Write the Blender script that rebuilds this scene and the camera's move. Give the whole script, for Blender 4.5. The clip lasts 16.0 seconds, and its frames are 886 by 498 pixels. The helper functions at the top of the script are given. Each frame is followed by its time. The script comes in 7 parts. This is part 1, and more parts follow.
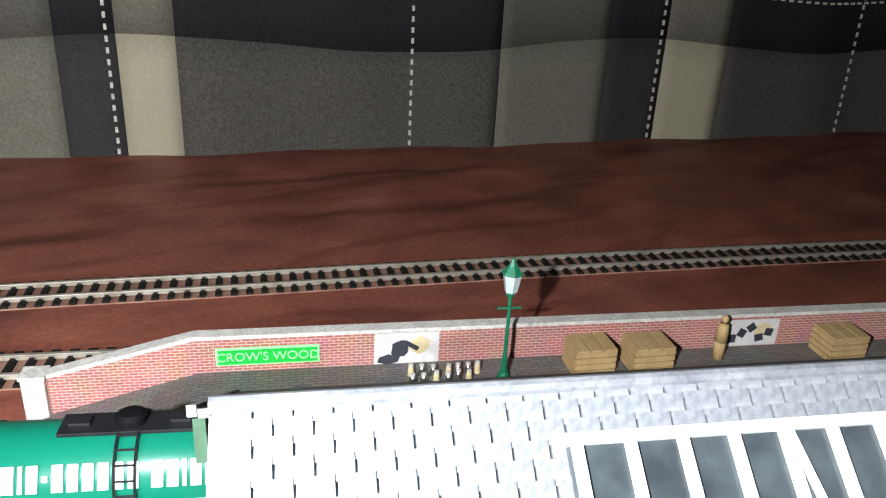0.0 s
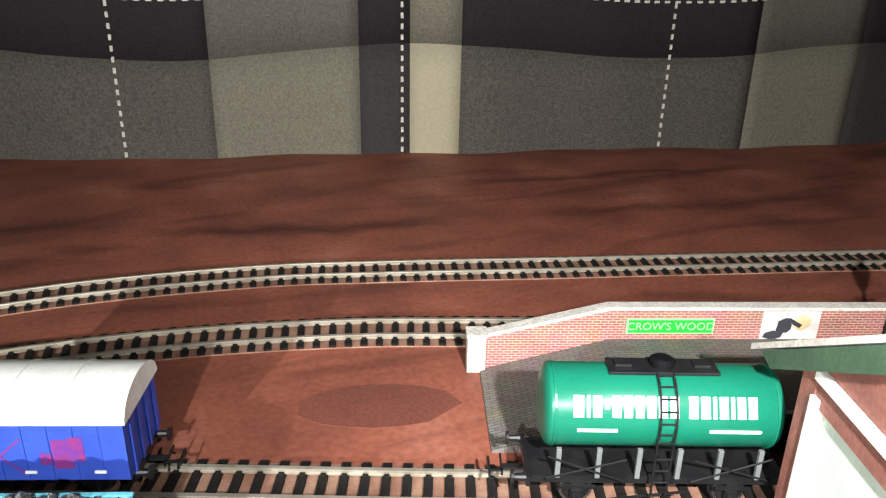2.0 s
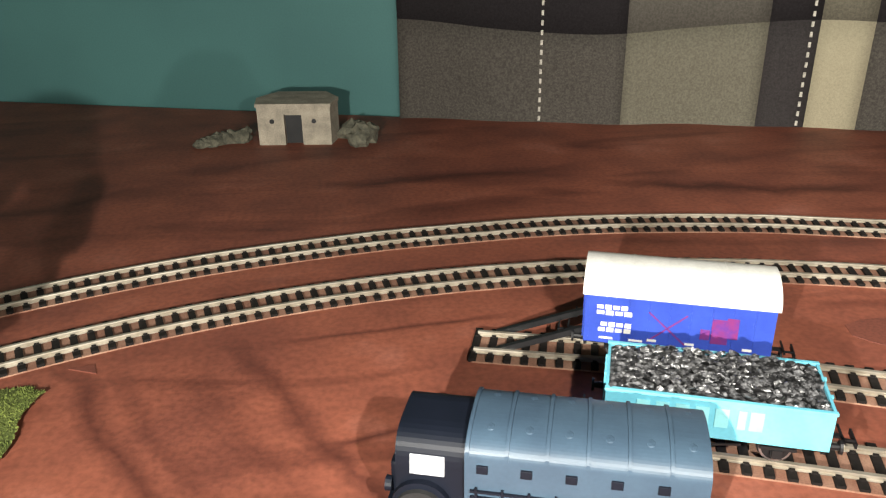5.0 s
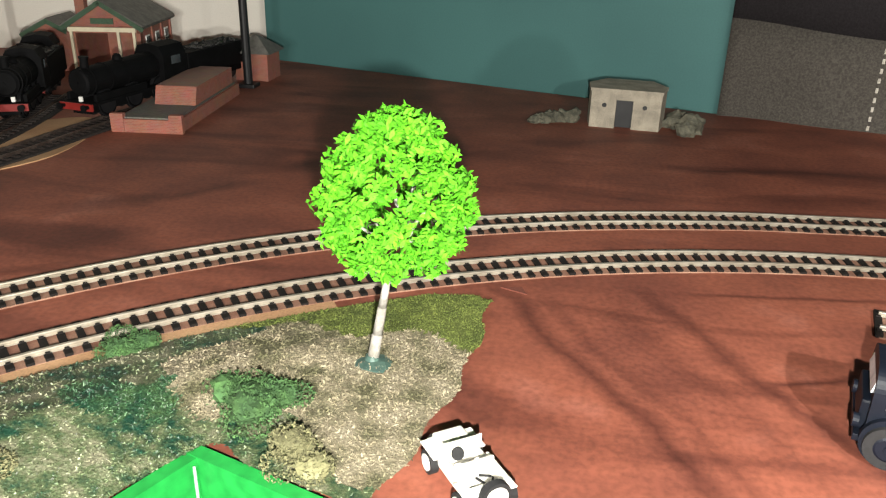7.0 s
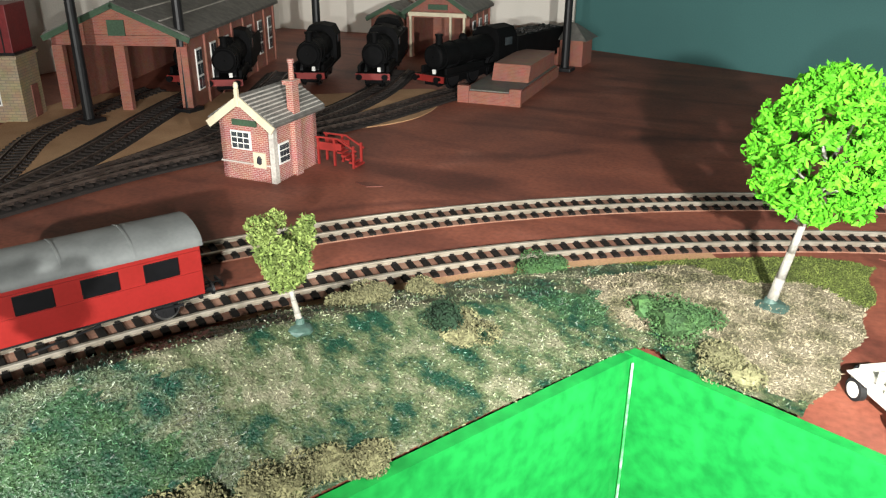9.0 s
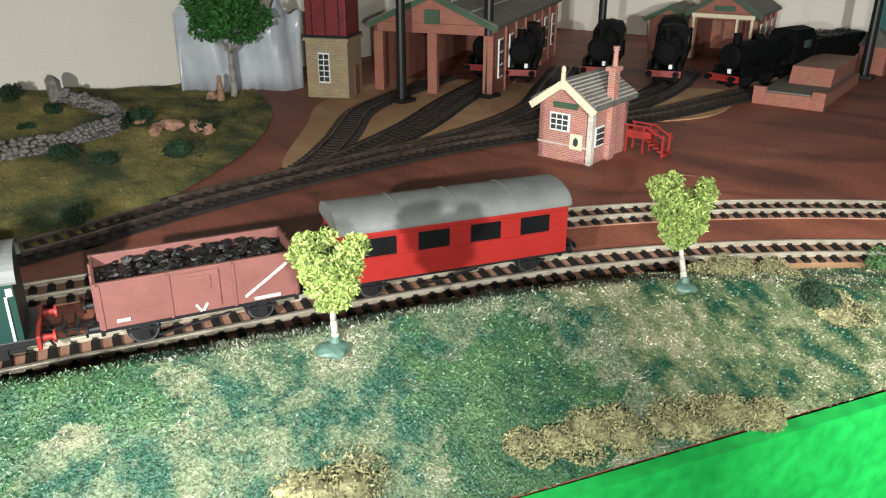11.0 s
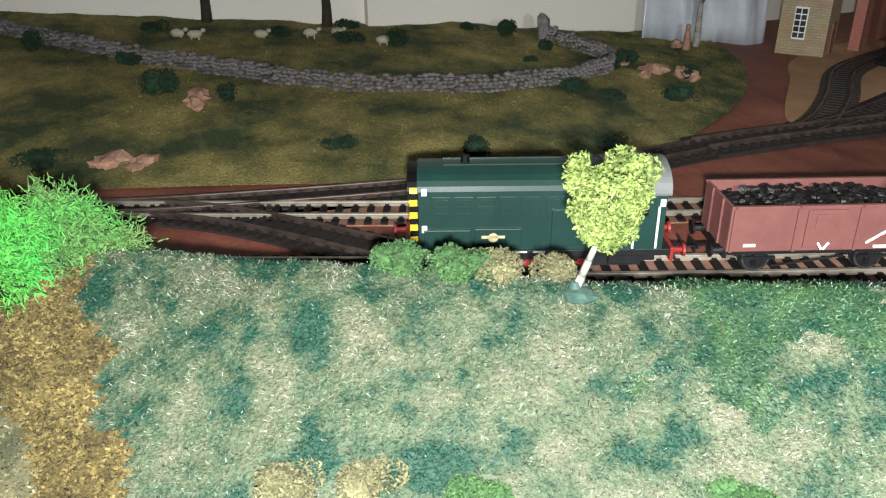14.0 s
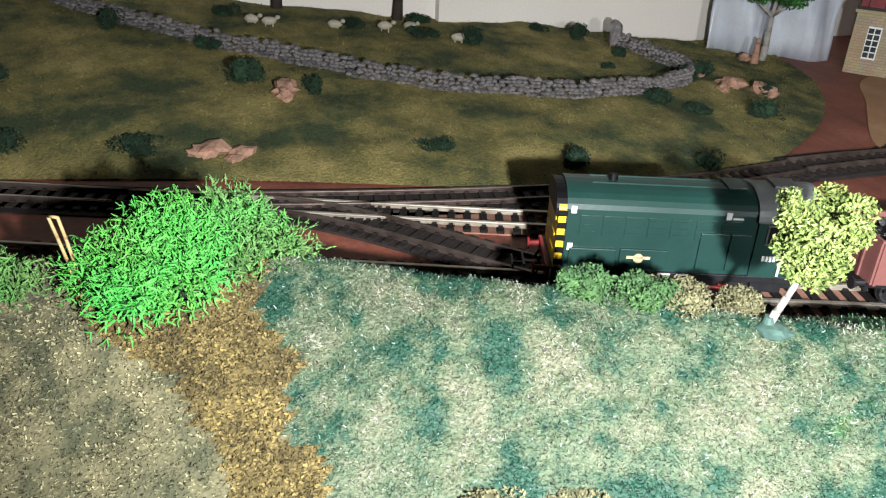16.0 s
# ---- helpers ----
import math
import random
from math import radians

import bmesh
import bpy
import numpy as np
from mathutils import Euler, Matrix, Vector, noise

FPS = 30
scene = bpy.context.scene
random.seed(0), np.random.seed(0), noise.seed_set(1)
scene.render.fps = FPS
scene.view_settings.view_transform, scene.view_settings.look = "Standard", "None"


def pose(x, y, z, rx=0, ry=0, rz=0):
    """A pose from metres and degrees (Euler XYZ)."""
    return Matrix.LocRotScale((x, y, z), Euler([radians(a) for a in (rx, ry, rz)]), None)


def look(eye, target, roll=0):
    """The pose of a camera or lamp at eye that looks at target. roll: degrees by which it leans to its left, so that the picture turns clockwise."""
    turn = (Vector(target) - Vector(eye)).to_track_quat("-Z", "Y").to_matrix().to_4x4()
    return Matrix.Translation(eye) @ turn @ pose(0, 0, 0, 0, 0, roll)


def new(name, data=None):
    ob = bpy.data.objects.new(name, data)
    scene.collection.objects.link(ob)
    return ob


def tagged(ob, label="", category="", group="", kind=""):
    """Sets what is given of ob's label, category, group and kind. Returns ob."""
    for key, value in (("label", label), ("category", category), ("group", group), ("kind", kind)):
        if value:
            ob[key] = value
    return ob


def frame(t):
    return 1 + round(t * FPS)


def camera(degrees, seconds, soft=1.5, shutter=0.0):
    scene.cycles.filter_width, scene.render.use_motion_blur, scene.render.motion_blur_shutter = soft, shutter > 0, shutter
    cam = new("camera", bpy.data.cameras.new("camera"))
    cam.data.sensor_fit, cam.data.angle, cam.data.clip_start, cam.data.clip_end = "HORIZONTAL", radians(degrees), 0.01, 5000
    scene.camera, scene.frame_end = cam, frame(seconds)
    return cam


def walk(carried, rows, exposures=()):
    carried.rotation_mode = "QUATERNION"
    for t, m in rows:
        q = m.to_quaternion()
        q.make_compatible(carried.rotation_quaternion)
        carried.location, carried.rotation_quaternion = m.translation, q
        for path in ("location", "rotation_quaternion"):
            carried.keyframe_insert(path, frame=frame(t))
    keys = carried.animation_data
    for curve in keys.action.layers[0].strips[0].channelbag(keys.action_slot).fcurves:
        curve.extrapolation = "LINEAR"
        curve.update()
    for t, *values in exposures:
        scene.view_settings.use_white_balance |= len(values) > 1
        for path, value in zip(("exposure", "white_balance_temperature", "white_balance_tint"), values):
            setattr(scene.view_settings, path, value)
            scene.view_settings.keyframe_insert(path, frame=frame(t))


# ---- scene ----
cam = camera(59.1, 16.0, soft=1.25)
PATH = [
    (0, (0.494, 0.136, 0.197), (1.432, 1.72, -0.583), 3.0),
    (0.5, (0.456, 0.14, 0.202), (1.295, 1.778, -0.579), 2.8),
    (1, (0.424, 0.144, 0.202), (1.231, 1.797, -0.583), 2.2),
    (1.5, (0.384, 0.15, 0.202), (1.142, 1.822, -0.591), 2.2),
    (2, (0.352, 0.149, 0.203), (1.039, 1.857, -0.579), 1.2),
    (2.5, (0.309, 0.144, 0.2), (0.9, 1.9, -0.552), 0.6),
    (3, (0.28, 0.146, 0.193), (0.795, 1.923, -0.569), 0.9),
    (3.5, (0.238, 0.139, 0.187), (0.648, 1.94, -0.58), 1.7),
    (3.7, (0.231, 0.138, 0.19), (0.618, 1.942, -0.581), 2.1),
    (5.8, (0.106, 0.097, 0.199), (0.108, 1.927, -0.607), 0.3),
    (6, (0.092, 0.089, 0.199), (0.042, 1.92, -0.604), 1.5),
    (6.5, (0.072, 0.079, 0.198), (-0.094, 1.906, -0.599), 1.2),
    (7, (0.047, 0.068, 0.19), (-0.233, 1.882, -0.605), 1.4),
    (7.5, (0.028, 0.052, 0.185), (-0.362, 1.844, -0.613), 1.6),
    (8, (0.008, 0.022, 0.187), (-0.58, 1.768, -0.593), 0.9),
    (8.5, (-0.01, 0.006, 0.18), (-0.697, 1.719, -0.59), 0.6),
    (8.7, (-0.016, 0.0, 0.178), (-0.75, 1.689, -0.602), 0.6),
    (10.8, (-0.06, -0.067, 0.168), (-1.259, 1.339, -0.597), -0.3),
    (11, (-0.069, -0.073, 0.165), (-1.302, 1.298, -0.609), 0.1),
    (11.5, (-0.089, -0.085, 0.153), (-1.408, 1.2, -0.627), -0.5),
    (12, (-0.103, -0.101, 0.151), (-1.528, 1.06, -0.636), -0.7),
    (12.5, (-0.097, -0.124, 0.158), (-1.58, 0.961, -0.633), -1.2),
    (13, (-0.112, -0.148, 0.158), (-1.714, 0.746, -0.641), -1.9),
    (13.5, (-0.122, -0.169, 0.16), (-1.775, 0.595, -0.667), -1.7),
    (14, (-0.134, -0.186, 0.156), (-1.782, 0.557, -0.702), -0.5),
    (14.5, (-0.142, -0.201, 0.154), (-1.787, 0.532, -0.716), 0.5),
    (15, (-0.158, -0.235, 0.163), (-1.823, 0.471, -0.69), 1.2),
    (15.5, (-0.163, -0.244, 0.159), (-1.81, 0.482, -0.713), 2.3),
    (16, (-0.166, -0.238, 0.162), (-1.795, 0.516, -0.72), 2.9),
]
walk(cam, [(t, look(eye, target, roll)) for t, eye, target, roll in PATH], exposures=((0.0, -0.42, 5900, 10), (1.5, -0.38, 6250, 10), (2.2, -0.15, 6400, 10), (3.5, -0.27, 6850, 10), (6.0, -0.14, 6950, 10), (8.0, 0.0, 6600, 10), (11.0, -0.1, 6500, 7), (12.5, -0.26, 6450, 7), (14.0, -0.42, 6250, 10), (14.5, -0.36, 6250, 11), (15.2, -0.05, 6150, 14), (16.0, -0.03, 6150, 13)))

# ---- light: the phone torch that is carried along, and the dim room ----
def torch(name, at, target, watts, cone):
    lamp = bpy.data.lights.new(name, "SPOT")
    lamp.energy, lamp.spot_size, lamp.spot_blend, lamp.shadow_soft_size = watts, radians(cone), 0.7, 0.004
    lamp.color = (0.98, 0.98, 0.94)
    ob = new(name, lamp)
    ob.matrix_world = look(at, target)



torch("torch", (0.422, 0.126, 0.220), (0.95, 0.60, 0.07), 15.0, 140)
torch("torch", (0.245, 0.122, 0.204), (0.40, 0.60, 0.03), 7.5, 124)
torch("torch", (0.062, 0.035, 0.172), (0.04, 0.57, 0.02), 20.0, 120)
torch("torch", (-0.035, -0.080, 0.160), (-0.19, 0.16, 0.02), 8.0, 104)
torch("torch", (-0.122, -0.190, 0.150), (-0.58, 0.06, 0.08), 16.0, 128)

world = bpy.data.worlds.new("room_light")
scene.world = world
world.use_nodes = True
world.node_tree.nodes["Background"].inputs[0].default_value = (1.0, 0.86, 0.7, 1)
world.node_tree.nodes["Background"].inputs[1].default_value = 0.0018


# ---- materials ----
def surface(name, colour, second=None, rough=0.7, scale=60.0, fine=600.0, mix=(0.35, 0.65), bump=0.15, metal=0.0, depth=0.0006, island=0.0, spec=0.4, third=None, detail=4):
    """Two colours mixed by a coarse noise, broken up by a fine one that also gives relief."""
    m = bpy.data.materials.new(name)
    m.use_nodes = True
    nt = m.node_tree
    b = nt.nodes["Principled BSDF"]
    b.inputs["Roughness"].default_value, b.inputs["Metallic"].default_value = rough, metal
    b.inputs["Specular IOR Level"].default_value = spec
    co = nt.nodes.new("ShaderNodeTexCoord").outputs["Object"]

    def noise_at(s, detail):
        n = nt.nodes.new("ShaderNodeTexNoise")
        n.inputs["Scale"].default_value, n.inputs["Detail"].default_value = s, detail
        n.inputs["Roughness"].default_value = 0.68 if detail > 8 else 0.5
        nt.links.new(co, n.inputs["Vector"])
        return n.outputs["Fac"]

    def ramp(fac, stops):
        r = nt.nodes.new("ShaderNodeValToRGB")
        els = r.color_ramp.elements
        for i, (p, c) in enumerate(stops):
            e = els[i] if i < 2 else els.new(p)
            e.position, e.color = p, (*c, 1)
        nt.links.new(fac, r.inputs[0])
        return r.outputs[0]

    second = second or tuple(c * 0.8 for c in colour)
    big, small = noise_at(scale, detail), noise_at(fine, 3)
    stops = [(mix[0], second), (mix[1], colour)]
    if third:
        stops.append((min(0.95, mix[1] + 0.14), third))
    col = ramp(big, stops)
    grain = nt.nodes.new("ShaderNodeMix")
    grain.data_type, grain.blend_type = "RGBA", "MULTIPLY"
    grain.inputs["Factor"].default_value = 1.0 if bump == 0 or bump >= 0.12 else 0.3
    nt.links.new(col, grain.inputs["A"])
    nt.links.new(ramp(small, [(0.3, (0.72, 0.72, 0.72)), (0.62, (1, 1, 1))]), grain.inputs["B"])
    out = grain.outputs["Result"]
    if island:
        g = nt.nodes.new("ShaderNodeNewGeometry")
        k = nt.nodes.new("ShaderNodeMix")
        k.data_type, k.blend_type = "RGBA", "MULTIPLY"
        k.inputs["Factor"].default_value = 1.0
        nt.links.new(out, k.inputs["A"])
        nt.links.new(ramp(g.outputs["Random Per Island"], [(0.0, (1 - island,) * 3), (1.0, (1, 1, 1))]), k.inputs["B"])
        out = k.outputs["Result"]
    nt.links.new(out, b.inputs["Base Color"])
    if bump:
        bp = nt.nodes.new("ShaderNodeBump")
        bp.inputs["Strength"].default_value, bp.inputs["Distance"].default_value = bump, depth
        nt.links.new(small, bp.inputs["Height"])
        nt.links.new(bp.outputs[0], b.inputs["Normal"])
    return m


def bricks(name, c1, c2, mortar, width=0.0038, rough=0.7, axis="xz"):
    m = bpy.data.materials.new(name)
    m.use_nodes = True
    nt = m.node_tree
    b = nt.nodes["Principled BSDF"]
    b.inputs["Roughness"].default_value = rough
    co = nt.nodes.new("ShaderNodeTexCoord").outputs["Object"]
    sep, com = nt.nodes.new("ShaderNodeSeparateXYZ"), nt.nodes.new("ShaderNodeCombineXYZ")
    nt.links.new(co, sep.inputs[0])
    add = nt.nodes.new("ShaderNodeMath")
    nt.links.new(sep.outputs[0], add.inputs[0])
    if axis == "xz":
        nt.links.new(sep.outputs[1], add.inputs[1])
        nt.links.new(add.outputs[0], com.inputs[0])
        nt.links.new(sep.outputs[2], com.inputs[1])
    else:
        nt.links.new(sep.outputs[0], com.inputs[0])
        nt.links.new(sep.outputs[1], com.inputs[1])
    t = nt.nodes.new("ShaderNodeTexBrick")
    nt.links.new(com.outputs[0], t.inputs["Vector"])
    t.inputs["Scale"].default_value = 1.0
    t.inputs["Brick Width"].default_value, t.inputs["Row Height"].default_value, t.inputs["Mortar Size"].default_value = width, width * 0.36, width * 0.05
    for k, c in (("Color1", c1), ("Color2", c2), ("Mortar", mortar)):
        t.inputs[k].default_value = (*c, 1)
    n = nt.nodes.new("ShaderNodeTexNoise")
    n.inputs["Scale"].default_value = 90
    nt.links.new(co, n.inputs["Vector"])
    k = nt.nodes.new("ShaderNodeMix")
    k.data_type, k.blend_type = "RGBA", "MULTIPLY"
    k.inputs["Factor"].default_value = 0.45
    nt.links.new(t.outputs["Color"], k.inputs["A"])
    nt.links.new(n.outputs["Color"], k.inputs["B"])
    nt.links.new(k.outputs["Result"], b.inputs["Base Color"])
    bp = nt.nodes.new("ShaderNodeBump")
    bp.inputs["Strength"].default_value, bp.inputs["Distance"].default_value, bp.invert = 0.3, 0.0003, True
    nt.links.new(t.outputs["Fac"], bp.inputs["Height"])
    nt.links.new(bp.outputs[0], b.inputs["Normal"])
    return m


def board_paint():
    """Red-brown board paint with long dark streaks and blotches, brushed along the layout."""
    m = surface("board_paint", (0.285, 0.088, 0.053), (0.195, 0.060, 0.039), rough=0.6, scale=16, fine=300, detail=7, mix=(0.36, 0.58), bump=0.12, spec=0.35, third=(0.35, 0.125, 0.085))
    nt = m.node_tree
    b = nt.nodes["Principled BSDF"]
    src = b.inputs["Base Color"].links[0].from_socket
    co = nt.nodes.new("ShaderNodeTexCoord").outputs["Object"]
    mp = nt.nodes.new("ShaderNodeMapping")
    mp.inputs["Rotation"].default_value = (0, 0, radians(14))
    mp.inputs["Scale"].default_value = (3.0, 13.0, 1.0)
    nt.links.new(co, mp.inputs[0])
    n = nt.nodes.new("ShaderNodeTexNoise")
    n.inputs["Scale"].default_value, n.inputs["Detail"].default_value, n.inputs["Distortion"].default_value = 1.6, 5, 0.9
    nt.links.new(mp.outputs[0], n.inputs["Vector"])
    r = nt.nodes.new("ShaderNodeValToRGB")
    r.color_ramp.elements[0].position, r.color_ramp.elements[0].color = 0.30, (0.55, 0.52, 0.54, 1)
    r.color_ramp.elements[1].position, r.color_ramp.elements[1].color = 0.47, (1, 1, 1, 1)
    nt.links.new(n.outputs["Fac"], r.inputs[0])
    k = nt.nodes.new("ShaderNodeMix")
    k.data_type, k.blend_type = "RGBA", "MULTIPLY"
    k.inputs["Factor"].default_value = 1.0
    nt.links.new(src, k.inputs["A"])
    nt.links.new(r.outputs[0], k.inputs["B"])
    out = k.outputs["Result"]
    # brushed ruts and scuffs: soft dark bands along straight runs, with wandering edges
    sep = nt.nodes.new("ShaderNodeSeparateXYZ")
    nt.links.new(co, sep.inputs[0])
    wob = nt.nodes.new("ShaderNodeTexNoise")
    wob.inputs["Scale"].default_value, wob.inputs["Detail"].default_value = 14, 6
    nt.links.new(co, wob.inputs["Vector"])

    def calc(op, a, c, d=None):
        n = nt.nodes.new("ShaderNodeMath")
        n.operation = op
        for slot, v in enumerate((a, c, d)):
            if v is None:
                continue
            if isinstance(v, (int, float)):
                n.inputs[slot].default_value = v
            else:
                nt.links.new(v, n.inputs[slot])
        return n.outputs[0]

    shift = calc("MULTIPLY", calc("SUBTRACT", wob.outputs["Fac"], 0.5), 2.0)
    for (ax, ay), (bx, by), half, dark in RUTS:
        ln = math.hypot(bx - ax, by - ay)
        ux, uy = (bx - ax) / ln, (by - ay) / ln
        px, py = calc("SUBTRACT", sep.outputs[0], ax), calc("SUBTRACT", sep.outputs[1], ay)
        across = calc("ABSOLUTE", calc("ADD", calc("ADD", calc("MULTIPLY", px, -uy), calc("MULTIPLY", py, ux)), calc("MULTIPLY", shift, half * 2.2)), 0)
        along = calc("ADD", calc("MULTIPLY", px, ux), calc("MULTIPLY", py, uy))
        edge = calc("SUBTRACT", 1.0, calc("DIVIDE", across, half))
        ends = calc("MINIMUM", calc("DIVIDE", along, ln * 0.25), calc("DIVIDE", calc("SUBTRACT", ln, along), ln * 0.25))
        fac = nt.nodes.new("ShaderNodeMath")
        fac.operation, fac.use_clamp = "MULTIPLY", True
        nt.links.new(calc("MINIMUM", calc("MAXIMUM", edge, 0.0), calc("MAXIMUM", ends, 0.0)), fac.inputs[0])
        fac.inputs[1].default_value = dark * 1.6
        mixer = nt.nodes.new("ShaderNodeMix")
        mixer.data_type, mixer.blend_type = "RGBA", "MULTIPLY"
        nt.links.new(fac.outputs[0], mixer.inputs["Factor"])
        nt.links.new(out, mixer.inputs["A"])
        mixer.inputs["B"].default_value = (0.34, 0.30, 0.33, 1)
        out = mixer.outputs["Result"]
    nt.links.new(out, b.inputs["Base Color"])
    return m


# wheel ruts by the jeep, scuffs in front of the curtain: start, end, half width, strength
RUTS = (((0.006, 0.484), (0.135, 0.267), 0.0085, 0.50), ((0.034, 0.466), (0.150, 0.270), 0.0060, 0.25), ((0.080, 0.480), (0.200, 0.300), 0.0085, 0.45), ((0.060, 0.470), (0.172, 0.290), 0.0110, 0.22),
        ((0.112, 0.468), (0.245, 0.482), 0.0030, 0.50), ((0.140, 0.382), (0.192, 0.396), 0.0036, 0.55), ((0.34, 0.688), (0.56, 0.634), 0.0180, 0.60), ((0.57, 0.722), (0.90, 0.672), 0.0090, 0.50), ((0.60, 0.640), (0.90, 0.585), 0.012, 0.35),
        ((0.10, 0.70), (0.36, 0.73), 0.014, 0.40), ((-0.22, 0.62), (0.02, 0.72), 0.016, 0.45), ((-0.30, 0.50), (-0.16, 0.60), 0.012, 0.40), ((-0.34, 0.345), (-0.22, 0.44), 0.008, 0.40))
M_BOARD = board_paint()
M_SAND = surface("sand", (0.50, 0.30, 0.16), (0.40, 0.22, 0.11), rough=0.9, scale=30, fine=900)
M_CINDER = surface("dark_ballast", (0.024, 0.017, 0.014), (0.012, 0.009, 0.008), rough=0.9, scale=90, fine=1200, bump=0.5)
M_BED = surface("dusty_pink_bed", (0.33, 0.19, 0.13), (0.22, 0.10, 0.065), rough=0.9, scale=60, fine=1200)
M_STITCH = surface("stitch_thread", (0.6, 0.57, 0.5), (0.45, 0.42, 0.36), rough=0.9, scale=300)
M_CORNERSHINE = surface("painted_corner_shine", (0.35, 0.60, 0.40), (0.05, 0.36, 0.10), rough=0.6, scale=90, mix=(0.45, 0.6))
M_STAIN = surface("dark_stain", (0.185, 0.058, 0.038), (0.150, 0.048, 0.034), rough=0.6, scale=30)
M_RAIL = surface("rail_metal", (0.52, 0.475, 0.40), (0.38, 0.33, 0.26), rough=0.4, metal=0.6, scale=120, bump=0.05)
M_RAILDARK = surface("weathered_rail", (0.17, 0.13, 0.11), (0.09, 0.065, 0.055), rough=0.45, metal=0.7, scale=120, bump=0.05)
M_SLEEPER = surface("black_sleeper", (0.014, 0.011, 0.010), (0.008, 0.007, 0.006), rough=0.75, scale=300, spec=0.2)
M_SLEEPERDARK = surface("brown_sleeper", (0.024, 0.016, 0.013), (0.013, 0.009, 0.008), rough=0.75, scale=300)
M_GREEN = surface("loco_green", (0.012, 0.040, 0.033), (0.010, 0.035, 0.029), rough=0.38, scale=90, bump=0.04)
M_GREYROOF = surface("grey_roof", (0.15, 0.158, 0.155), (0.12, 0.127, 0.124), rough=0.55, scale=90, bump=0.05)
M_YELLOW = surface("warning_yellow", (0.80, 0.52, 0.02), (0.74, 0.46, 0.02), rough=0.45, scale=90, bump=0.03)
M_BLACK = surface("black_paint", (0.012, 0.012, 0.013), (0.007, 0.007, 0.008), rough=0.45, scale=120, bump=0.08)
M_GLOSSBLACK = surface("gloss_black", (0.005, 0.005, 0.006), (0.003, 0.003, 0.0035), rough=0.5, scale=120, bump=0.04, spec=0.2)
M_RED = surface("buffer_red", (0.26, 0.022, 0.018), (0.20, 0.017, 0.014), rough=0.45, scale=120, bump=0.04)
M_WHITE = surface("white_paint", (0.82, 0.81, 0.77), (0.72, 0.71, 0.67), rough=0.5, scale=120, bump=0.04)
M_STEEL = surface("steel", (0.6, 0.6, 0.6), (0.4, 0.4, 0.4), rough=0.35, metal=1.0, scale=300, bump=0.04)
M_BAUXITE = surface("bauxite_brown", (0.180, 0.070, 0.062), (0.150, 0.058, 0.050), rough=0.55, scale=90, bump=0.06)
M_COAL = surface("coal", (0.016, 0.015, 0.015), (0.006, 0.006, 0.006), rough=0.42, scale=200, fine=1500, bump=0.6, island=0.5)
# black coal with its glints put into the colour as pale grey lumps
M_COALGLINTS = surface("coal_painted_glints", (0.25, 0.25, 0.26), (0.030, 0.030, 0.032), rough=0.3, scale=420, fine=900, mix=(0.44, 0.62), bump=0.5, island=0.9, spec=0.8)
M_COACHRED = surface("coach_red", (0.27, 0.017, 0.015), (0.23, 0.015, 0.012), rough=0.4, scale=60, bump=0.04)
M_BLUE = surface("van_blue", (0.035, 0.075, 0.42), (0.028, 0.06, 0.35), rough=0.4, scale=70, bump=0.04)
M_LIGHTBLUE = surface("pale_blue", (0.16, 0.55, 0.68), (0.13, 0.47, 0.6), rough=0.4, scale=70, bump=0.04)
M_TANKGREEN = surface("tank_green", (0.008, 0.145, 0.088), (0.008, 0.135, 0.082), rough=0.33, scale=60, bump=0.03)
M_LORRYGREY = surface("lorry_blue_grey", (0.044, 0.076, 0.112), (0.036, 0.062, 0.094), rough=0.45, scale=60, bump=0.06)
M_LORRYNAVY = surface("lorry_navy", (0.006, 0.008, 0.015), (0.004, 0.006, 0.011), rough=0.5, scale=60, bump=0.05, spec=0.2)
M_RUBBER = surface("rubber", (0.014, 0.014, 0.015), rough=0.8, scale=200)
M_JEEP = surface("jeep_white", (0.78, 0.76, 0.70), (0.62, 0.60, 0.54), rough=0.6, scale=120, bump=0.1)
M_BRICK = bricks("red_brick_print", (0.46, 0.145, 0.115), (0.36, 0.105, 0.085), (0.62, 0.46, 0.40), rough=0.6)
M_SHEDBRICK = bricks("shed_brick", (0.42, 0.13, 0.085), (0.32, 0.09, 0.06), (0.36, 0.2, 0.15))
M_STONEBRICK = bricks("buff_stone", (0.46, 0.36, 0.22), (0.38, 0.29, 0.17), (0.30, 0.24, 0.16), width=0.007)
M_PAVING = bricks("paving", (0.22, 0.20, 0.175), (0.17, 0.155, 0.135), (0.10, 0.09, 0.08), width=0.0055, axis="xy")
M_COPING = surface("coping", (0.62, 0.58, 0.52), (0.5, 0.46, 0.42), rough=0.75, scale=150)
M_SLATE = surface("pale_slate", (0.25, 0.255, 0.265), (0.17, 0.175, 0.19), rough=0.5, scale=120, fine=900, island=0.25)
M_SLATEGREY = surface("grey_slate", (0.20, 0.19, 0.17), (0.13, 0.125, 0.115), rough=0.7, scale=120, island=0.3)
M_TIMBERPINK = surface("brown_timber", (0.26, 0.10, 0.075), (0.2, 0.075, 0.058), rough=0.65, scale=90)
M_BARGEGREEN = surface("dull_green_paint", (0.055, 0.105, 0.06), (0.045, 0.085, 0.05), rough=0.6, scale=90)
M_SIGNGREEN = surface("sign_green", (0.02, 0.42, 0.04), (0.018, 0.36, 0.035), rough=0.5, scale=60, bump=0.02)
M_SIGNPALE = surface("sign_pale_green", (0.35, 0.85, 0.32), (0.32, 0.8, 0.3), rough=0.5, scale=60, bump=0.02)
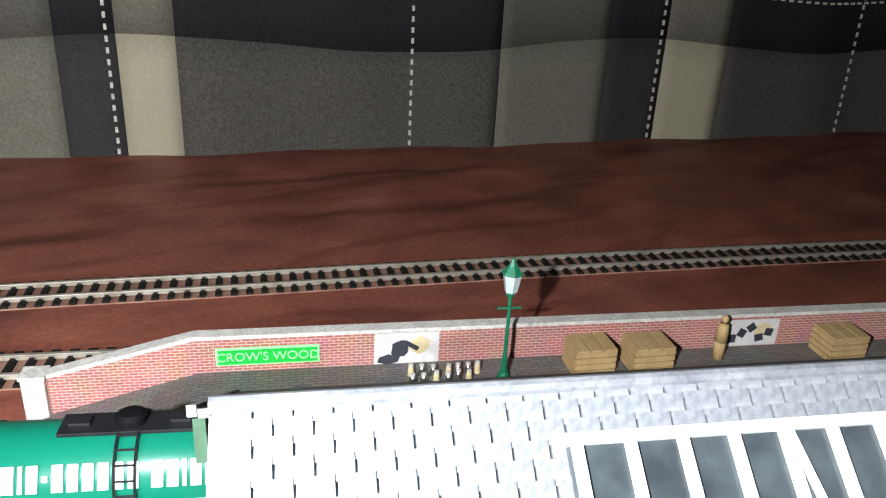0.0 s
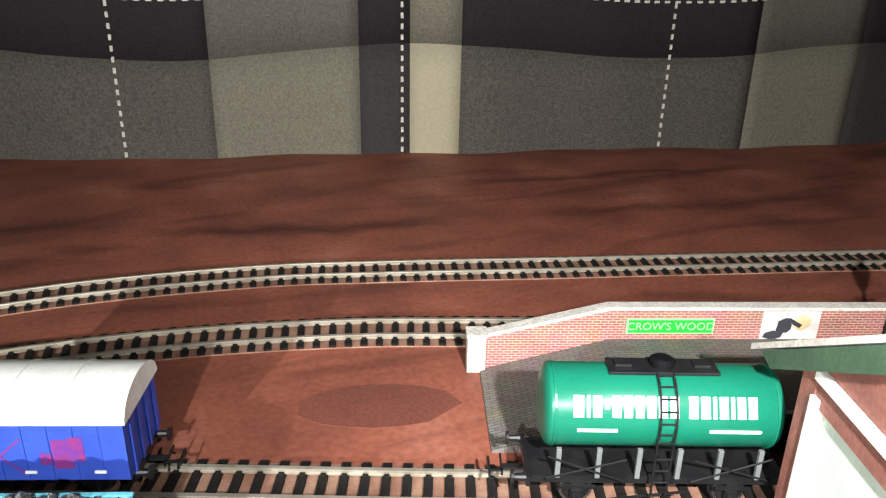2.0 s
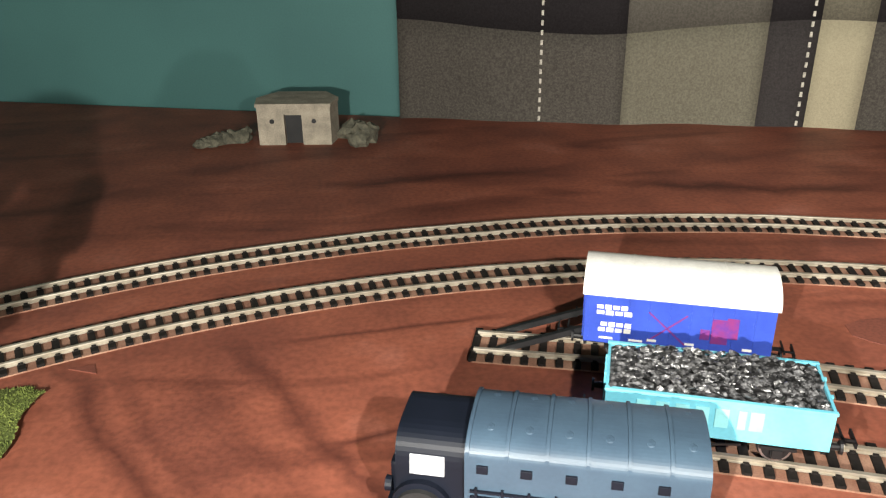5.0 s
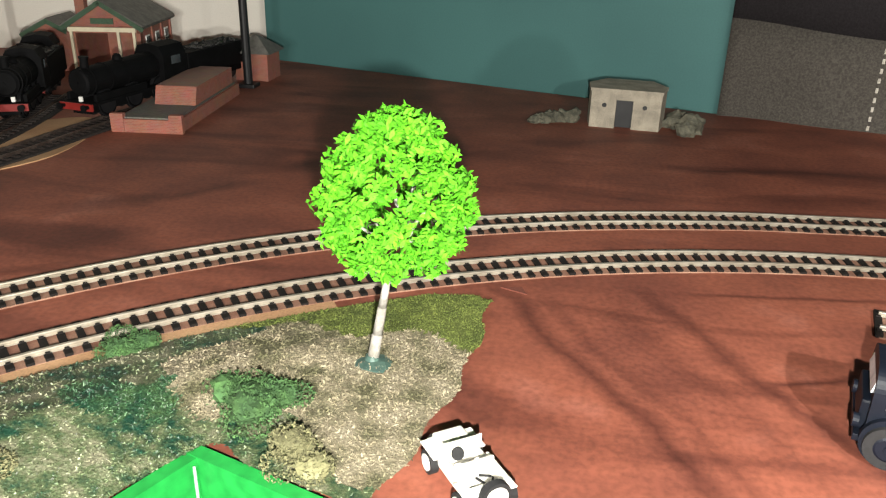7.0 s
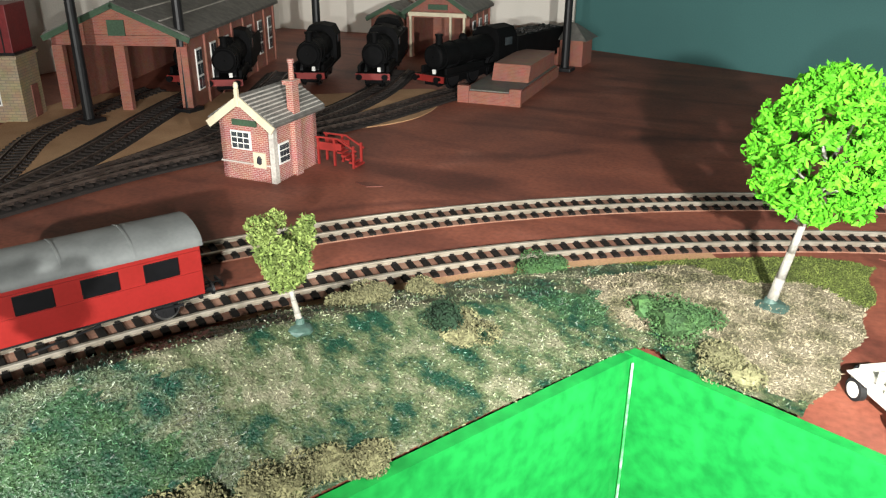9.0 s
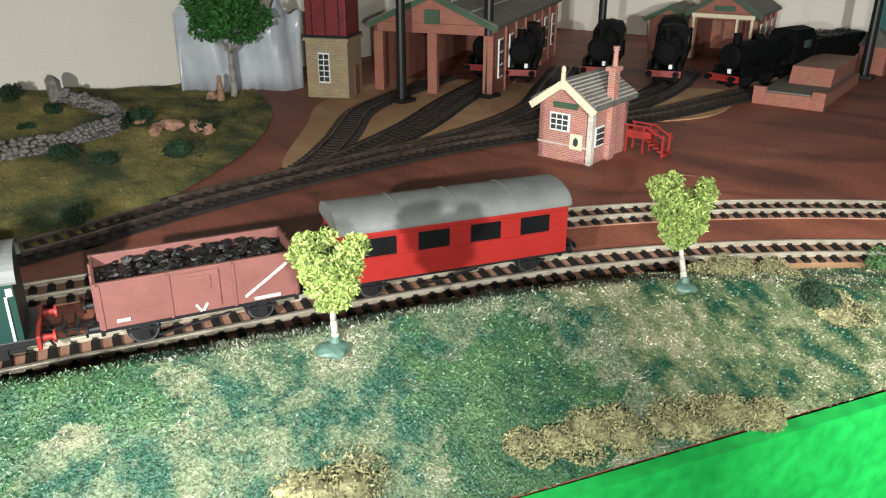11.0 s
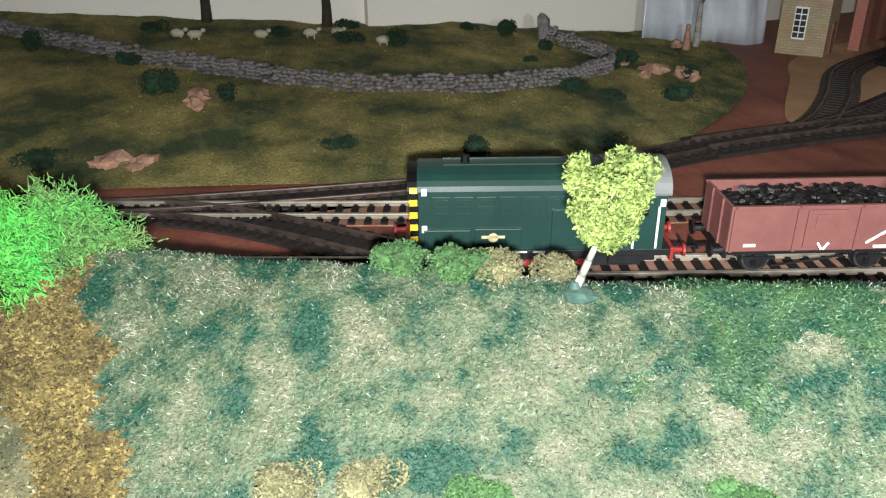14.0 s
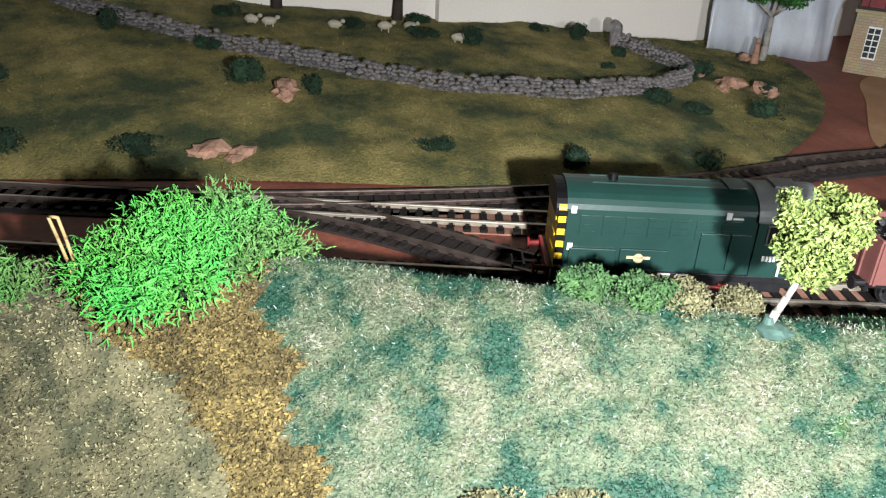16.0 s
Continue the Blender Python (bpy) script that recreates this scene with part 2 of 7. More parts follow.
M_LAMPGREEN = surface("lamp_green", (0.015, 0.16, 0.075), (0.012, 0.12, 0.06), rough=0.4, scale=150)
M_CRATE = surface("crate_wood", (0.50, 0.34, 0.15), (0.40, 0.26, 0.11), rough=0.75, scale=120, fine=1200)
M_PAPER = surface("poster_paper", (0.62, 0.58, 0.55), (0.52, 0.48, 0.46), rough=0.6, scale=90, bump=0.02)
M_DARKINK = surface("dark_ink", (0.035, 0.035, 0.045), rough=0.6, scale=120, bump=0.02)
M_CREAMINK = surface("cream_ink", (0.62, 0.50, 0.28), rough=0.6, scale=120, bump=0.02)
M_CONCRETE = surface("concrete", (0.42, 0.37, 0.29), (0.28, 0.25, 0.2), rough=0.9, scale=90, fine=900, bump=0.3)
M_RUBBLE = surface("rubble", (0.16, 0.15, 0.11), (0.08, 0.08, 0.06), rough=0.95, scale=200, bump=0.5)
M_STONE = surface("dry_stone", (0.26, 0.235, 0.225), (0.13, 0.12, 0.12), rough=0.9, scale=250, fine=1400, bump=0.5, island=0.5)
M_PINKROCK = surface("pink_rock", (0.44, 0.25, 0.17), (0.30, 0.18, 0.12), rough=0.9, scale=200, bump=0.5)
M_WOOL = surface("fleece", (0.52, 0.47, 0.36), (0.4, 0.36, 0.27), rough=0.95, scale=400, bump=0.4)
M_BARK = surface("pale_bark", (0.42, 0.40, 0.36), (0.28, 0.26, 0.22), rough=0.9, scale=160, fine=700, bump=0.4)
M_BARKDARK = surface("dark_bark", (0.055, 0.042, 0.03), (0.03, 0.024, 0.018), rough=0.9, scale=160, fine=700, bump=0.4)
M_LEAFBRIGHT = surface("bright_foliage", (0.16, 0.66, 0.018), (0.11, 0.54, 0.014), rough=0.8, scale=90, island=0.5, bump=0)
M_LEAFPALE = surface("pale_foliage", (0.35, 0.45, 0.12), (0.20, 0.29, 0.065), rough=0.8, scale=150, island=0.55, bump=0)
M_LEAFDEEP = surface("deep_foliage", (0.045, 0.20, 0.03), (0.03, 0.13, 0.02), rough=0.85, scale=90, island=0.5, bump=0)
M_LICHEN = surface("green_lichen", (0.085, 0.54, 0.080), (0.13, 0.45, 0.065), rough=0.8, scale=40, island=0.55, bump=0)
M_LICHENOLD = surface("olive_lichen", (0.16, 0.30, 0.085), (0.11, 0.40, 0.075), rough=0.85, scale=60, island=0.6, bump=0)
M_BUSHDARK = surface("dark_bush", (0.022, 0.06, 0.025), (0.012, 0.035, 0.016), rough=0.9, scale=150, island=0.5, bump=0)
M_BUSHOLIVE = surface("olive_bush", (0.26, 0.250, 0.125), (0.18, 0.172, 0.085), rough=0.9, scale=150, island=0.45, bump=0)
M_BUSHGREEN = surface("green_bush", (0.09, 0.20, 0.06), (0.06, 0.14, 0.05), rough=0.9, scale=150, island=0.45, bump=0)
M_HILL = surface("hill_flock", (0.21, 0.185, 0.058), (0.048, 0.070, 0.026), rough=0.95, scale=17, fine=520, mix=(0.40, 0.54), detail=11, bump=0.8, depth=0.0014, third=(0.38, 0.31, 0.11))
M_HILLFIBRE = surface("hill_fibre", (0.27, 0.235, 0.075), (0.055, 0.082, 0.032), rough=0.95, scale=17, fine=520, mix=(0.40, 0.54), detail=11, bump=0, island=0.75, third=(0.47, 0.39, 0.15))
M_GRASS = surface("grass_mat", (0.072, 0.105, 0.055), (0.012, 0.055, 0.032), rough=0.6, scale=52, fine=700, mix=(0.42, 0.505), detail=11, bump=0.8, depth=0.0015, third=(0.14, 0.145, 0.085))
M_GRASSBLADE = surface("grass_fibre", (0.175, 0.235, 0.145), (0.016, 0.088, 0.054), rough=0.45, scale=52, fine=1100, mix=(0.42, 0.505), detail=11, bump=0, island=0.95, third=(0.42, 0.435, 0.335), spec=0.6)
M_COARSE = surface("coarse_flock", (0.170, 0.225, 0.105), (0.016, 0.090, 0.050), rough=0.45, scale=62, fine=900, mix=(0.40, 0.50), detail=11, bump=0.6, depth=0.0012, island=0.8, third=(0.47, 0.45, 0.30), spec=0.6)
M_LUSH = surface("lush_flock", (0.105, 0.215, 0.085), (0.018, 0.100, 0.052), rough=0.45, scale=75, fine=900, mix=(0.38, 0.62), detail=10, bump=0.6, depth=0.001, island=0.85, third=(0.26, 0.31, 0.075), spec=0.6)
M_STRAW = surface("straw_mat", (0.44, 0.38, 0.25), (0.20, 0.19, 0.10), rough=0.85, scale=70, fine=900, mix=(0.36, 0.54), bump=0.7, depth=0.0012, island=0.7, third=(0.54, 0.47, 0.33))
M_VERGE = surface("bright_olive_flock", (0.22, 0.27, 0.06), (0.13, 0.17, 0.035), rough=0.95, scale=110, fine=900, bump=0.6, depth=0.001, island=0.6)
M_MOSS = surface("olive_flock", (0.52, 0.47, 0.25), (0.19, 0.20, 0.105), rough=0.9, scale=90, fine=900, bump=0.6, depth=0.001, island=0.93)
M_OCHRE = surface("ochre_flock", (0.37, 0.28, 0.095), (0.19, 0.145, 0.050), rough=0.9, scale=90, fine=900, bump=0.6, depth=0.001, island=0.85)
M_WELL = surface("well_green", (0.015, 0.30, 0.055), (0.010, 0.22, 0.04), rough=0.32, scale=40, fine=160, mix=(0.3, 0.7), detail=8, bump=0.2, third=(0.05, 0.40, 0.10))
M_TEAL = surface("teal_board", (0.066, 0.185, 0.178), (0.055, 0.155, 0.152), rough=0.7, scale=5, bump=0.05)
M_CREAM = surface("cream_wall", (0.86, 0.82, 0.74), (0.82, 0.77, 0.69), rough=0.85, scale=6, bump=0.08)
M_ROOM = surface("room_wall", (0.14, 0.127, 0.112), rough=0.9, scale=5)
M_CARPET = surface("carpet", (0.05, 0.046, 0.042), rough=0.95, scale=40)
M_PLASTIC = surface("polythene", (0.55, 0.58, 0.62), (0.42, 0.45, 0.5), rough=0.25, scale=25, bump=0.1)


def cloth(name, c, k=0.72):
    return surface(name, c, tuple(v * k for v in c), rough=0.95, scale=500, fine=1600, bump=0.5, depth=0.0004, spec=0.1)


M_CLOTH = {"cream": cloth("cream_cloth", (0.41, 0.365, 0.255), 0.88), "grey": cloth("grey_cloth", (0.185, 0.17, 0.13)), "dark": cloth("charcoal_cloth", (0.052, 0.046, 0.046)),
           "mid": cloth("brown_grey_cloth", (0.10, 0.09, 0.078), 0.6), "black": cloth("black_cloth", (0.027, 0.024, 0.026)), "dusk": cloth("dusk_cloth", (0.125, 0.115, 0.098))}


# ---- mesh helpers ----
def part(name, bm, material, parent=None, label="", m=None, smooth=False):
    me = bpy.data.meshes.new(name)
    bm.to_mesh(me)
    bm.free()
    if smooth:
        me.polygons.foreach_set("use_smooth", [True] * len(me.polygons))
    me.materials.append(material)
    ob = new(name, me)
    if parent:
        ob.parent = parent
    if m is not None:
        ob.matrix_basis = m
    if label:
        ob["label"] = label
    return ob


def thing(name, m, label, category, group=""):
    ob = new(name)
    ob.empty_display_size = 0.01
    ob.matrix_basis = m
    return tagged(ob, label, category, group)


def box(bm, c, s, rot=(0, 0, 0), bevel=0.0):
    r = bmesh.ops.create_cube(bm, size=1.0)
    vs = r["verts"]
    bmesh.ops.scale(bm, vec=s, verts=vs)
    if bevel:
        es = list({e for v in vs for e in v.link_edges})
        b = bmesh.ops.bevel(bm, geom=es, offset=bevel, segments=2, affect="EDGES", profile=0.6)
        vs = list({v for f in b["faces"] for v in f.verts} | {v for v in vs if v.is_valid})
    bmesh.ops.transform(bm, matrix=pose(*c, *rot), verts=vs)
    return bm


def cyl(bm, a, b, r0, r1=None, n=12, caps=True):
    a, b = Vector(a), Vector(b)
    d = b - a
    r = bmesh.ops.create_cone(bm, cap_ends=caps, segments=n, radius1=r0, radius2=r0 if r1 is None else r1, depth=d.length)
    bmesh.ops.transform(bm, matrix=Matrix.Translation((a + b) / 2) @ d.to_track_quat("Z", "Y").to_matrix().to_4x4(), verts=r["verts"])
    return bm


def ball(bm, c, r, sub=2, rough=0.0, seed=0.0):
    k = bmesh.ops.create_icosphere(bm, subdivisions=sub, radius=1.0)
    for v in k["verts"]:
        f = 1 + rough * noise.noise(v.co * 1.7 + Vector((seed, seed * 2, 0)))
        v.co = Vector(c) + Vector((v.co.x * r[0], v.co.y * r[1], v.co.z * r[2])) * f
    return bm


def B():
    return bmesh.new()


def prism(bm, outline, x0, x1):
    """A closed outline in (y, z), drawn out along x."""
    a = [bm.verts.new((x0, y, z)) for y, z in outline]
    b = [bm.verts.new((x1, y, z)) for y, z in outline]
    n = len(outline)
    bm.faces.new(a)
    bm.faces.new(list(reversed(b)))
    for i in range(n):
        bm.faces.new((a[i], b[i], b[(i + 1) % n], a[(i + 1) % n]))
    bmesh.ops.recalc_face_normals(bm, faces=bm.faces[:])
    return bm


def slab(bm, outline, z0, z1):
    """A closed outline in (x, y), drawn up from z0 to z1."""
    a = [bm.verts.new((x, y, z0)) for x, y in outline]
    b = [bm.verts.new((x, y, z1)) for x, y in outline]
    n = len(outline)
    bm.faces.new(a)
    bm.faces.new(b)
    for i in range(n):
        bm.faces.new((a[i], a[(i + 1) % n], b[(i + 1) % n], b[i]))
    bmesh.ops.recalc_face_normals(bm, faces=bm.faces[:])
    bmesh.ops.triangulate(bm, faces=[f for f in bm.faces if len(f.verts) > 4])
    return bm


def spline(pts, step=0.004):
    """A smooth line through the points, with even steps, as (x, y) and heading."""
    p = [Vector((*q, 0)) for q in pts]
    p = [2 * p[0] - p[1]] + p + [2 * p[-1] - p[-2]]
    fine = []
    for i in range(1, len(p) - 2):
        for k in range(60):
            t = k / 60
            a, b, c, d = p[i - 1], p[i], p[i + 1], p[i + 2]
            fine.append(0.5 * (2 * b + (c - a) * t + (2 * a - 5 * b + 4 * c - d) * t * t + (3 * b - a - 3 * c + d) * t ** 3))
    fine.append(p[-2])
    out, left = [], 0.0
    for a, b in zip(fine, fine[1:]):
        d = (b - a).length
        while left <= d:
            q = a.lerp(b, left / d)
            out.append((q.x, q.y, math.atan2(b.y - a.y, b.x - a.x)))
            left += step
        left -= d
    return out


def offset(line, d):
    """The line moved d to its left."""
    return [(x - math.sin(a) * d, y + math.cos(a) * d, a) for x, y, a in line]


def sweep(bm, line, outline):
    """A closed outline in (across, z), carried along a line."""
    rings = [[bm.verts.new((x - math.sin(a) * u, y + math.cos(a) * u, z)) for u, z in outline] for x, y, a in line]
    n = len(outline)
    for r, s in zip(rings, rings[1:]):
        for i in range(n):
            bm.faces.new((r[i], r[(i + 1) % n], s[(i + 1) % n], s[i]))
    bm.faces.new(rings[0])
    bm.faces.new(list(reversed(rings[-1])))
    bmesh.ops.recalc_face_normals(bm, faces=bm.faces[:])
    return bm


def quads(name, verts, material, parent=None, label=""):
    """One mesh of loose four-cornered leaves, from an array n x 4 x 3."""
    n = len(verts)
    me = bpy.data.meshes.new(name)
    me.from_pydata(verts.reshape(-1, 3).tolist(), [], np.arange(n * 4).reshape(n, 4).tolist())
    me.materials.append(material)
    ob = new(name, me)
    if parent:
        ob.parent = parent
    if label:
        ob["label"] = label
    return ob


def leaves(rng, blobs, count, size, shell=0.55, long=1.4):
    """Small leaves on and in the blobs (x, y, z, rx, ry, rz), each turned at random."""
    blobs = np.array(blobs, float)
    w = blobs[:, 3] * blobs[:, 4]
    pick = rng.choice(len(blobs), count, p=w / w.sum())
    d = rng.normal(size=(count, 3))
    d /= np.linalg.norm(d, axis=1)[:, None]
    r = shell + (1 - shell) * rng.random(count) ** 0.6
    c = blobs[pick, :3] + d * blobs[pick, 3:] * r[:, None]
    a = rng.normal(size=(count, 3)) + d * 0.3
    a /= np.linalg.norm(a, axis=1)[:, None]
    b = np.cross(a, rng.normal(size=(count, 3)))
    b /= np.linalg.norm(b, axis=1)[:, None]
    s = size * (0.6 + 0.8 * rng.random(count))[:, None]
    a, b = a * s * long, b * s
    return np.stack([c - a - b * 0.3, c + b * -0.6 + a * 0.1, c + a, c + b * 0.6 + a * 0.1], axis=1)


def lettering(text, size, material, parent, m, label="", depth=0.0002):
    cu = bpy.data.curves.new("lettering", "FONT")
    cu.body, cu.size, cu.align_x, cu.align_y, cu.extrude = text, size, "CENTER", "CENTER", depth
    tmp = new("lettering", cu)
    me = bpy.data.meshes.new_from_object(tmp.evaluated_get(bpy.context.evaluated_depsgraph_get()))
    bpy.data.objects.remove(tmp)
    me.materials.append(material)
    ob = new("lettering", me)
    ob.parent = parent
    ob.matrix_basis = m
    if label:
        ob["label"] = label
    return ob


RNG = np.random.default_rng(4)

# ---- the board, the well and the room ----
APEX, WELL_L, WELL_R = (-0.079, 0.291), (-0.43, -0.443), (1.5, -0.263)
BOARD = [APEX, WELL_R, (1.75, 0.53), (1.131, 0.700), (0.20, 0.916), (-0.335, 1.085), (-0.84, 1.25), (-0.86, 0.1), (-1.16, -0.62), (-0.6, -0.80)] + [WELL_L]
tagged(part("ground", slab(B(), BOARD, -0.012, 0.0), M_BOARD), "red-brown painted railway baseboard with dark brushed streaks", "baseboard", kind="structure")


def wall_between(name, a, b, z0, z1, thick, material, label):
    a, b = Vector((*a, 0)), Vector((*b, 0))
    d = (b - a).length
    bm = B()
    box(bm, (d / 2, thick / 2, (z0 + z1) / 2), (d, thick, z1 - z0))
    ob = part(name, bm, material, m=pose(a.x, a.y, 0, 0, 0, math.degrees(math.atan2(b.y - a.y, b.x - a.x))))
    return tagged(ob, label, "wall", kind="structure")


wall_between("well_wall_east", WELL_R, APEX, -0.16, 0.004, 0.006, M_WELL, "glossy green painted side of the operator's well")
wall_between("well_wall_west", APEX, WELL_L, -0.16, 0.0036, 0.006, M_WELL, "glossy green painted side of the operator's well")
# added pale bead: paints the torch highlight down the glossy corner
bm = B()
cyl(bm, (APEX[0] + 0.0035, APEX[1] - 0.0105, -0.16), (APEX[0] + 0.0035, APEX[1] - 0.0105, 0.0020), 0.0006, n=8)
tagged(part("trim", bm, M_CORNERSHINE), "pale bead painted as the highlight down the well's corner", "trim", kind="structure")
wall_between("wall_teal", (0.215, 0.925), (-0.36, 1.098), -0.2, 0.75, -0.02, M_TEAL, "dull teal painted backboard behind the layout")
wall_between("wall_cream_back", (-0.30, 1.125), (-0.90, 1.05), -0.2, 1.6, -0.03, M_CREAM, "plain cream room wall behind the engine sheds")
wall_between("wall_cream_side", (-0.845, 1.10), (-0.845, 0.06), -0.2, 1.6, -0.03, M_CREAM, "plain cream room wall behind the hill")
wall_between("wall_cream_hill", (-0.846, 0.08), (-1.16, -0.7), -0.2, 1.6, -0.03, M_CREAM, "plain cream room wall behind the hill")
wall_between("wall_room_south", (-1.25, -1.6), (2.2, -1.6), -0.9, 1.6, -0.05, M_ROOM, "plain room wall")
wall_between("wall_room_east", (2.2, -1.6), (2.2, 1.2), -0.9, 1.6, -0.05, M_ROOM, "plain room wall")
wall_between("wall_room_west", (-1.25, 1.2), (-1.25, -1.6), -0.9, 1.6, -0.05, M_ROOM, "plain room wall")
wall_between("wall_room_north", (2.2, 1.22), (-1.25, 1.22), -0.9, 1.6, -0.05, M_ROOM, "plain room wall")
bm = B()
box(bm, (0.475, -0.2, -0.92), (3.6, 3.0, 0.04))
tagged(part("floor", bm, M_CARPET), "dark carpeted room floor under the layout", "floor", kind="structure")
bm = B()
box(bm, (0.475, -0.2, 1.62), (3.6, 3.0, 0.04))
tagged(part("ceiling", bm, M_ROOM), "plain room ceiling", "ceiling", kind="structure")


# The curtain: checked cloth in shallow folds, hung along the back edge
CURT = pose(0.205, 0.918, 0, 0, 0, math.degrees(math.atan2(0.695 - 0.912, 1.131 - 0.2)))
STRIPES = [(0.0, "mid"), (0.220, "grey"), (0.348, "dark"), (0.393, "cream"), (0.438, "mid"), (0.716, "grey"), (0.826, "dark"), (0.890, "cream"), (0.955, "mid"), (1.22, "grey"), (1.35, "dark"), (1.5, "mid"), (1.7, "mid")]
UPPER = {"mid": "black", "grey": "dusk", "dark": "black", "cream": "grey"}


def fold(u, z):
    return 0.0035 * math.sin(u * 23 + 0.6) + 0.0025 * math.sin(u * 51 + z * 5) - 0.011 - 0.007 * min(1.0, u / 0.7)


def curtain():
    root = thing("curtain", CURT, "checked curtain in charcoal, grey and cream with white stitching", "curtain")
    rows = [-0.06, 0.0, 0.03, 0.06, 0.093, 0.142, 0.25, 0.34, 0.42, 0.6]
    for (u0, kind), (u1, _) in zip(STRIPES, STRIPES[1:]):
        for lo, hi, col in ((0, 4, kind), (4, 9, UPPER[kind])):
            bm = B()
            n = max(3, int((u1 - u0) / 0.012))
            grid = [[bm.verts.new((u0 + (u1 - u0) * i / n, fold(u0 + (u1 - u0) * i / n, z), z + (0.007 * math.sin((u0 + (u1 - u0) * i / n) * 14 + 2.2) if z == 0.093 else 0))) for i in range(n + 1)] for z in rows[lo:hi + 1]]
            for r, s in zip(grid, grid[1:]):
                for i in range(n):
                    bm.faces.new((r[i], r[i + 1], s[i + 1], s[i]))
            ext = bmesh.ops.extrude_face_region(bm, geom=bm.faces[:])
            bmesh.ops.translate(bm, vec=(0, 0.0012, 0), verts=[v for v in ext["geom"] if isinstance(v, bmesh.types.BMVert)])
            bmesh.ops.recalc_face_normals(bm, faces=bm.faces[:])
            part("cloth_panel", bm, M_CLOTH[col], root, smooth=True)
    for u in (0.141, 0.386, 0.636, 0.884, 1.115, 1.4):
        bm = B()
        for k in range(44):
            z = 0.002 + k * 0.0092
            box(bm, (u, fold(u, z) - 0.0008, z + 0.002), (0.0023, 0.0010, 0.0046))
        part("stitching", bm, M_STITCH, root, "line of white running stitches")
    bm = B()
    for k in range(170):
        u = 0.01 + k * 0.0098
        z = 0.142 + 0.006 * math.sin(u * 14 + 2.2)
        box(bm, (u, fold(u, z) - 0.0008, z), (0.0048, 0.0010, 0.0021))
    part("stitching", bm, M_STITCH, root, "line of white running stitches")


curtain()

# Sandy and stained ground patches
def patch(name, pts, material, label, z=0.0012):
    out = [(x, y) for x, y, a in spline(pts + [pts[0]], 0.012)][:-1]
    bm = B()
    slab(bm, out, -0.002, z)
    return tagged(part(name, bm, material), label, "ground", kind="structure")


patch("sand_1", [(-0.495, 0.245), (-0.53, 0.262), (-0.605, 0.345), (-0.67, 0.42), (-0.70, 0.55), (-0.6, 0.62), (-0.5, 0.66), (-0.40, 0.74), (-0.36, 0.62), (-0.43, 0.50), (-0.48, 0.38), (-0.475, 0.27)], M_SAND, "tan sandy ground of the engine yard", 0.0010)
patch("stain_1", [(0.437 + 0.036 * math.cos(k * 0.5236) + 0.006 * math.sin(k * 0.5236), 0.434 + 0.016 * math.sin(k * 0.5236) - 0.011 * math.cos(k * 0.5236)) for k in range(12)], M_STAIN, "dark round paint stain on the board", 0.0003)
patch("stain_2", [(0.02, 0.455), (0.03, 0.458), (0.037, 0.452), (0.028, 0.447)], M_STAIN, "small dark paint spot on the board", 0.0006)
patch("stain_3", [(-0.31, 0.435), (-0.30, 0.44), (-0.288, 0.436), (-0.30, 0.43)], M_STAIN, "small dark paint spot on the board", 0.0006)

# ---- track ----
INNER = [(1.45, 0.157), (0.9, 0.345), (0.5405, 0.4687), (0.4309, 0.5050), (0.32, 0.5254), (0.2078, 0.5253), (0.0973, 0.5059), (-0.0081, 0.4678), (-0.1054, 0.4118), (-0.1912, 0.3392),
         (-0.2623, 0.252), (-0.3161, 0.1532), (-0.3611, 0.0501), (-0.4067, -0.0528), (-0.4544, -0.1546), (-0.59, -0.44), (-0.66, -0.60)]
LINE_IN = spline(INNER)
OUTER = [(1.45, 0.275), (0.9, 0.449), (0.69, 0.5105), (0.585, 0.5400), (0.5233, 0.5580), (0.4713, 0.5725), (0.42, 0.5855), (0.349, 0.5955), (0.285, 0.5985), (0.22, 0.5940)] + [(x, y) for x, y, a in offset(LINE_IN, -0.067)[::24] if x < 0.165]
LINE_OUT = spline(OUTER)
PITCH = 0.0082
RAIL = [(-0.0013, 0.0017), (0.0013, 0.0017), (0.0013, 0.0021), (0.0006, 0.0024), (0.0007, 0.0034), (0.0010, 0.0037), (0.0009, 0.0042), (-0.0009, 0.0042), (-0.0010, 0.0037), (-0.0007, 0.0034), (-0.0006, 0.0024), (-0.0013, 0.0021)]


def sleeper_mesh(length, material):
    bm = B()
    box(bm, (0, 0, 0.0011), (0.0036, length, 0.0018))
    for s in (-1, 1):
        for k in (-1, 1):
            box(bm, (0, s * 0.00825 + k * 0.0017, 0.0023), (0.0022, 0.0012, 0.0010))
    me = bpy.data.meshes.new("sleeper")
    bm.to_mesh(me)
    bm.free()
    me.materials.append(material)
    return me


SLEEPER, SLEEPER_OLD = sleeper_mesh(0.030, M_SLEEPER), sleeper_mesh(0.030, M_SLEEPERDARK)


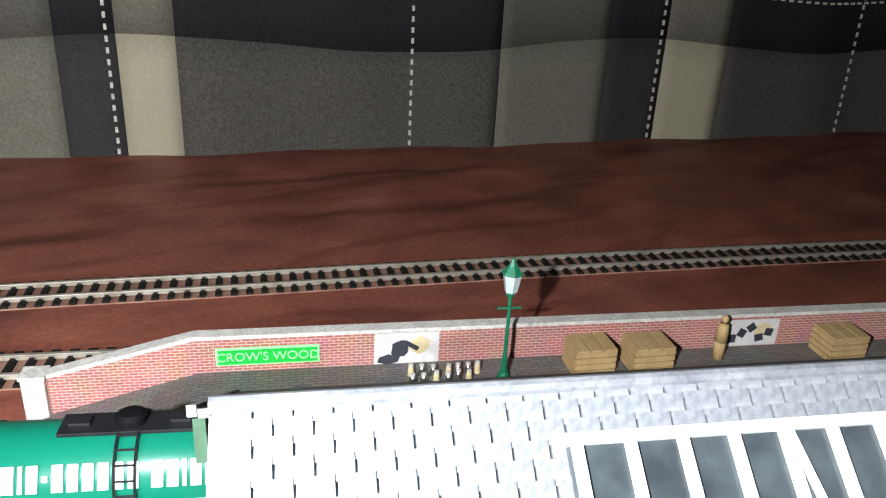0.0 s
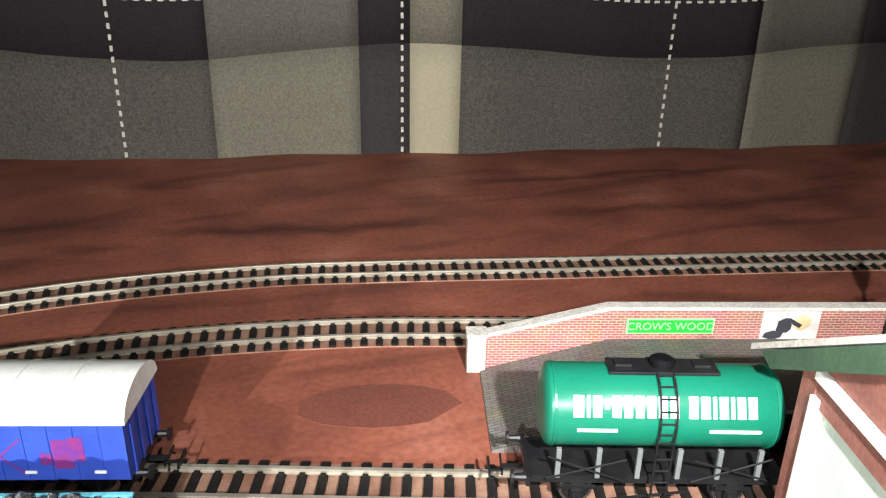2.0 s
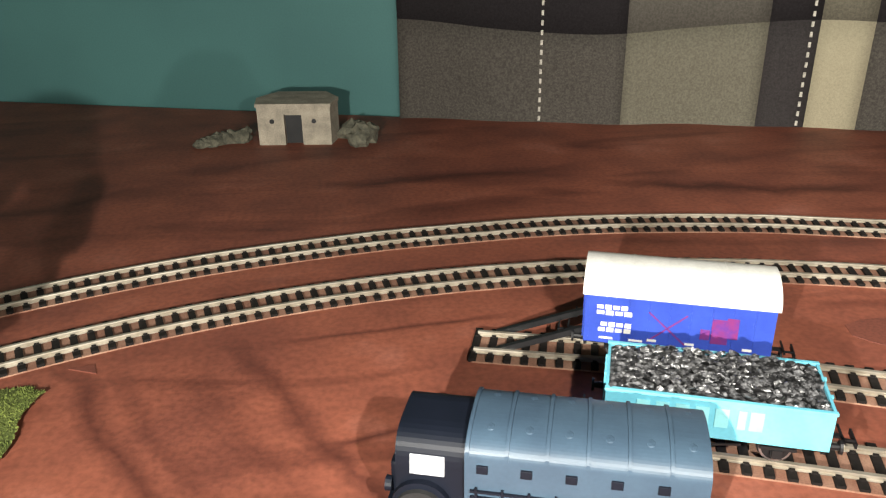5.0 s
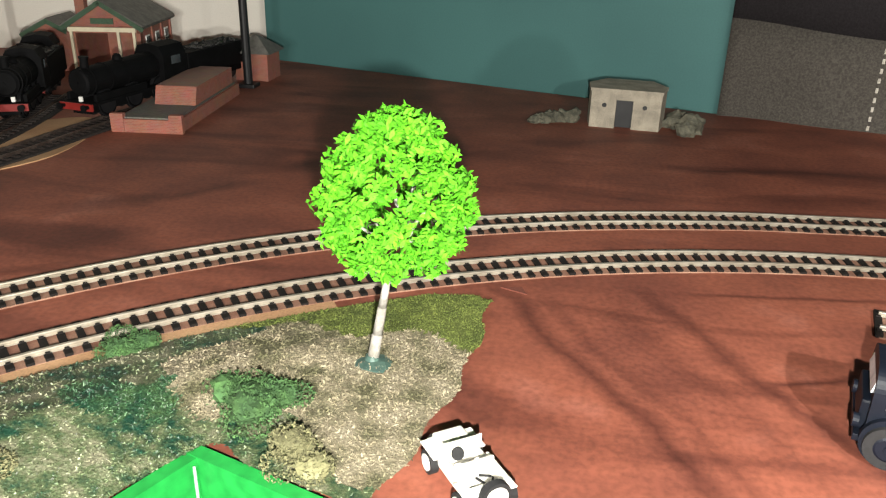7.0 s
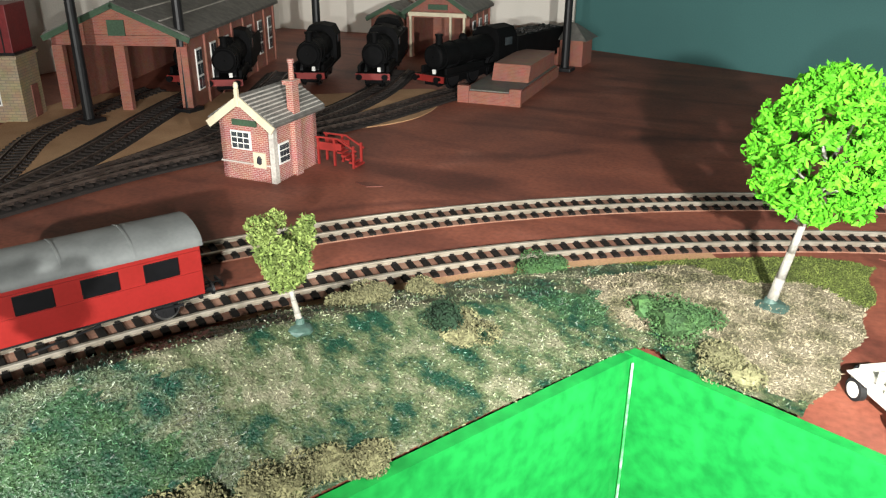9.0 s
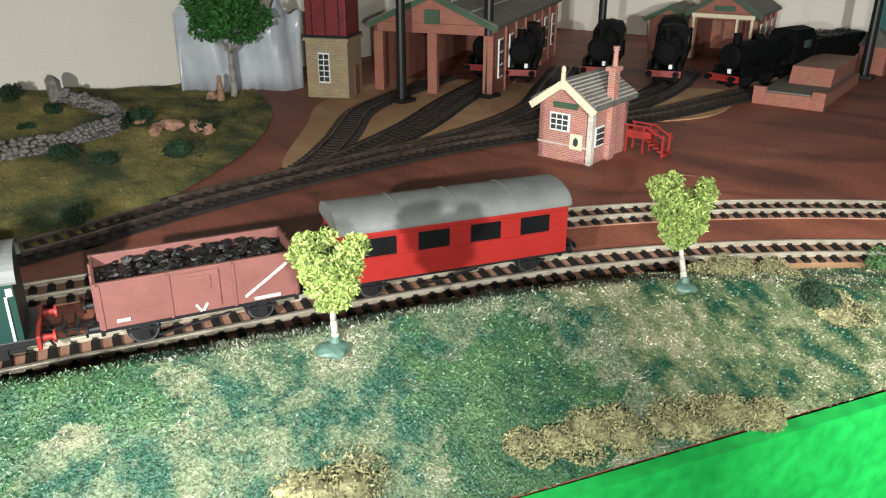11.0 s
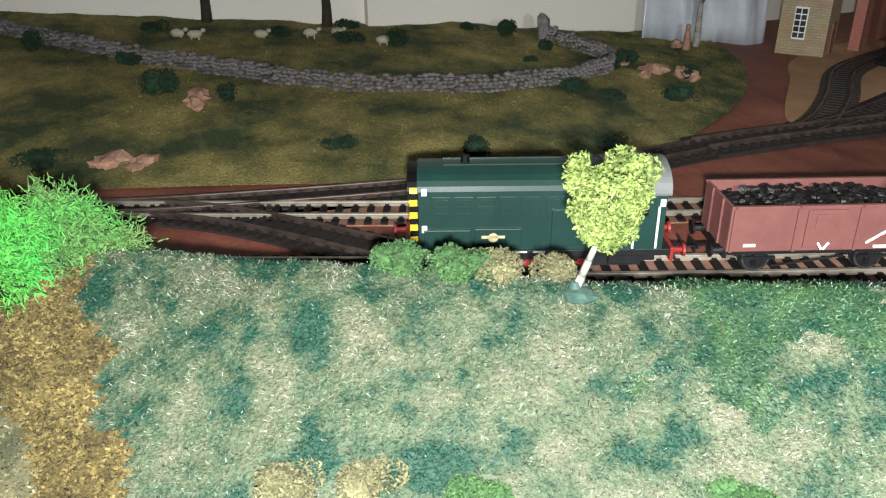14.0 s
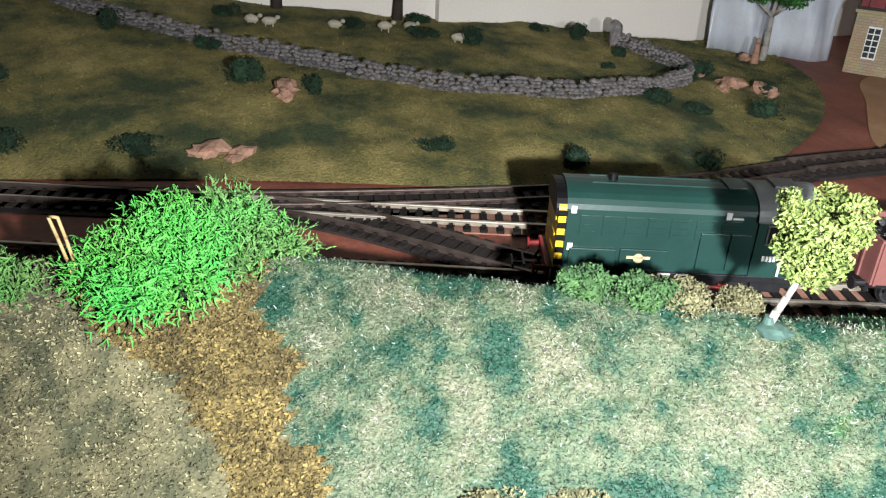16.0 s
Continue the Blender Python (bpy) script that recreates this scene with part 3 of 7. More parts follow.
def track(line, label, rail=M_RAIL, sleeper=SLEEPER, bed=M_BED, limit=300, lift=0.0, half=0.0155):
    root = thing("track", pose(0, 0, lift), label, "railway track")
    for s in (-1, 1):
        part("rail", sweep(B(), offset(line, s * 0.00825), RAIL), rail, root)
    if bed:
        part("underlay", sweep(B(), line[::3] + [line[-1]], [(-half, -0.001), (half, -0.001), (half - 0.0005, 0.0007), (0.0005 - half, 0.0007)]), bed, root, "strip of underlay beneath the sleepers")
    step, i = PITCH / 0.004, 0.0
    n = 0
    while i < len(line) and n < limit:
        x, y, a = line[int(i)]
        f = i - int(i)
        ob = new("sleeper", sleeper)
        ob.parent = root
        ob.matrix_basis = pose(x + math.cos(a) * 0.004 * f, y + math.sin(a) * 0.004 * f, 0, 0, 0, math.degrees(a))
        i += step
        n += 1
    return root


# ---- rolling stock parts ----
def wheelset(parent, x, r, spokes=False, rim=M_STEEL):
    for s in (-1, 1):
        bm = B()
        cyl(bm, (x, s * 0.0068, r), (x, s * 0.0086, r), r, n=24)
        cyl(bm, (x, s * 0.0060, r), (x, s * 0.0068, r), r * 1.08, n=24)
        w = part("wheel", bm, M_BLACK, parent)
        bm = B()
        cyl(bm, (x, s * 0.0086, r), (x, s * 0.0088, r), r * 0.96, n=24)
        part("tyre", bm, rim, w, "bright metal rim")
        bm = B()
        cyl(bm, (x, s * 0.0088, r), (x, s * 0.0090, r), r * 0.82, n=24)
        part("disc", bm, M_BLACK, w)


def buffers(parent, x, way, material=M_BLACK, z=0.0135):
    for s in (-1, 1):
        bm = B()
        cyl(bm, (x, s * 0.0115, z), (x + way * 0.0045, s * 0.0115, z), 0.0016, 0.0012, 10)
        cyl(bm, (x + way * 0.0045, s * 0.0115, z), (x + way * 0.0055, s * 0.0115, z), 0.0026, 0.0028, 12)
        part("buffer", bm, material, parent)


def coupling(parent, x, way, z=0.009):
    bm = B()
    box(bm, (x + way * 0.004, 0, z), (0.008, 0.0025, 0.0008))
    box(bm, (x + way * 0.008, 0, z + 0.001), (0.0008, 0.012, 0.0008))
    box(bm, (x + way * 0.010, 0.0035, z + 0.001), (0.005, 0.0008, 0.0008))
    box(bm, (x + way * 0.0125, 0, z - 0.0005), (0.0008, 0.010, 0.0022))
    part("coupling", bm, M_BLACK, parent, "black wire tension-lock coupling")


def underframe(root, length, base, r=0.0062, spread=0.6):
    bm = B()
    box(bm, (0, 0.0105, base - 0.002), (length, 0.0014, 0.003))
    box(bm, (0, -0.0105, base - 0.002), (length, 0.0014, 0.003))
    for s in (-1, 1):
        box(bm, (s * (length / 2 - 0.0008), 0, base - 0.002), (0.0016, 0.026, 0.004))
    box(bm, (0, 0, base - 0.0012), (length - 0.002, 0.022, 0.001))
    part("underframe", bm, M_BLACK, root)
    for s in (-1, 1):
        x = s * length * spread / 2
        wheelset(root, x, r)
        for k in (-1, 1):
            bm = B()
            prism(bm, [(k * 0.0102, base - 0.003), (k * 0.0118, base - 0.003), (k * 0.0118, 0.0045), (k * 0.0102, 0.0045)], x - 0.0022, x + 0.0022)
            box(bm, (x, k * 0.0122, base - 0.0045), (0.013, 0.001, 0.0012))
            box(bm, (x, k * 0.0124, 0.0062), (0.0036, 0.0016, 0.0036))
            part("axlebox", bm, M_BLACK, root)
    for k in (-1, 1):
        bm = B()
        box(bm, (0.004, k * 0.0126, 0.0065), (0.030, 0.0006, 0.0009), (0, 8, 0))
        part("brake_lever", bm, M_BLACK, root)
    for s in (-1, 1):
        buffers(root, s * length / 2, s, z=base - 0.001)
        coupling(root, s * length / 2, s)


# ---- the diesel shunter: x forwards, the bonnet end at +x ----
def shunter(m):
    root = thing("diesel_shunter", m, "dark green model diesel shunter with grey cab roof and wasp-striped nose", "locomotive")
    arch = lambda hw, z0, zs, zt: [(-hw, z0), (hw, z0), (hw, zs)] + [(hw * math.cos(a), zs + (zt - zs) * math.sin(a)) for a in [radians(15 * k) for k in range(1, 12)]] + [(-hw, zs)]
    part("frame", box(box(B(), (0, 0, 0.0125), (0.108, 0.030, 0.0030), bevel=0.0003), (0, 0, 0.0095), (0.098, 0.020, 0.006)), M_BLACK, root, "black footplate and frame")
    part("bonnet", prism(B(), arch(0.0140, 0.0140, 0.0395, 0.0475), -0.027, 0.0495), M_GREEN, root, smooth=False)
    nose = part("nose", prism(B(), arch(0.0142, 0.0140, 0.0385, 0.0455), 0.0495, 0.0525), M_YELLOW, root, "yellow nose with black wasp stripes")
    for s in (-1, 1):
        for k in range(5):
            bm = B()
            box(bm, (0.0508, s * 0.01440, 0.0165 + k * 0.0053), (0.0036, 0.0006, 0.0024))
            part("stripe", bm, M_GLOSSBLACK, nose)
    for z in (0.020, 0.027, 0.034):
        bm = B()
        box(bm, (0.0528, 0, z), (0.0005, 0.022, 0.0012))
        part("grille_bar", bm, M_YELLOW, nose)
    bm = B()
    prism(bm, arch(0.0135, 0.036, 0.0395, 0.0465), 0.0400, 0.0535)
    part("radiator_cap", bm, M_GLOSSBLACK, root)
    cab = part("cab", prism(B(), arch(0.0150, 0.0140, 0.0385, 0.0470), -0.0500, -0.0265), M_GREEN, root)
    bm = B()
    prism(bm, [(0.0155, 0.0375), (0.0158, 0.0385)] + [(0.0158 * math.cos(a), 0.0385 + 0.0100 * math.sin(a)) for a in [radians(12 * k) for k in range(1, 15)]] + [(-0.0158, 0.0385), (-0.0155, 0.0375)] + [(-0.0150 * math.cos(a), 0.0375 + 0.0098 * math.sin(a)) for a in [radians(12 * k) for k in range(1, 15)]], -0.0515, -0.0255)
    part("cab_roof", bm, M_GREYROOF, root, "matt grey cab roof")
    for s in (-1, 1):
        for x, w in ((-0.0330, 0.0052), (-0.0412, 0.0042)):
            bm = B()
            box(bm, (x, s * 0.0151, 0.0325), (w, 0.0008, 0.0075))
            part("cab_window", bm, M_GLOSSBLACK, cab)
            bm = B()
            for dz in (-0.004, 0.004):
                box(bm, (x, s * 0.0154, 0.0325 + dz), (w + 0.0012, 0.0005, 0.0006))
            for dx in (-1, 1):
                box(bm, (x + dx * w / 2, s * 0.0154, 0.0325), (0.0006, 0.0005, 0.0085))
            part("window_frame", bm, M_STEEL if x > -0.04 else M_GREEN, cab)
        for x, z0, z1 in ((-0.0376, 0.0150, 0.0330), (-0.0470, 0.0150, 0.0330)):
            bm = B()
            cyl(bm, (x, s * 0.0160, z0), (x, s * 0.0160, z1), 0.0005, n=8)
            part("handrail", bm, M_WHITE, root, "white handrail")
        for x in (0.0455, 0.0535):
            bm = B()
            cyl(bm, (x, s * 0.0150, 0.0030), (x, s * 0.0150, 0.0135), 0.0005, n=8)
            part("handrail", bm, M_WHITE, root, "white step handrail")
        bm = B()
        box(bm, (0.0495, s * 0.0140, 0.0050), (0.009, 0.003, 0.0007))
        box(bm, (0.0495, s * 0.0140, 0.0090), (0.009, 0.003, 0.0007))
        box(bm, (0.0495, s * 0.0128, 0.0075), (0.009, 0.0006, 0.011))
        part("step", bm, M_BLACK, root)
        for x, z in ((0.0468, 0.0395), (0.0468, 0.0235), (-0.0142, 0.0395), (-0.0484, 0.0345)):
            bm = B()
            box(bm, (x, s * (0.0143 if x > -0.03 else 0.0154), z), (0.0022, 0.0007, 0.0030), bevel=0.0002)
            part("marker", bm, M_WHITE, root, "small white square marker")
        bm = B()
        box(bm, (-0.0180, s * 0.0142, 0.0385), (0.004, 0.0005, 0.0008))
        part("marker", bm, M_WHITE, root)
        # side panels, doors and louvres of the bonnet
        for x, z, w, h in ((0.0375, 0.0195, 0.019, 0.0075), (0.0170, 0.0195, 0.019, 0.0085), (-0.0100, 0.0240, 0.011, 0.0160), (-0.0205, 0.0240, 0.008, 0.0160)):
            bm = B()
            box(bm, (x, s * 0.0146, z), (w, 0.0012, h), bevel=0.0003)
            part("access_panel", bm, M_GREEN, root)
        for x in (0.040, 0.031, 0.022, 0.013, 0.004, -0.006, -0.016):
            bm = B()
            box(bm, (x, s * 0.01415, 0.0330), (0.0076, 0.0005, 0.0085), bevel=0.0001)
            for k in range(3):
                box(bm, (x, s * 0.0145, 0.0302 + k * 0.0028), (0.0052, 0.0004, 0.0005))
            part("door", bm, M_GREEN, root)
        bm = B()
        cyl(bm, (0.0190, s * 0.0150, 0.0200), (0.0190, s * 0.0156, 0.0200), 0.0020, n=20)
        box(bm, (0.0190, s * 0.0154, 0.0203), (0.0095, 0.0004, 0.0011))
        part("emblem", bm, M_CREAMINK, root, "round cream emblem")
        for k in range(5):
            part("number_bar", box(B(), (-0.0308 - k * 0.00145, s * 0.0153, 0.0222), (0.0010, 0.0005, 0.0022)), M_WHITE, root, "white number as a plain bar")
        for x in (0.000, 0.0075, 0.041):
            bm = B()
            box(bm, (x, s * 0.0151, 0.0133), (0.005, 0.0004, 0.0006))
            part("legend_bar", bm, M_WHITE, root)
        bm = B()
        cyl(bm, (0.026, s * 0.0125, 0.0075), (-0.018, s * 0.0125, 0.0070), 0.0008, n=8)
        for x in (0.026, 0.004, -0.018):
            box(bm, (x, s * 0.0125, 0.0072), (0.0035, 0.0014, 0.0030), bevel=0.0003)
        part("coupling_rod", bm, M_RED, root, "red coupling rod")
    for x in (0.026, 0.004, -0.018):
        wheelset(root, x, 0.0086)
    bm = B()
    for s in (-1, 1):
        box(bm, (0.0, s * 0.0105, 0.0085), (0.086, 0.0012, 0.0070))
        for x in (-0.034, 0.0405):
            box(bm, (x, s * 0.0120, 0.0095), (0.010, 0.003, 0.006), bevel=0.0005)
    part("frame_plate", bm, M_BLACK, root)
    for s in (-1, 1):
        bm = B()
        box(bm, (s * 0.0545, 0, 0.0115), (0.0016, 0.030, 0.0060), bevel=0.0003)
        part("buffer_beam", bm, M_RED, root, "red buffer beam")
        buffers(root, s * 0.0550, s, M_RED, z=0.0120)
        coupling(root, s * 0.0550, s)
        bm = B()
        for k in (-0.006, 0.0, 0.006):
            cyl(bm, (s * 0.0556, k, 0.0115), (s * 0.0590, k * 1.1, 0.0050), 0.0006, n=6)
        part("hose", bm, M_BLACK, root)
    bm = B()
    cyl(bm, (0.030, 0, 0.0465), (0.030, 0, 0.0500), 0.0020, 0.0017, 14)
    part("exhaust", bm, M_GLOSSBLACK, root)
    bm = B()
    for s in (-1, 1):
        box(bm, (0.009, s * 0.0040, 0.0474), (0.060, 0.0006, 0.0006))
    box(bm, (-0.019, 0, 0.0478), (0.008, 0.012, 0.0008), bevel=0.0002)
    part("roof_rail", bm, M_GREEN, root)
    bm = B()
    box(bm, (-0.0385, 0, 0.0489), (0.010, 0.010, 0.0012), bevel=0.0003)
    part("roof_vent", bm, M_GREYROOF, root)
    return root


def load_lumps(root, hx, hy, z, n, size, material, seed, name="coal_load"):
    rng = random.Random(seed)
    bm = B()
    box(bm, (0, 0, z - 0.003), (2 * hx, 2 * hy, 0.004))
    for _ in range(n):
        x, y = rng.uniform(-hx, hx) * 0.97, rng.uniform(-hy, hy) * 0.95
        s = size * rng.uniform(0.6, 1.3)
        hump = 0.0025 * (1 - (x / hx) ** 2)
        ball(bm, (x, y, z - 0.001 + hump + rng.uniform(-0.0005, 0.0012)), (s, s * rng.uniform(0.6, 1), s * rng.uniform(0.4, 0.7)), 1, 0.9, rng.random() * 50)
    return part(name, bm, material, root, "heap of black coal lumps")


def open_wagon(m, label, length, width, base, top, material, lumps, glint=False):
    root = thing("open_wagon", m, label, "wagon")
    t = 0.0011
    for s in (-1, 1):
        bm = B()
        box(bm, (0, s * (width / 2 - t / 2), (base + top) / 2), (length, t, top - base), bevel=0.0002)
        side = part("side", bm, material, root)
        for x in ([-0.5, -0.165, 0.165, 0.5] if not glint else []):
            part("rib", box(B(), (x * (length - 0.003), s * (width / 2 + 0.0003), (base + top) / 2), (0.0012, 0.0010, top - base)), material, side)
        part("top_rail", box(B(), (0, s * (width / 2 - 0.0001), top - 0.0005), (length + 0.0006, 0.0018, 0.0012), bevel=0.0002), material, side)
        if not glint:
            bm = B()
            box(bm, (0.001, s * (width / 2 + 0.0006), base + 0.010), (0.016, 0.0008, 0.0165), bevel=0.0002)
            box(bm, (0.001, s * (width / 2 + 0.0012), base + 0.0135), (0.009, 0.0006, 0.006), bevel=0.0002)
            part("side_door", bm, material, side)
            bm = B()
            box(bm, (-0.026, s * (width / 2 + 0.0008), base + 0.0095), (0.022, 0.0004, 0.0010), (0, s * 34, 0))
            part("white_stripe", bm, M_WHITE, side, "slanting white stripe")
            bm = B()
            for k in (-1, 1):
                box(bm, (0.001 + k * 0.0013, s * (width / 2 + 0.0013), base + 0.0025), (0.0009, 0.0004, 0.0036), (0, k * 32, 0))
            part("chevron", bm, M_WHITE, side, "white v mark")
            bm = B()
            box(bm, (0.031, s * (width / 2 + 0.0005), base + 0.003), (0.0050, 0.0004, 0.0012))
            box(bm, (-0.026, s * (width / 2 + 0.0005), base + 0.0016), (0.011, 0.0004, 0.0012))
            part("legend_bar", bm, M_WHITE, side)
        else:
            bm = B()
            x = -0.026
            for w in (0.006, 0.006, 0.006, 0.006, 0.006, 0.004, 0.006):
                box(bm, (s * x * -1, s * (width / 2 + 0.0003), (base + top) / 2 + 0.001), (w - 0.0012, 0.0005, 0.0080))
                x += w + 0.001
            part("legend_bar", bm, M_LIGHTINK, side, "pale lettering as plain bars")
    for s in (-1, 1):
        bm = B()
        box(bm, (s * (length / 2 - t / 2), 0, (base + top) / 2), (t, width - 2 * t, top - base), bevel=0.0002)
        for y in (-0.006, 0.006):
            box(bm, (s * (length / 2 + 0.0003), y, (base + top) / 2), (0.0010, 0.0014, top - base))
        part("end", bm, material, root)
    bm = B()
    box(bm, (0, 0, base + 0.0006), (length - 2 * t, width - 2 * t, 0.0012))
    part("wagon_floor", bm, M_BLACK, root)
    load_lumps(root, length / 2 - t, width / 2 - t, top - (0.004 if not glint else 0.0005), lumps, 0.0019 if not glint else 0.0016, M_COALGLINTS if glint else M_COAL, 5)
    underframe(root, length, base)
    return root


def churn_wagon(m):
    root = thing("open_wagon", m, "dark grey low wagon carrying pale milk churns", "wagon")
    L, w, base, top = 0.078, 0.032, 0.0125, 0.0210
    for s in (-1, 1):
        part("side", box(B(), (0, s * w / 2, (base + top) / 2), (L, 0.0014, top - base), bevel=0.0003), M_LORRYNAVY, root)
        part("end", box(B(), (s * L / 2, 0, (base + top) / 2), (0.0014, w, top - base), bevel=0.0003), M_LORRYNAVY, root)
        part("top_rail", box(B(), (0, s * w / 2, top), (L, 0.0022, 0.0012), bevel=0.0003), M_GREYROOF, root)
    part("wagon_floor", box(B(), (0, 0, base + 0.0008), (L - 0.002, w - 0.002, 0.0014)), M_GREYROOF, root)
    for k in range(8):
        for y in (-0.0085, 0.0085):
            bm = B()
            x = -0.032 + k * 0.0091
            cyl(bm, (x, y, base + 0.0015), (x, y, base + 0.0080), 0.0036, 0.0034, 14)
            cyl(bm, (x, y, base + 0.0080), (x, y, base + 0.0100), 0.0034, 0.0022, 14)
            cyl(bm, (x, y, base + 0.0100), (x, y, base + 0.0112), 0.0026, 0.0026, 14)
            part("churn", bm, M_WHITE, root, "pale milk churn")
    underframe(root, L, base)


M_LIGHTINK = surface("pale_blue_ink", (0.30, 0.74, 0.80), rough=0.5, scale=90, bump=0.02)


def roofed(root, length, hw, base, eave, top, body, roof, over=0.0012):
    """Body with planked sides and an arched roof."""
    bm = B()
    box(bm, (0, 0, (base + eave) / 2), (length, 2 * hw, eave - base), bevel=0.0003)
    b = part("body", bm, body, root)
    arc = [(hw * 1.06 * math.cos(a), eave + (top - eave) * math.sin(a)) for a in [radians(4 * k) for k in range(46)]]
    part("roof", prism(B(), arc + [(-hw * 1.06, eave - 0.0006), (hw * 1.06, eave - 0.0006)], -length / 2 - over, length / 2 + over), roof, root)
    bm = B()
    for x in (-0.25, 0.0, 0.25):
        prism(bm, [(hw * 1.07 * math.cos(a), eave + (top - eave + 0.0003) * math.sin(a)) for a in [radians(4 * k) for k in range(46)]] + [(-hw, eave), (hw, eave)], x * length - 0.0005, x * length + 0.0005)
    part("roof_rib", bm, roof, root)
    return b


def blue_van(m):
    root = thing("box_van", m, "bright blue toy box van with white arched roof", "wagon")
    L, hw, base, eave = 0.080, 0.0170, 0.0125, 0.0370
    body = roofed(root, L, hw, base, eave, 0.0470, M_BLUE, M_WHITE)
    for s in (-1, 1):
        for k in range(9):
            bm = B()
            box(bm, (-L / 2 + 0.004 + k * 0.00875, s * (hw + 0.0001), (base + eave) / 2), (0.0080, 0.0005, eave - base - 0.001), bevel=0.0001)
            part("plank", bm, M_BLUE, body)
        for k in range(4):
            bm = B()
            box(bm, (s * (L / 2 + 0.0006), -0.012 + k * 0.008, (base + eave) / 2), (0.0007, 0.0014, eave - base))
            part("end_post", bm, M_BLUE, body)
        bm = B()
        for x, z, w in ((-0.028, 0.031, 0.014), (-0.027, 0.0282, 0.016), (-0.026, 0.0225, 0.014), (-0.0265, 0.0197, 0.015)):
            for j in range(4):
                box(bm, (s * -1 * (x + (j - 1.5) * w / 4.0), s * (hw + 0.0005), z), (w / 4.0 - 0.0007, 0.0005, 0.0017 + 0.0004 * (j % 2)))
        for x in (-0.030, -0.017):
            box(bm, (s * -1 * x, s * (hw + 0.0005), 0.0155), (0.006, 0.0005, 0.0009))
        part("legend_bar", bm, M_WHITE, body, "white lettering as plain bars")
        bm = B()
        for k in (-1, 1):
            box(bm, (s * 0.004, s * (hw + 0.0004), 0.023), (0.022, 0.0003, 0.0007), (0, k * 42, 0))
        part("cross_brace", bm, M_FADEDRED, body, "faint dark red cross")
        bm = B()
        for x, z, w, h in ((-0.018, 0.024, 0.007, 0.012), (-0.023, 0.026, 0.005, 0.010), (-0.012, 0.022, 0.004, 0.005)):
            box(bm, (s * x, s * (hw + 0.0004), z), (w, 0.0003, h), bevel=0.0001)
        part("picture_patch", bm, M_FADEDRED, body, "dark red printed patch")
        bm = B()
        for x in (-0.006, 0.010, -0.030):
            box(bm, (s * x, s * (hw + 0.0006), 0.0165), (0.004, 0.0005, 0.001))
        part("legend_bar", bm, M_WHITE, body)
    underframe(root, L, base)


M_FADEDRED = surface("faded_red", (0.20, 0.025, 0.14), (0.12, 0.03, 0.22), rough=0.5, scale=300, bump=0.03)


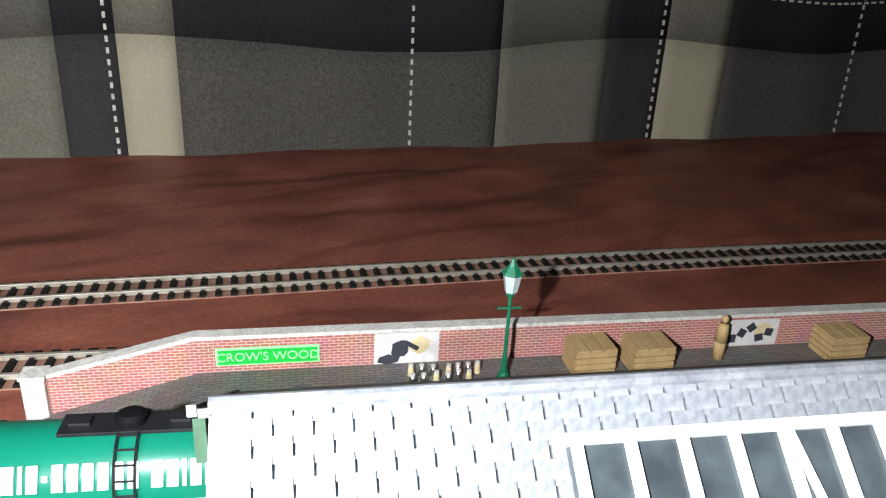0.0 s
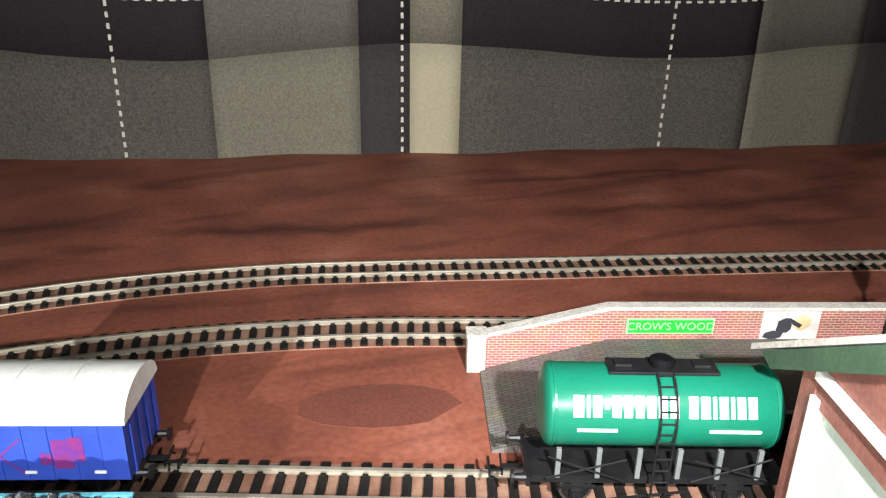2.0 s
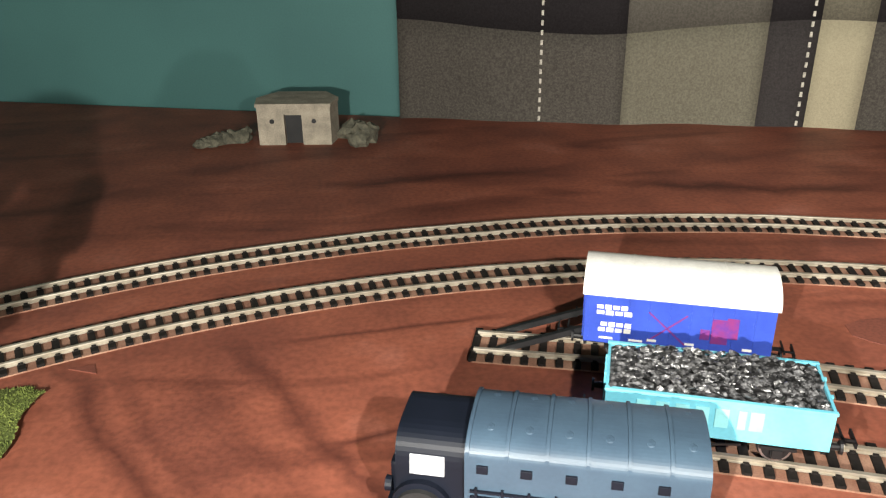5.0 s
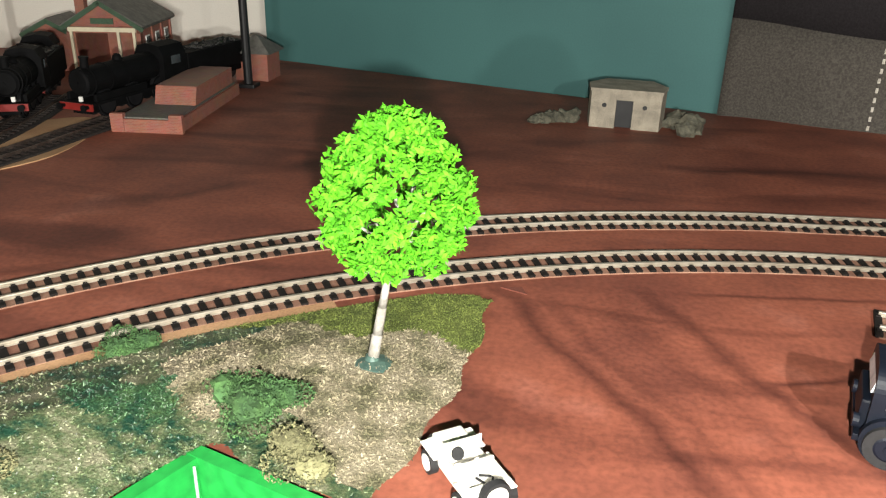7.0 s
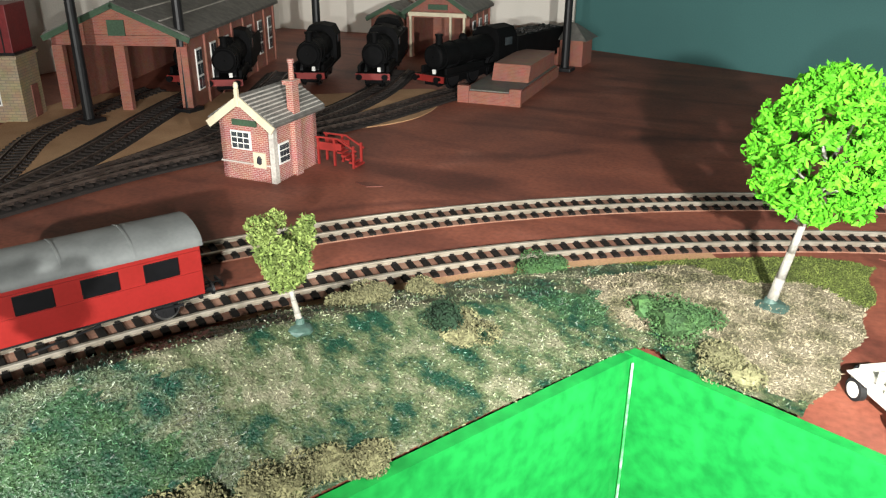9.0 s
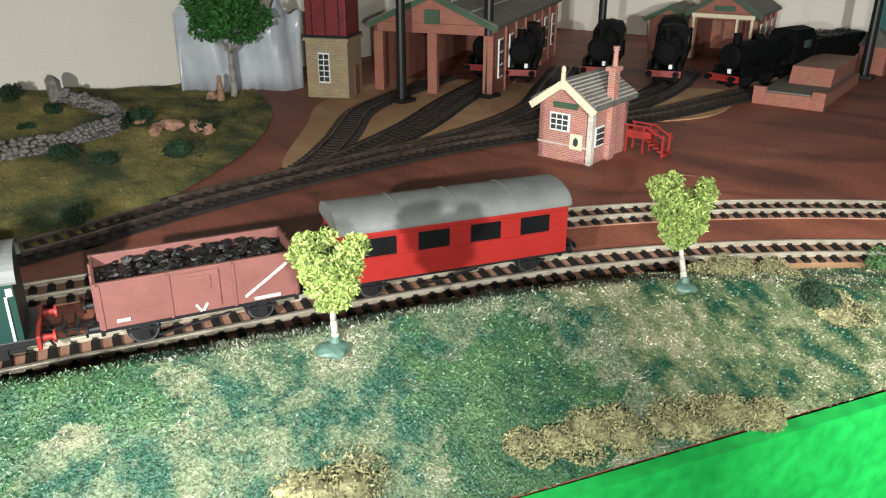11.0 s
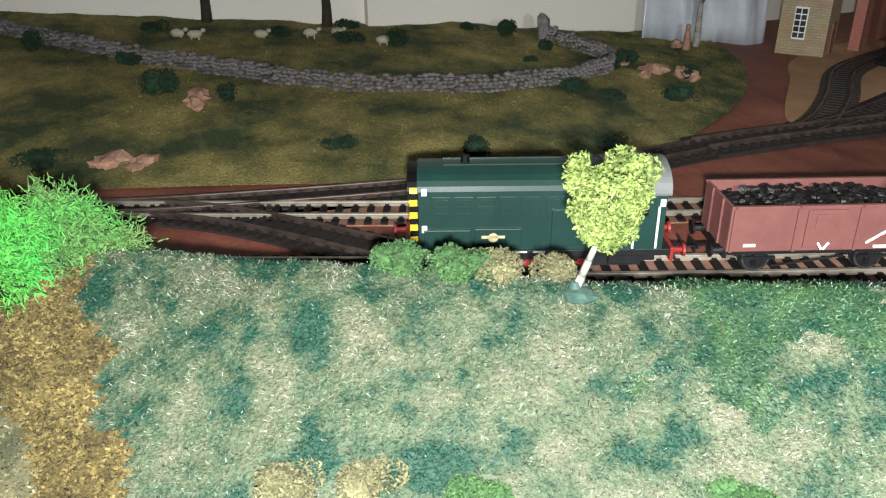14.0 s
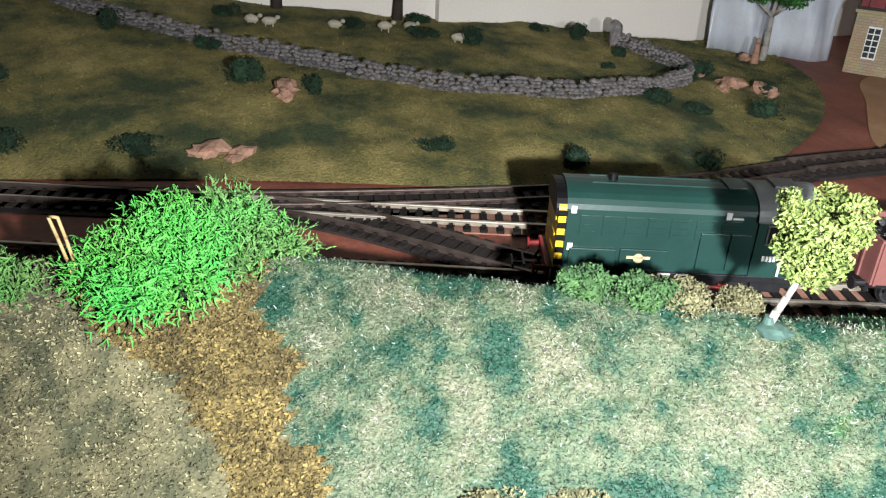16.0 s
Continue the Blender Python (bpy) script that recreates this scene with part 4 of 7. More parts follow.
def tank_wagon(m):
    root = thing("tank_wagon", m, "green milk tank wagon with white lettering on a black frame", "wagon")
    L, r, zc = 0.0795, 0.0150, 0.0378
    bm = B()
    prof = [(L / 2 + 0.0032 * (math.sin(a) - 0.14), r * (0.45 + 0.55 * math.cos(a))) for a in [radians(8 + k * 16) for k in range(6)]]
    prof = [(-x, q) for x, q in reversed(prof)] + prof
    rings = [[bm.verts.new((x, q * math.cos(k * math.pi / 20), zc + q * math.sin(k * math.pi / 20))) for k in range(40)] for x, q in prof]
    for a, b in zip(rings, rings[1:]):
        for k in range(40):
            bm.faces.new((a[k], a[(k + 1) % 40], b[(k + 1) % 40], b[k]))
    bm.faces.new(rings[0])
    bm.faces.new(rings[-1])
    bmesh.ops.recalc_face_normals(bm, faces=bm.faces[:])
    tank = part("tank", bm, M_TANKGREEN, root, smooth=False)
    for p in tank.data.polygons:
        p.use_smooth = len(p.vertices) == 4
    for s in (-1, 1):
        bm = B()
        cyl(bm, (s * (L / 2 - 0.0016), 0, zc), (s * (L / 2 - 0.0008), 0, zc), r + 0.0003, n=40)
        part("tank_band", bm, M_TANKGREEN, tank)
    bm = B()
    box(bm, (0, 0, zc + r + 0.0006), (0.039, 0.010, 0.0012), bevel=0.0003)
    for x in (-0.014, 0.014):
        box(bm, (x, 0, zc + r + 0.0018), (0.006, 0.004, 0.0012), bevel=0.0003)
    part("walkway", bm, M_BLACK, root)
    bm = B()
    cyl(bm, (0, 0, zc + r), (0, 0, zc + r + 0.0035), 0.0042, n=20)
    cyl(bm, (0, 0, zc + r + 0.0035), (0, 0, zc + r + 0.0045), 0.0046, 0.0030, n=20)
    part("hatch", bm, M_GLOSSBLACK, root)
    for s in (-1, 1):
        lad = None
        for dx in (-0.0028, 0.0028):
            bm = B()
            for i in range(7):
                a0, a1 = radians(90 - i * 17), radians(90 - (i + 1) * 17)
                cyl(bm, (dx, s * (r + 0.0016) * math.cos(a0), zc + (r + 0.0016) * math.sin(a0)), (dx, s * (r + 0.0016) * math.cos(a1), zc + (r + 0.0016) * math.sin(a1)), 0.0004, n=6)
            cyl(bm, (dx, s * (r + 0.0012), zc - 0.006), (dx, s * (r + 0.0012), 0.010), 0.0004, n=6)
            if lad is None:
                lad = part("ladder", bm, M_BLACK, root, "thin black ladder")
            else:
                part("stile", bm, M_BLACK, lad)
        steps = [((r + 0.0016) * math.cos(radians(84 - i * 15)), zc + (r + 0.0016) * math.sin(radians(84 - i * 15))) for i in range(8)] + [(r + 0.0012, z) for z in (0.0255, 0.0205, 0.0155)]
        for y, z in steps:
            part("rung", cyl(B(), (-0.0028, s * y, z), (0.0028, s * y, z), 0.00035, n=6), M_BLACK, lad)
        x = -0.033
        for w in (0.0042, 0.0018, 0.0036, 0.0022, 0.0036, 0.0036, 0.0036, 0.0036, 0.0036, 0.0036, 0.0020, 0.0038, 0.0038, 0.0018, 0.0036, 0.0018, 0.0034, 0.0036):
            h = 0.0016 if w == 0.0022 else 0.0068
            if w != 0.0020 and s > 0:
                part("legend_bar", box(B(), (-s * (x + w / 2), s * (r * 0.875 - 0.0002), zc + r * 0.485), (w - 0.0007, 0.0012, h * 1.1), (s * 29, 0, 0)), M_WHITE, tank, "white lettering as a plain bar")
            x += w + 0.0004
        for x, w in ((-0.024, 0.014), (0.024, 0.018)):
            part("legend_bar", box(B(), (-s * x, s * r * 0.995, zc - 0.0012), (w, 0.0006, 0.0011), (-s * 4, 0, 0)), M_WHITE, tank, "white lettering as a plain bar")
        for k in range(6):
            bm = B()
            box(bm, (-0.036 + k * 0.0144, s * 0.0120, 0.0205), (0.0018, 0.0016, 0.0125), bevel=0.0002)
            part("tank_support", bm, M_GREYROOF, root, "pale grey tank support")
        for x0, x1 in ((-0.040, -0.012), (0.040, 0.012)):
            bm = B()
            cyl(bm, (x0, s * 0.0134, 0.0240), (x1, s * 0.0134, 0.0135), 0.0004, n=6)
            cyl(bm, (x0, s * 0.0134, 0.0145), (x1, s * 0.0134, 0.0230), 0.0004, n=6)
            part("tie_rod", bm, M_BLACK, root)
    underframe(root, 0.094, 0.0145)


def red_coach(m, length=0.112):
    root = thing("coach", m, "plain red coach with a grey arched roof", "coach")
    hw, base, eave = 0.0165, 0.0120, 0.0365
    body = roofed(root, length, hw, base, eave, 0.0450, M_COACHRED, M_GREYROOF)
    for s in (-1, 1):
        for k in range(4):
            bm = B()
            box(bm, ((k - 1.5) * length / 4.4, s * (hw + 0.0002), 0.0285), (0.015, 0.0007, 0.0085), bevel=0.0002)
            part("window", bm, M_GLOSSBLACK, body)
        bm = B()
        box(bm, (0, s * (hw + 0.0003), 0.0235), (length - 0.002, 0.0006, 0.0006))
        box(bm, (0, s * (hw + 0.0003), 0.0335), (length - 0.002, 0.0006, 0.0006))
        part("waist_trim", bm, M_COACHRED, body)
        bm = B()
        box(bm, (s * (length / 2 + 0.0016), 0, 0.0225), (0.0032, 0.012, 0.022), bevel=0.0006)
        part("gangway", bm, M_BLACK, root)
        for y in (-0.0115, 0.0115):
            bm = B()
            box(bm, (s * (length / 2 + 0.0006), y, 0.0250), (0.0008, 0.0035, 0.013))
            part("end_step", bm, M_RED, root)
    underframe(root, length, base, spread=0.72)


# ---- road vehicles ----
def road_wheel(root, x, y, r, w=0.005):
    bm = B()
    cyl(bm, (x, y - w / 2, r), (x, y + w / 2, r), r, n=24)
    t = part("wheel", bm, M_RUBBER, root)
    for s in (-1, 1):
        bm = B()
        cyl(bm, (x, y + s * w / 2, r), (x, y + s * (w / 2 + 0.0004), r), r * 0.6, r * 0.5, n=20)
        cyl(bm, (x, y + s * w / 2, r), (x, y + s * (w / 2 + 0.0010), r), r * 0.2, n=12)
        part("hub", bm, M_LORRYNAVY, t)


def lorry(m):
    """x towards the cab."""
    root = thing("lorry", m, "navy toy lorry with a blue-grey ribbed box body", "lorry")
    L, hw = 0.078, 0.0185
    arc = [(-hw, 0.013), (hw, 0.013), (hw, 0.033)] + [(hw * math.cos(a) ** 0.8 if a < math.pi / 2 else -hw * abs(math.cos(a)) ** 0.8, 0.033 + 0.0075 * math.sin(a)) for a in [radians(6 * k) for k in range(1, 30)]] + [(-hw, 0.033)]
    box_body = part("box_body", prism(B(), arc, -L, 0.0), M_LORRYGREY, root)
    bm = B()
    for k in range(6):
        for j in range(2):
            ball(bm, (-0.0075 - k * 0.0130, -0.008 + j * 0.016, 0.0392), (0.0024, 0.0034, 0.0009), 2)
    part("rivet", bm, M_LORRYGREY, box_body)
    for k in range(6):
        rib = [(y * 1.012, z + 0.0006 * (z > 0.034)) for y, z in arc[2:]]
        part("roof_rib", prism(B(), rib, -0.0130 * k - 0.0015, -0.0130 * k - 0.0003), M_LORRYGREY, box_body)
    for s in (-1, 1):
        for k in range(5):
            bm = B()
            box(bm, (-0.006 - k * 0.0145, s * (hw + 0.0003), 0.0290), (0.0038, 0.0010, 0.0032), bevel=0.0003)
            part("side_window", bm, M_LORRYNAVY, box_body)
        bm = B()
        for k in range(3):
            box(bm, (-L / 2, s * (hw + 0.0006), 0.0150 + k * 0.0025), (L - 0.004, 0.0009, 0.0008))
        for k in range(9):
            box(bm, (-0.004 - k * 0.0088, s * (hw + 0.0006), 0.0170), (0.0008, 0.0012, 0.009))
        part("side_rail", bm, M_LORRYNAVY, root)
        bm = B()
        box(bm, (-0.020, s * (hw + 0.0014), 0.0175), (0.004, 0.0012, 0.003), bevel=0.0003)
        box(bm, (-0.026, s * (hw + 0.0014), 0.0170), (0.005, 0.0012, 0.003), bevel=0.0003)
        part("side_plate", bm, M_WHITE, root)
    cab = part("cab", prism(B(), [(-0.0165, 0.010), (0.0165, 0.010), (0.0165, 0.0265)] + [(0.0165 * math.cos(a) ** 0.55 if a < math.pi / 2 else -0.0165 * abs(math.cos(a)) ** 0.55, 0.0265 + 0.0110 * math.sin(a) ** 0.8) for a in [radians(9 * k) for k in range(1, 20)]] + [(-0.0165, 0.0265)], 0.0005, 0.024), M_LORRYNAVY, root, "dark navy cab")
    bm = B()
    box(bm, (0.0245, 0, 0.0165), (0.005, 0.025, 0.013), bevel=0.0012)
    box(bm, (0.026, 0, 0.0085), (0.003, 0.034, 0.003), bevel=0.0004)
    part("bonnet", bm, M_LORRYNAVY, cab)
    for s in (-1, 1):
        bm = B()
        box(bm, (0.013, s * 0.0163, 0.0265), (0.012, 0.0012, 0.0075), (s * 8, 0, 0), bevel=0.0003)
        part("cab_window", bm, M_PANE, cab, "pale side window")
        bm = B()
        cyl(bm, (0.0262, s * 0.0130, 0.0140), (0.0285, s * 0.0130, 0.0140), 0.0026, 0.0029, 14)
        part("headlight", bm, M_LORRYNAVY, cab)
        bm = B()
        cyl(bm, (0.015, s * 0.0160, 0.0098), (0.015, s * 0.0190, 0.0098), 0.0105, n=24)
        part("mudguard", bm, M_LORRYNAVY, cab)
        road_wheel(root, 0.015, s * 0.0185, 0.0090)
        road_wheel(root, -0.058, s * 0.0165, 0.0090)
    bm = B()
    box(bm, (0.0239, 0, 0.0300), (0.0008, 0.026, 0.0065), (0, -14, 0))
    part("windscreen", bm, M_PANE, cab)
    bm = B()
    box(bm, (-0.03, 0, 0.010), (0.10, 0.020, 0.004))
    part("chassis", bm, M_BLACK, root)


M_PANE = surface("pale_pane", (0.5, 0.53, 0.55), (0.35, 0.38, 0.4), rough=0.15, scale=200, bump=0.02)


def jeep(m):
    """x forwards."""
    root = thing("jeep", m, "off-white toy jeep with a spare wheel, parked on the board", "jeep")
    body = part("body", box(box(box(B(), (0.002, 0, 0.0085), (0.040, 0.0175, 0.006), bevel=0.0008), (0.0145, 0, 0.0125), (0.013, 0.0135, 0.0035), bevel=0.0010), (-0.0165, 0, 0.0120), (0.003, 0.017, 0.004), bevel=0.0004), M_JEEP, root)
    for s in (-1, 1):
        part("side_panel", box(B(), (-0.008, s * 0.0083, 0.0120), (0.018, 0.0012, 0.0040), bevel=0.0003), M_JEEP, body)
        part("front_wing", box(B(), (0.0150, s * 0.0092, 0.0108), (0.013, 0.0050, 0.0009), bevel=0.0003), M_JEEP, body)
        part("rear_wing", box(B(), (-0.0130, s * 0.0092, 0.0108), (0.011, 0.0035, 0.0009), bevel=0.0003), M_JEEP, body)
    bm = B()
    box(bm, (0.0065, 0, 0.0185), (0.0008, 0.0165, 0.0008))
    box(bm, (0.0065, 0.008, 0.0160), (0.0008, 0.0009, 0.006))
    box(bm, (0.0065, -0.008, 0.0160), (0.0008, 0.0009, 0.006))
    box(bm, (0.0065, 0, 0.0160), (0.0006, 0.016, 0.0050))
    part("windscreen", bm, M_JEEP, body)
    for y in (-0.004, 0.004):
        bm = B()
        box(bm, (-0.003, y, 0.0125), (0.006, 0.006, 0.0030), bevel=0.0006)
        box(bm, (-0.0062, y, 0.0150), (0.0014, 0.006, 0.0060), bevel=0.0005)
        part("seat", bm, M_JEEP, root)
    bm = B()
    cyl(bm, (0.003, 0.004, 0.0155), (0.0022, 0.004, 0.0160), 0.0026, n=16)
    part("steering_wheel", bm, M_RUBBER, root)
    bm = B()
    for x, y, r in ((-0.011, 0.001, 20), (-0.013, -0.003, -35), (-0.009, -0.002, 60)):
        box(bm, (x, y, 0.0118), (0.005, 0.0008, 0.0008), (0, 0, r))
    part("cargo", bm, M_RUBBER, root, "dark loose load")
    bm = B()
    cyl(bm, (-0.0188, 0, 0.0120), (-0.0220, 0, 0.0120), 0.0062, n=24)
    sp = part("spare_wheel", bm, M_RUBBER, root)
    bm = B()
    cyl(bm, (-0.0220, 0, 0.0120), (-0.0226, 0, 0.0120), 0.0046, n=24)
    part("hub", bm, M_JEEP, sp, "white wheel hub")
    for x in (0.0150, -0.0130):
        for s in (-1, 1):
            bm = B()
            cyl(bm, (x, s * 0.0085, 0.0052), (x, s * 0.0118, 0.0052), 0.0052, n=20)
            w = part("wheel", bm, M_RUBBER, root)
            bm = B()
            cyl(bm, (x, s * 0.0118, 0.0052), (x, s * 0.0123, 0.0052), 0.0036, n=20)
            part("hub", bm, M_JEEP, w, "white wheel hub")
    for s in (-1, 1):
        bm = B()
        cyl(bm, (0.0222, s * 0.0055, 0.0105), (0.0230, s * 0.0055, 0.0105), 0.0017, n=12)
        part("headlight", bm, M_RUBBER, root)


# ---- vegetation ----
def tree(name, at, height, crown, leaf, count, bark, foliage, label, seed, trunk=0.0022, lean=0.0, lobes=9, plinth=True, lobe=(0.42, 0.58), full=0.55, turn=0.0, heart=False):
    """crown: (radius, lowest, highest) of the leaves, as parts of the height."""
    rng = random.Random(seed)
    root = thing(name, pose(*at, 0, 0, turn), label, "tree")
    r, z0, z1 = crown[0], crown[1] * height, crown[2] * height
    bm = B()
    pts = [Vector((lean * height * 0.45 * t, 0.004 * height * math.sin(t * 9), height * 0.62 * t)) for t in (0, 0.2, 0.4, 0.6, 0.8, 1.0)]
    for i in range(5):
        cyl(bm, pts[i], pts[i + 1], trunk * (1.25 - 0.18 * i), trunk * (1.25 - 0.18 * (i + 1)), 9)
    for k in range(14):
        a = k * 2.4 + rng.random()
        s = pts[3 + k % 3]
        reach = 0.30 if heart else 0.55
        e = s + Vector((math.cos(a) * r * reach, math.sin(a) * r * reach, height * rng.uniform(0.10, 0.18 if heart else 0.26)))
        cyl(bm, s, e, trunk * 0.5, trunk * 0.15, 6)
    part("trunk", bm, bark, root, smooth=True)
    blobs = []
    for k in range(lobes):
        t = (k + 0.5) / lobes
        a = k * 2.399
        z = z0 + (z1 - z0) * t
        w = math.sin(math.pi * min(0.97, 0.18 + 0.76 * t)) * r * 0.72
        b = r * rng.uniform(*lobe)
        if heart:
            w = r * (0.08 + 0.58 * t ** 0.6)
            z += 0.10 * height * t * abs(math.cos(a)) - 0.06 * height * t
        blobs.append((lean * height * 0.4 + math.cos(a) * w, math.sin(a) * w, min(z1 - b * 0.6, max(z0 + b * 0.6, z)), b, b, b * 0.85))
    quads("crown", leaves(np.random.default_rng(seed), blobs, count, leaf, full), foliage, root)
    if plinth:
        bm = B()
        cyl(bm, (0, 0, -0.003), (0, 0, 0.0035), trunk * 2.4, trunk * 1.2, 12)
        ball(bm, (0.001, -0.002, -0.0002), (trunk * 3.2 + 0.0020, trunk * 2.9 + 0.0018, 0.0018), 2, 0.3, seed)
        part("base", bm, M_PLINTH, root, "pale blue-green moulded base")
    return root


M_PLINTH = surface("grey_teal_plastic", (0.075, 0.135, 0.110), (0.050, 0.095, 0.080), rough=0.5, scale=200)


def bush(at, size, material, label, seed, count=260, leaf=0.0011, group="bushes", name="bush", long=1.4):
    root = thing(name, pose(*at), label, "bush", group)
    rng = np.random.default_rng(seed)
    blobs = [(rng.uniform(-0.45, 0.45) * size[0], rng.uniform(-0.45, 0.45) * size[1], size[2] * rng.uniform(0.3, 0.6), size[0] * 0.45, size[1] * 0.45, size[2] * 0.5) for _ in range(5)]
    bm = B()
    for b in blobs[:3]:
        ball(bm, b[:3], (b[3] * 0.7, b[4] * 0.7, b[5] * 0.7), 2, 0.6, seed)
    part("core", bm, material, root)
    quads("leaf", leaves(rng, blobs, count * 2, leaf, 0.66, long), material, root)
    return root


# ---- station: x along the platform, y away from the well ----
STA = pose(0.492, 0.446, 0, 0, 0, -19.5)


def station():
    L = 0.95
    bm = B()
    prof = [(0.0, 0.0), (L, 0.0), (L, 0.018), (0.062, 0.018), (0.0, 0.0012)]
    a = [bm.verts.new((x, -0.064, z)) for x, z in prof]
    b = [bm.verts.new((x, -0.001, z)) for x, z in prof]
    bm.faces.new(a)
    bm.faces.new(list(reversed(b)))
    for i in range(5):
        bm.faces.new((a[i], b[i], b[(i + 1) % 5], a[(i + 1) % 5]))
    bmesh.ops.recalc_face_normals(bm, faces=bm.faces[:])
    plat = thing("platform", STA, "grey paved station platform with a ramped end and brick back wall", "platform")
    part("paving", bm, M_PAVING, plat, "small grey paving setts")
    bm = B()
    prism(bm, [(-0.064, 0.0), (-0.0615, 0.0), (-0.0615, 0.0188), (-0.064, 0.0188)], 0.07, L)
    part("edge", bm, M_COPING, plat)
    bm = B()
    wall = [(0.0, 0.0), (L, 0.0), (L, 0.0330), (0.060, 0.0330), (0.0, 0.0180)]
    v0 = [bm.verts.new((x, 0.0, z)) for x, z in wall]
    v1 = [bm.verts.new((x, 0.0042, z)) for x, z in wall]
    bm.faces.new(v0)
    bm.faces.new(list(reversed(v1)))
    for i in range(5):
        bm.faces.new((v0[i], v1[i], v1[(i + 1) % 5], v0[(i + 1) % 5]))
    bmesh.ops.recalc_face_normals(bm, faces=bm.faces[:])
    part("brick_wall", bm, M_BRICK, plat, "pinkish red brick back wall")
    bm = B()
    box(bm, ((L + 0.060) / 2, 0.0021, 0.0340), (L - 0.060, 0.0064, 0.0018), bevel=0.0003)
    box(bm, (0.030, 0.0021, 0.0264), (0.0635, 0.0064, 0.0018), (0, -14.0, 0), bevel=0.0003)
    part("coping", bm, M_COPING, plat, "pale stone coping")
    bm = B()
    box(bm, (-0.0020, 0.0018, 0.0098), (0.0090, 0.0085, 0.0196), bevel=0.0005)
    box(bm, (-0.0020, 0.0018, 0.0200), (0.0102, 0.0097, 0.0016), bevel=0.0004)
    part("end_pier", bm, M_COPING, plat, "whitewashed end pier")
    # name board and posters on the wall
    sign = thing("name_board", STA @ pose(0.0905, -0.0007, 0.0250), "green station name board with pale green letters", "sign")
    bm = B()
    box(bm, (0, 0, 0), (0.0425, 0.0010, 0.0082), bevel=0.0002)
    part("board", bm, M_SIGNPALE, sign)
    bm = B()
    box(bm, (0, -0.0005, 0), (0.0405, 0.0008, 0.0066))
    part("panel", bm, M_SIGNGREEN, sign)
    lettering("CROW'S WOOD", 0.0056, M_SIGNPALE, sign, pose(0, -0.0010, 0, 90), "pale green capital letters")
    for x, w, h in ((0.149, 0.028, 0.0155), (0.312, 0.027, 0.0135)):
        p = thing("poster", STA @ pose(x, -0.0004, 0.0250), "pale travel poster pasted on the brick wall", "poster", "platform posters")
        bm = B()
        box(bm, (0, 0, 0), (w, 0.0006, h))
        part("sheet", bm, M_PAPER, p)
        bm = B()
        if x < 0.2:
            ball(bm, (-w * 0.28, -0.0005, -h * 0.32), (w * 0.2, 0.0003, h * 0.17), 1)
            ball(bm, (-w * 0.10, -0.0005, 0.0002), (w * 0.13, 0.0003, h * 0.26), 2, 0.6, 3)
            box(bm, (w * 0.07, -0.0005, h * 0.1), (w * 0.25, 0.0004, h * 0.14), (0, 30, 0))
        else:
            for k in range(5):
                box(bm, (-w * 0.36 + k * w * 0.17, -0.0005, (k % 3 - 1) * h * 0.2), (w * 0.14, 0.0004, h * 0.3), (0, 25 * k, 0))
        part("dark_figure", bm, M_DARKINK, p)
        bm = B()
        ball(bm, (w * 0.2, -0.0004, h * 0.1), (w * 0.18, 0.0003, h * 0.3), 1)
        part("pale_shape", bm, M_CREAMINK, p)
    # lamp
    lamp = thing("street_lamp", STA @ pose(0.188, -0.018, 0.018), "green cast-iron platform lamp with a glazed lantern", "lamp")
    bm = B()
    cyl(bm, (0, 0, 0), (0, 0, 0.004), 0.0034, 0.0018, 14)
    cyl(bm, (0, 0, 0.004), (0, 0, 0.012), 0.0014, 0.0011, 12)
    cyl(bm, (0, 0, 0.012), (0, 0, 0.040), 0.0009, 0.0007, 12)
    cyl(bm, (-0.005, 0, 0.034), (0.005, 0, 0.034), 0.0005, n=8)
    cyl(bm, (0, 0, 0.0395), (0, 0, 0.0415), 0.0016, 0.0022, 12)
    part("post", bm, M_LAMPGREEN, lamp)
    bm = B()
    cyl(bm, (0, 0, 0.0415), (0, 0, 0.0495), 0.0026, 0.0040, 6)
    part("lantern", bm, M_LANTERN, lamp, "pale glazed lantern")
    bm = B()
    cyl(bm, (0, 0, 0.0495), (0, 0, 0.0530), 0.0046, 0.0018, 6)
    cyl(bm, (0, 0, 0.0530), (0, 0, 0.0560), 0.0018, 0.0006, 6)
    part("cap", bm, M_LAMPGREEN, lamp)
    # crates
    for x, y in ((0.228, -0.012), (0.2545, -0.013), (0.350, -0.012)):
        crate = thing("crate", STA @ pose(x, y, 0.018, 0, 0, 2) @ Matrix.Diagonal((0.87, 0.87, 0.87, 1)), "pale slatted wooden crate on the platform", "crate", "crates")
        bm = B()
        for sy in (-1, 1):
            for k in range(4):
                box(bm, (0, sy * 0.0080, 0.0018 + k * 0.0034), (0.0215, 0.0010, 0.0027))
        for sx in (-1, 1):
            for k in range(4):
                box(bm, (sx * 0.0103, 0, 0.0018 + k * 0.0034), (0.0010, 0.0158, 0.0027))
        box(bm, (0, 0, 0.0065), (0.0195, 0.0150, 0.012))
        part("slat", bm, M_CRATE, crate)
        bm = B()
        for k in range(3):
            box(bm, (-0.0073 + k * 0.0073, 0, 0.0141), (0.0066, 0.0175, 0.0011), bevel=0.0002)
        part("lid", bm, M_CRATE, crate)
    # milk churns
    rng = random.Random(8)
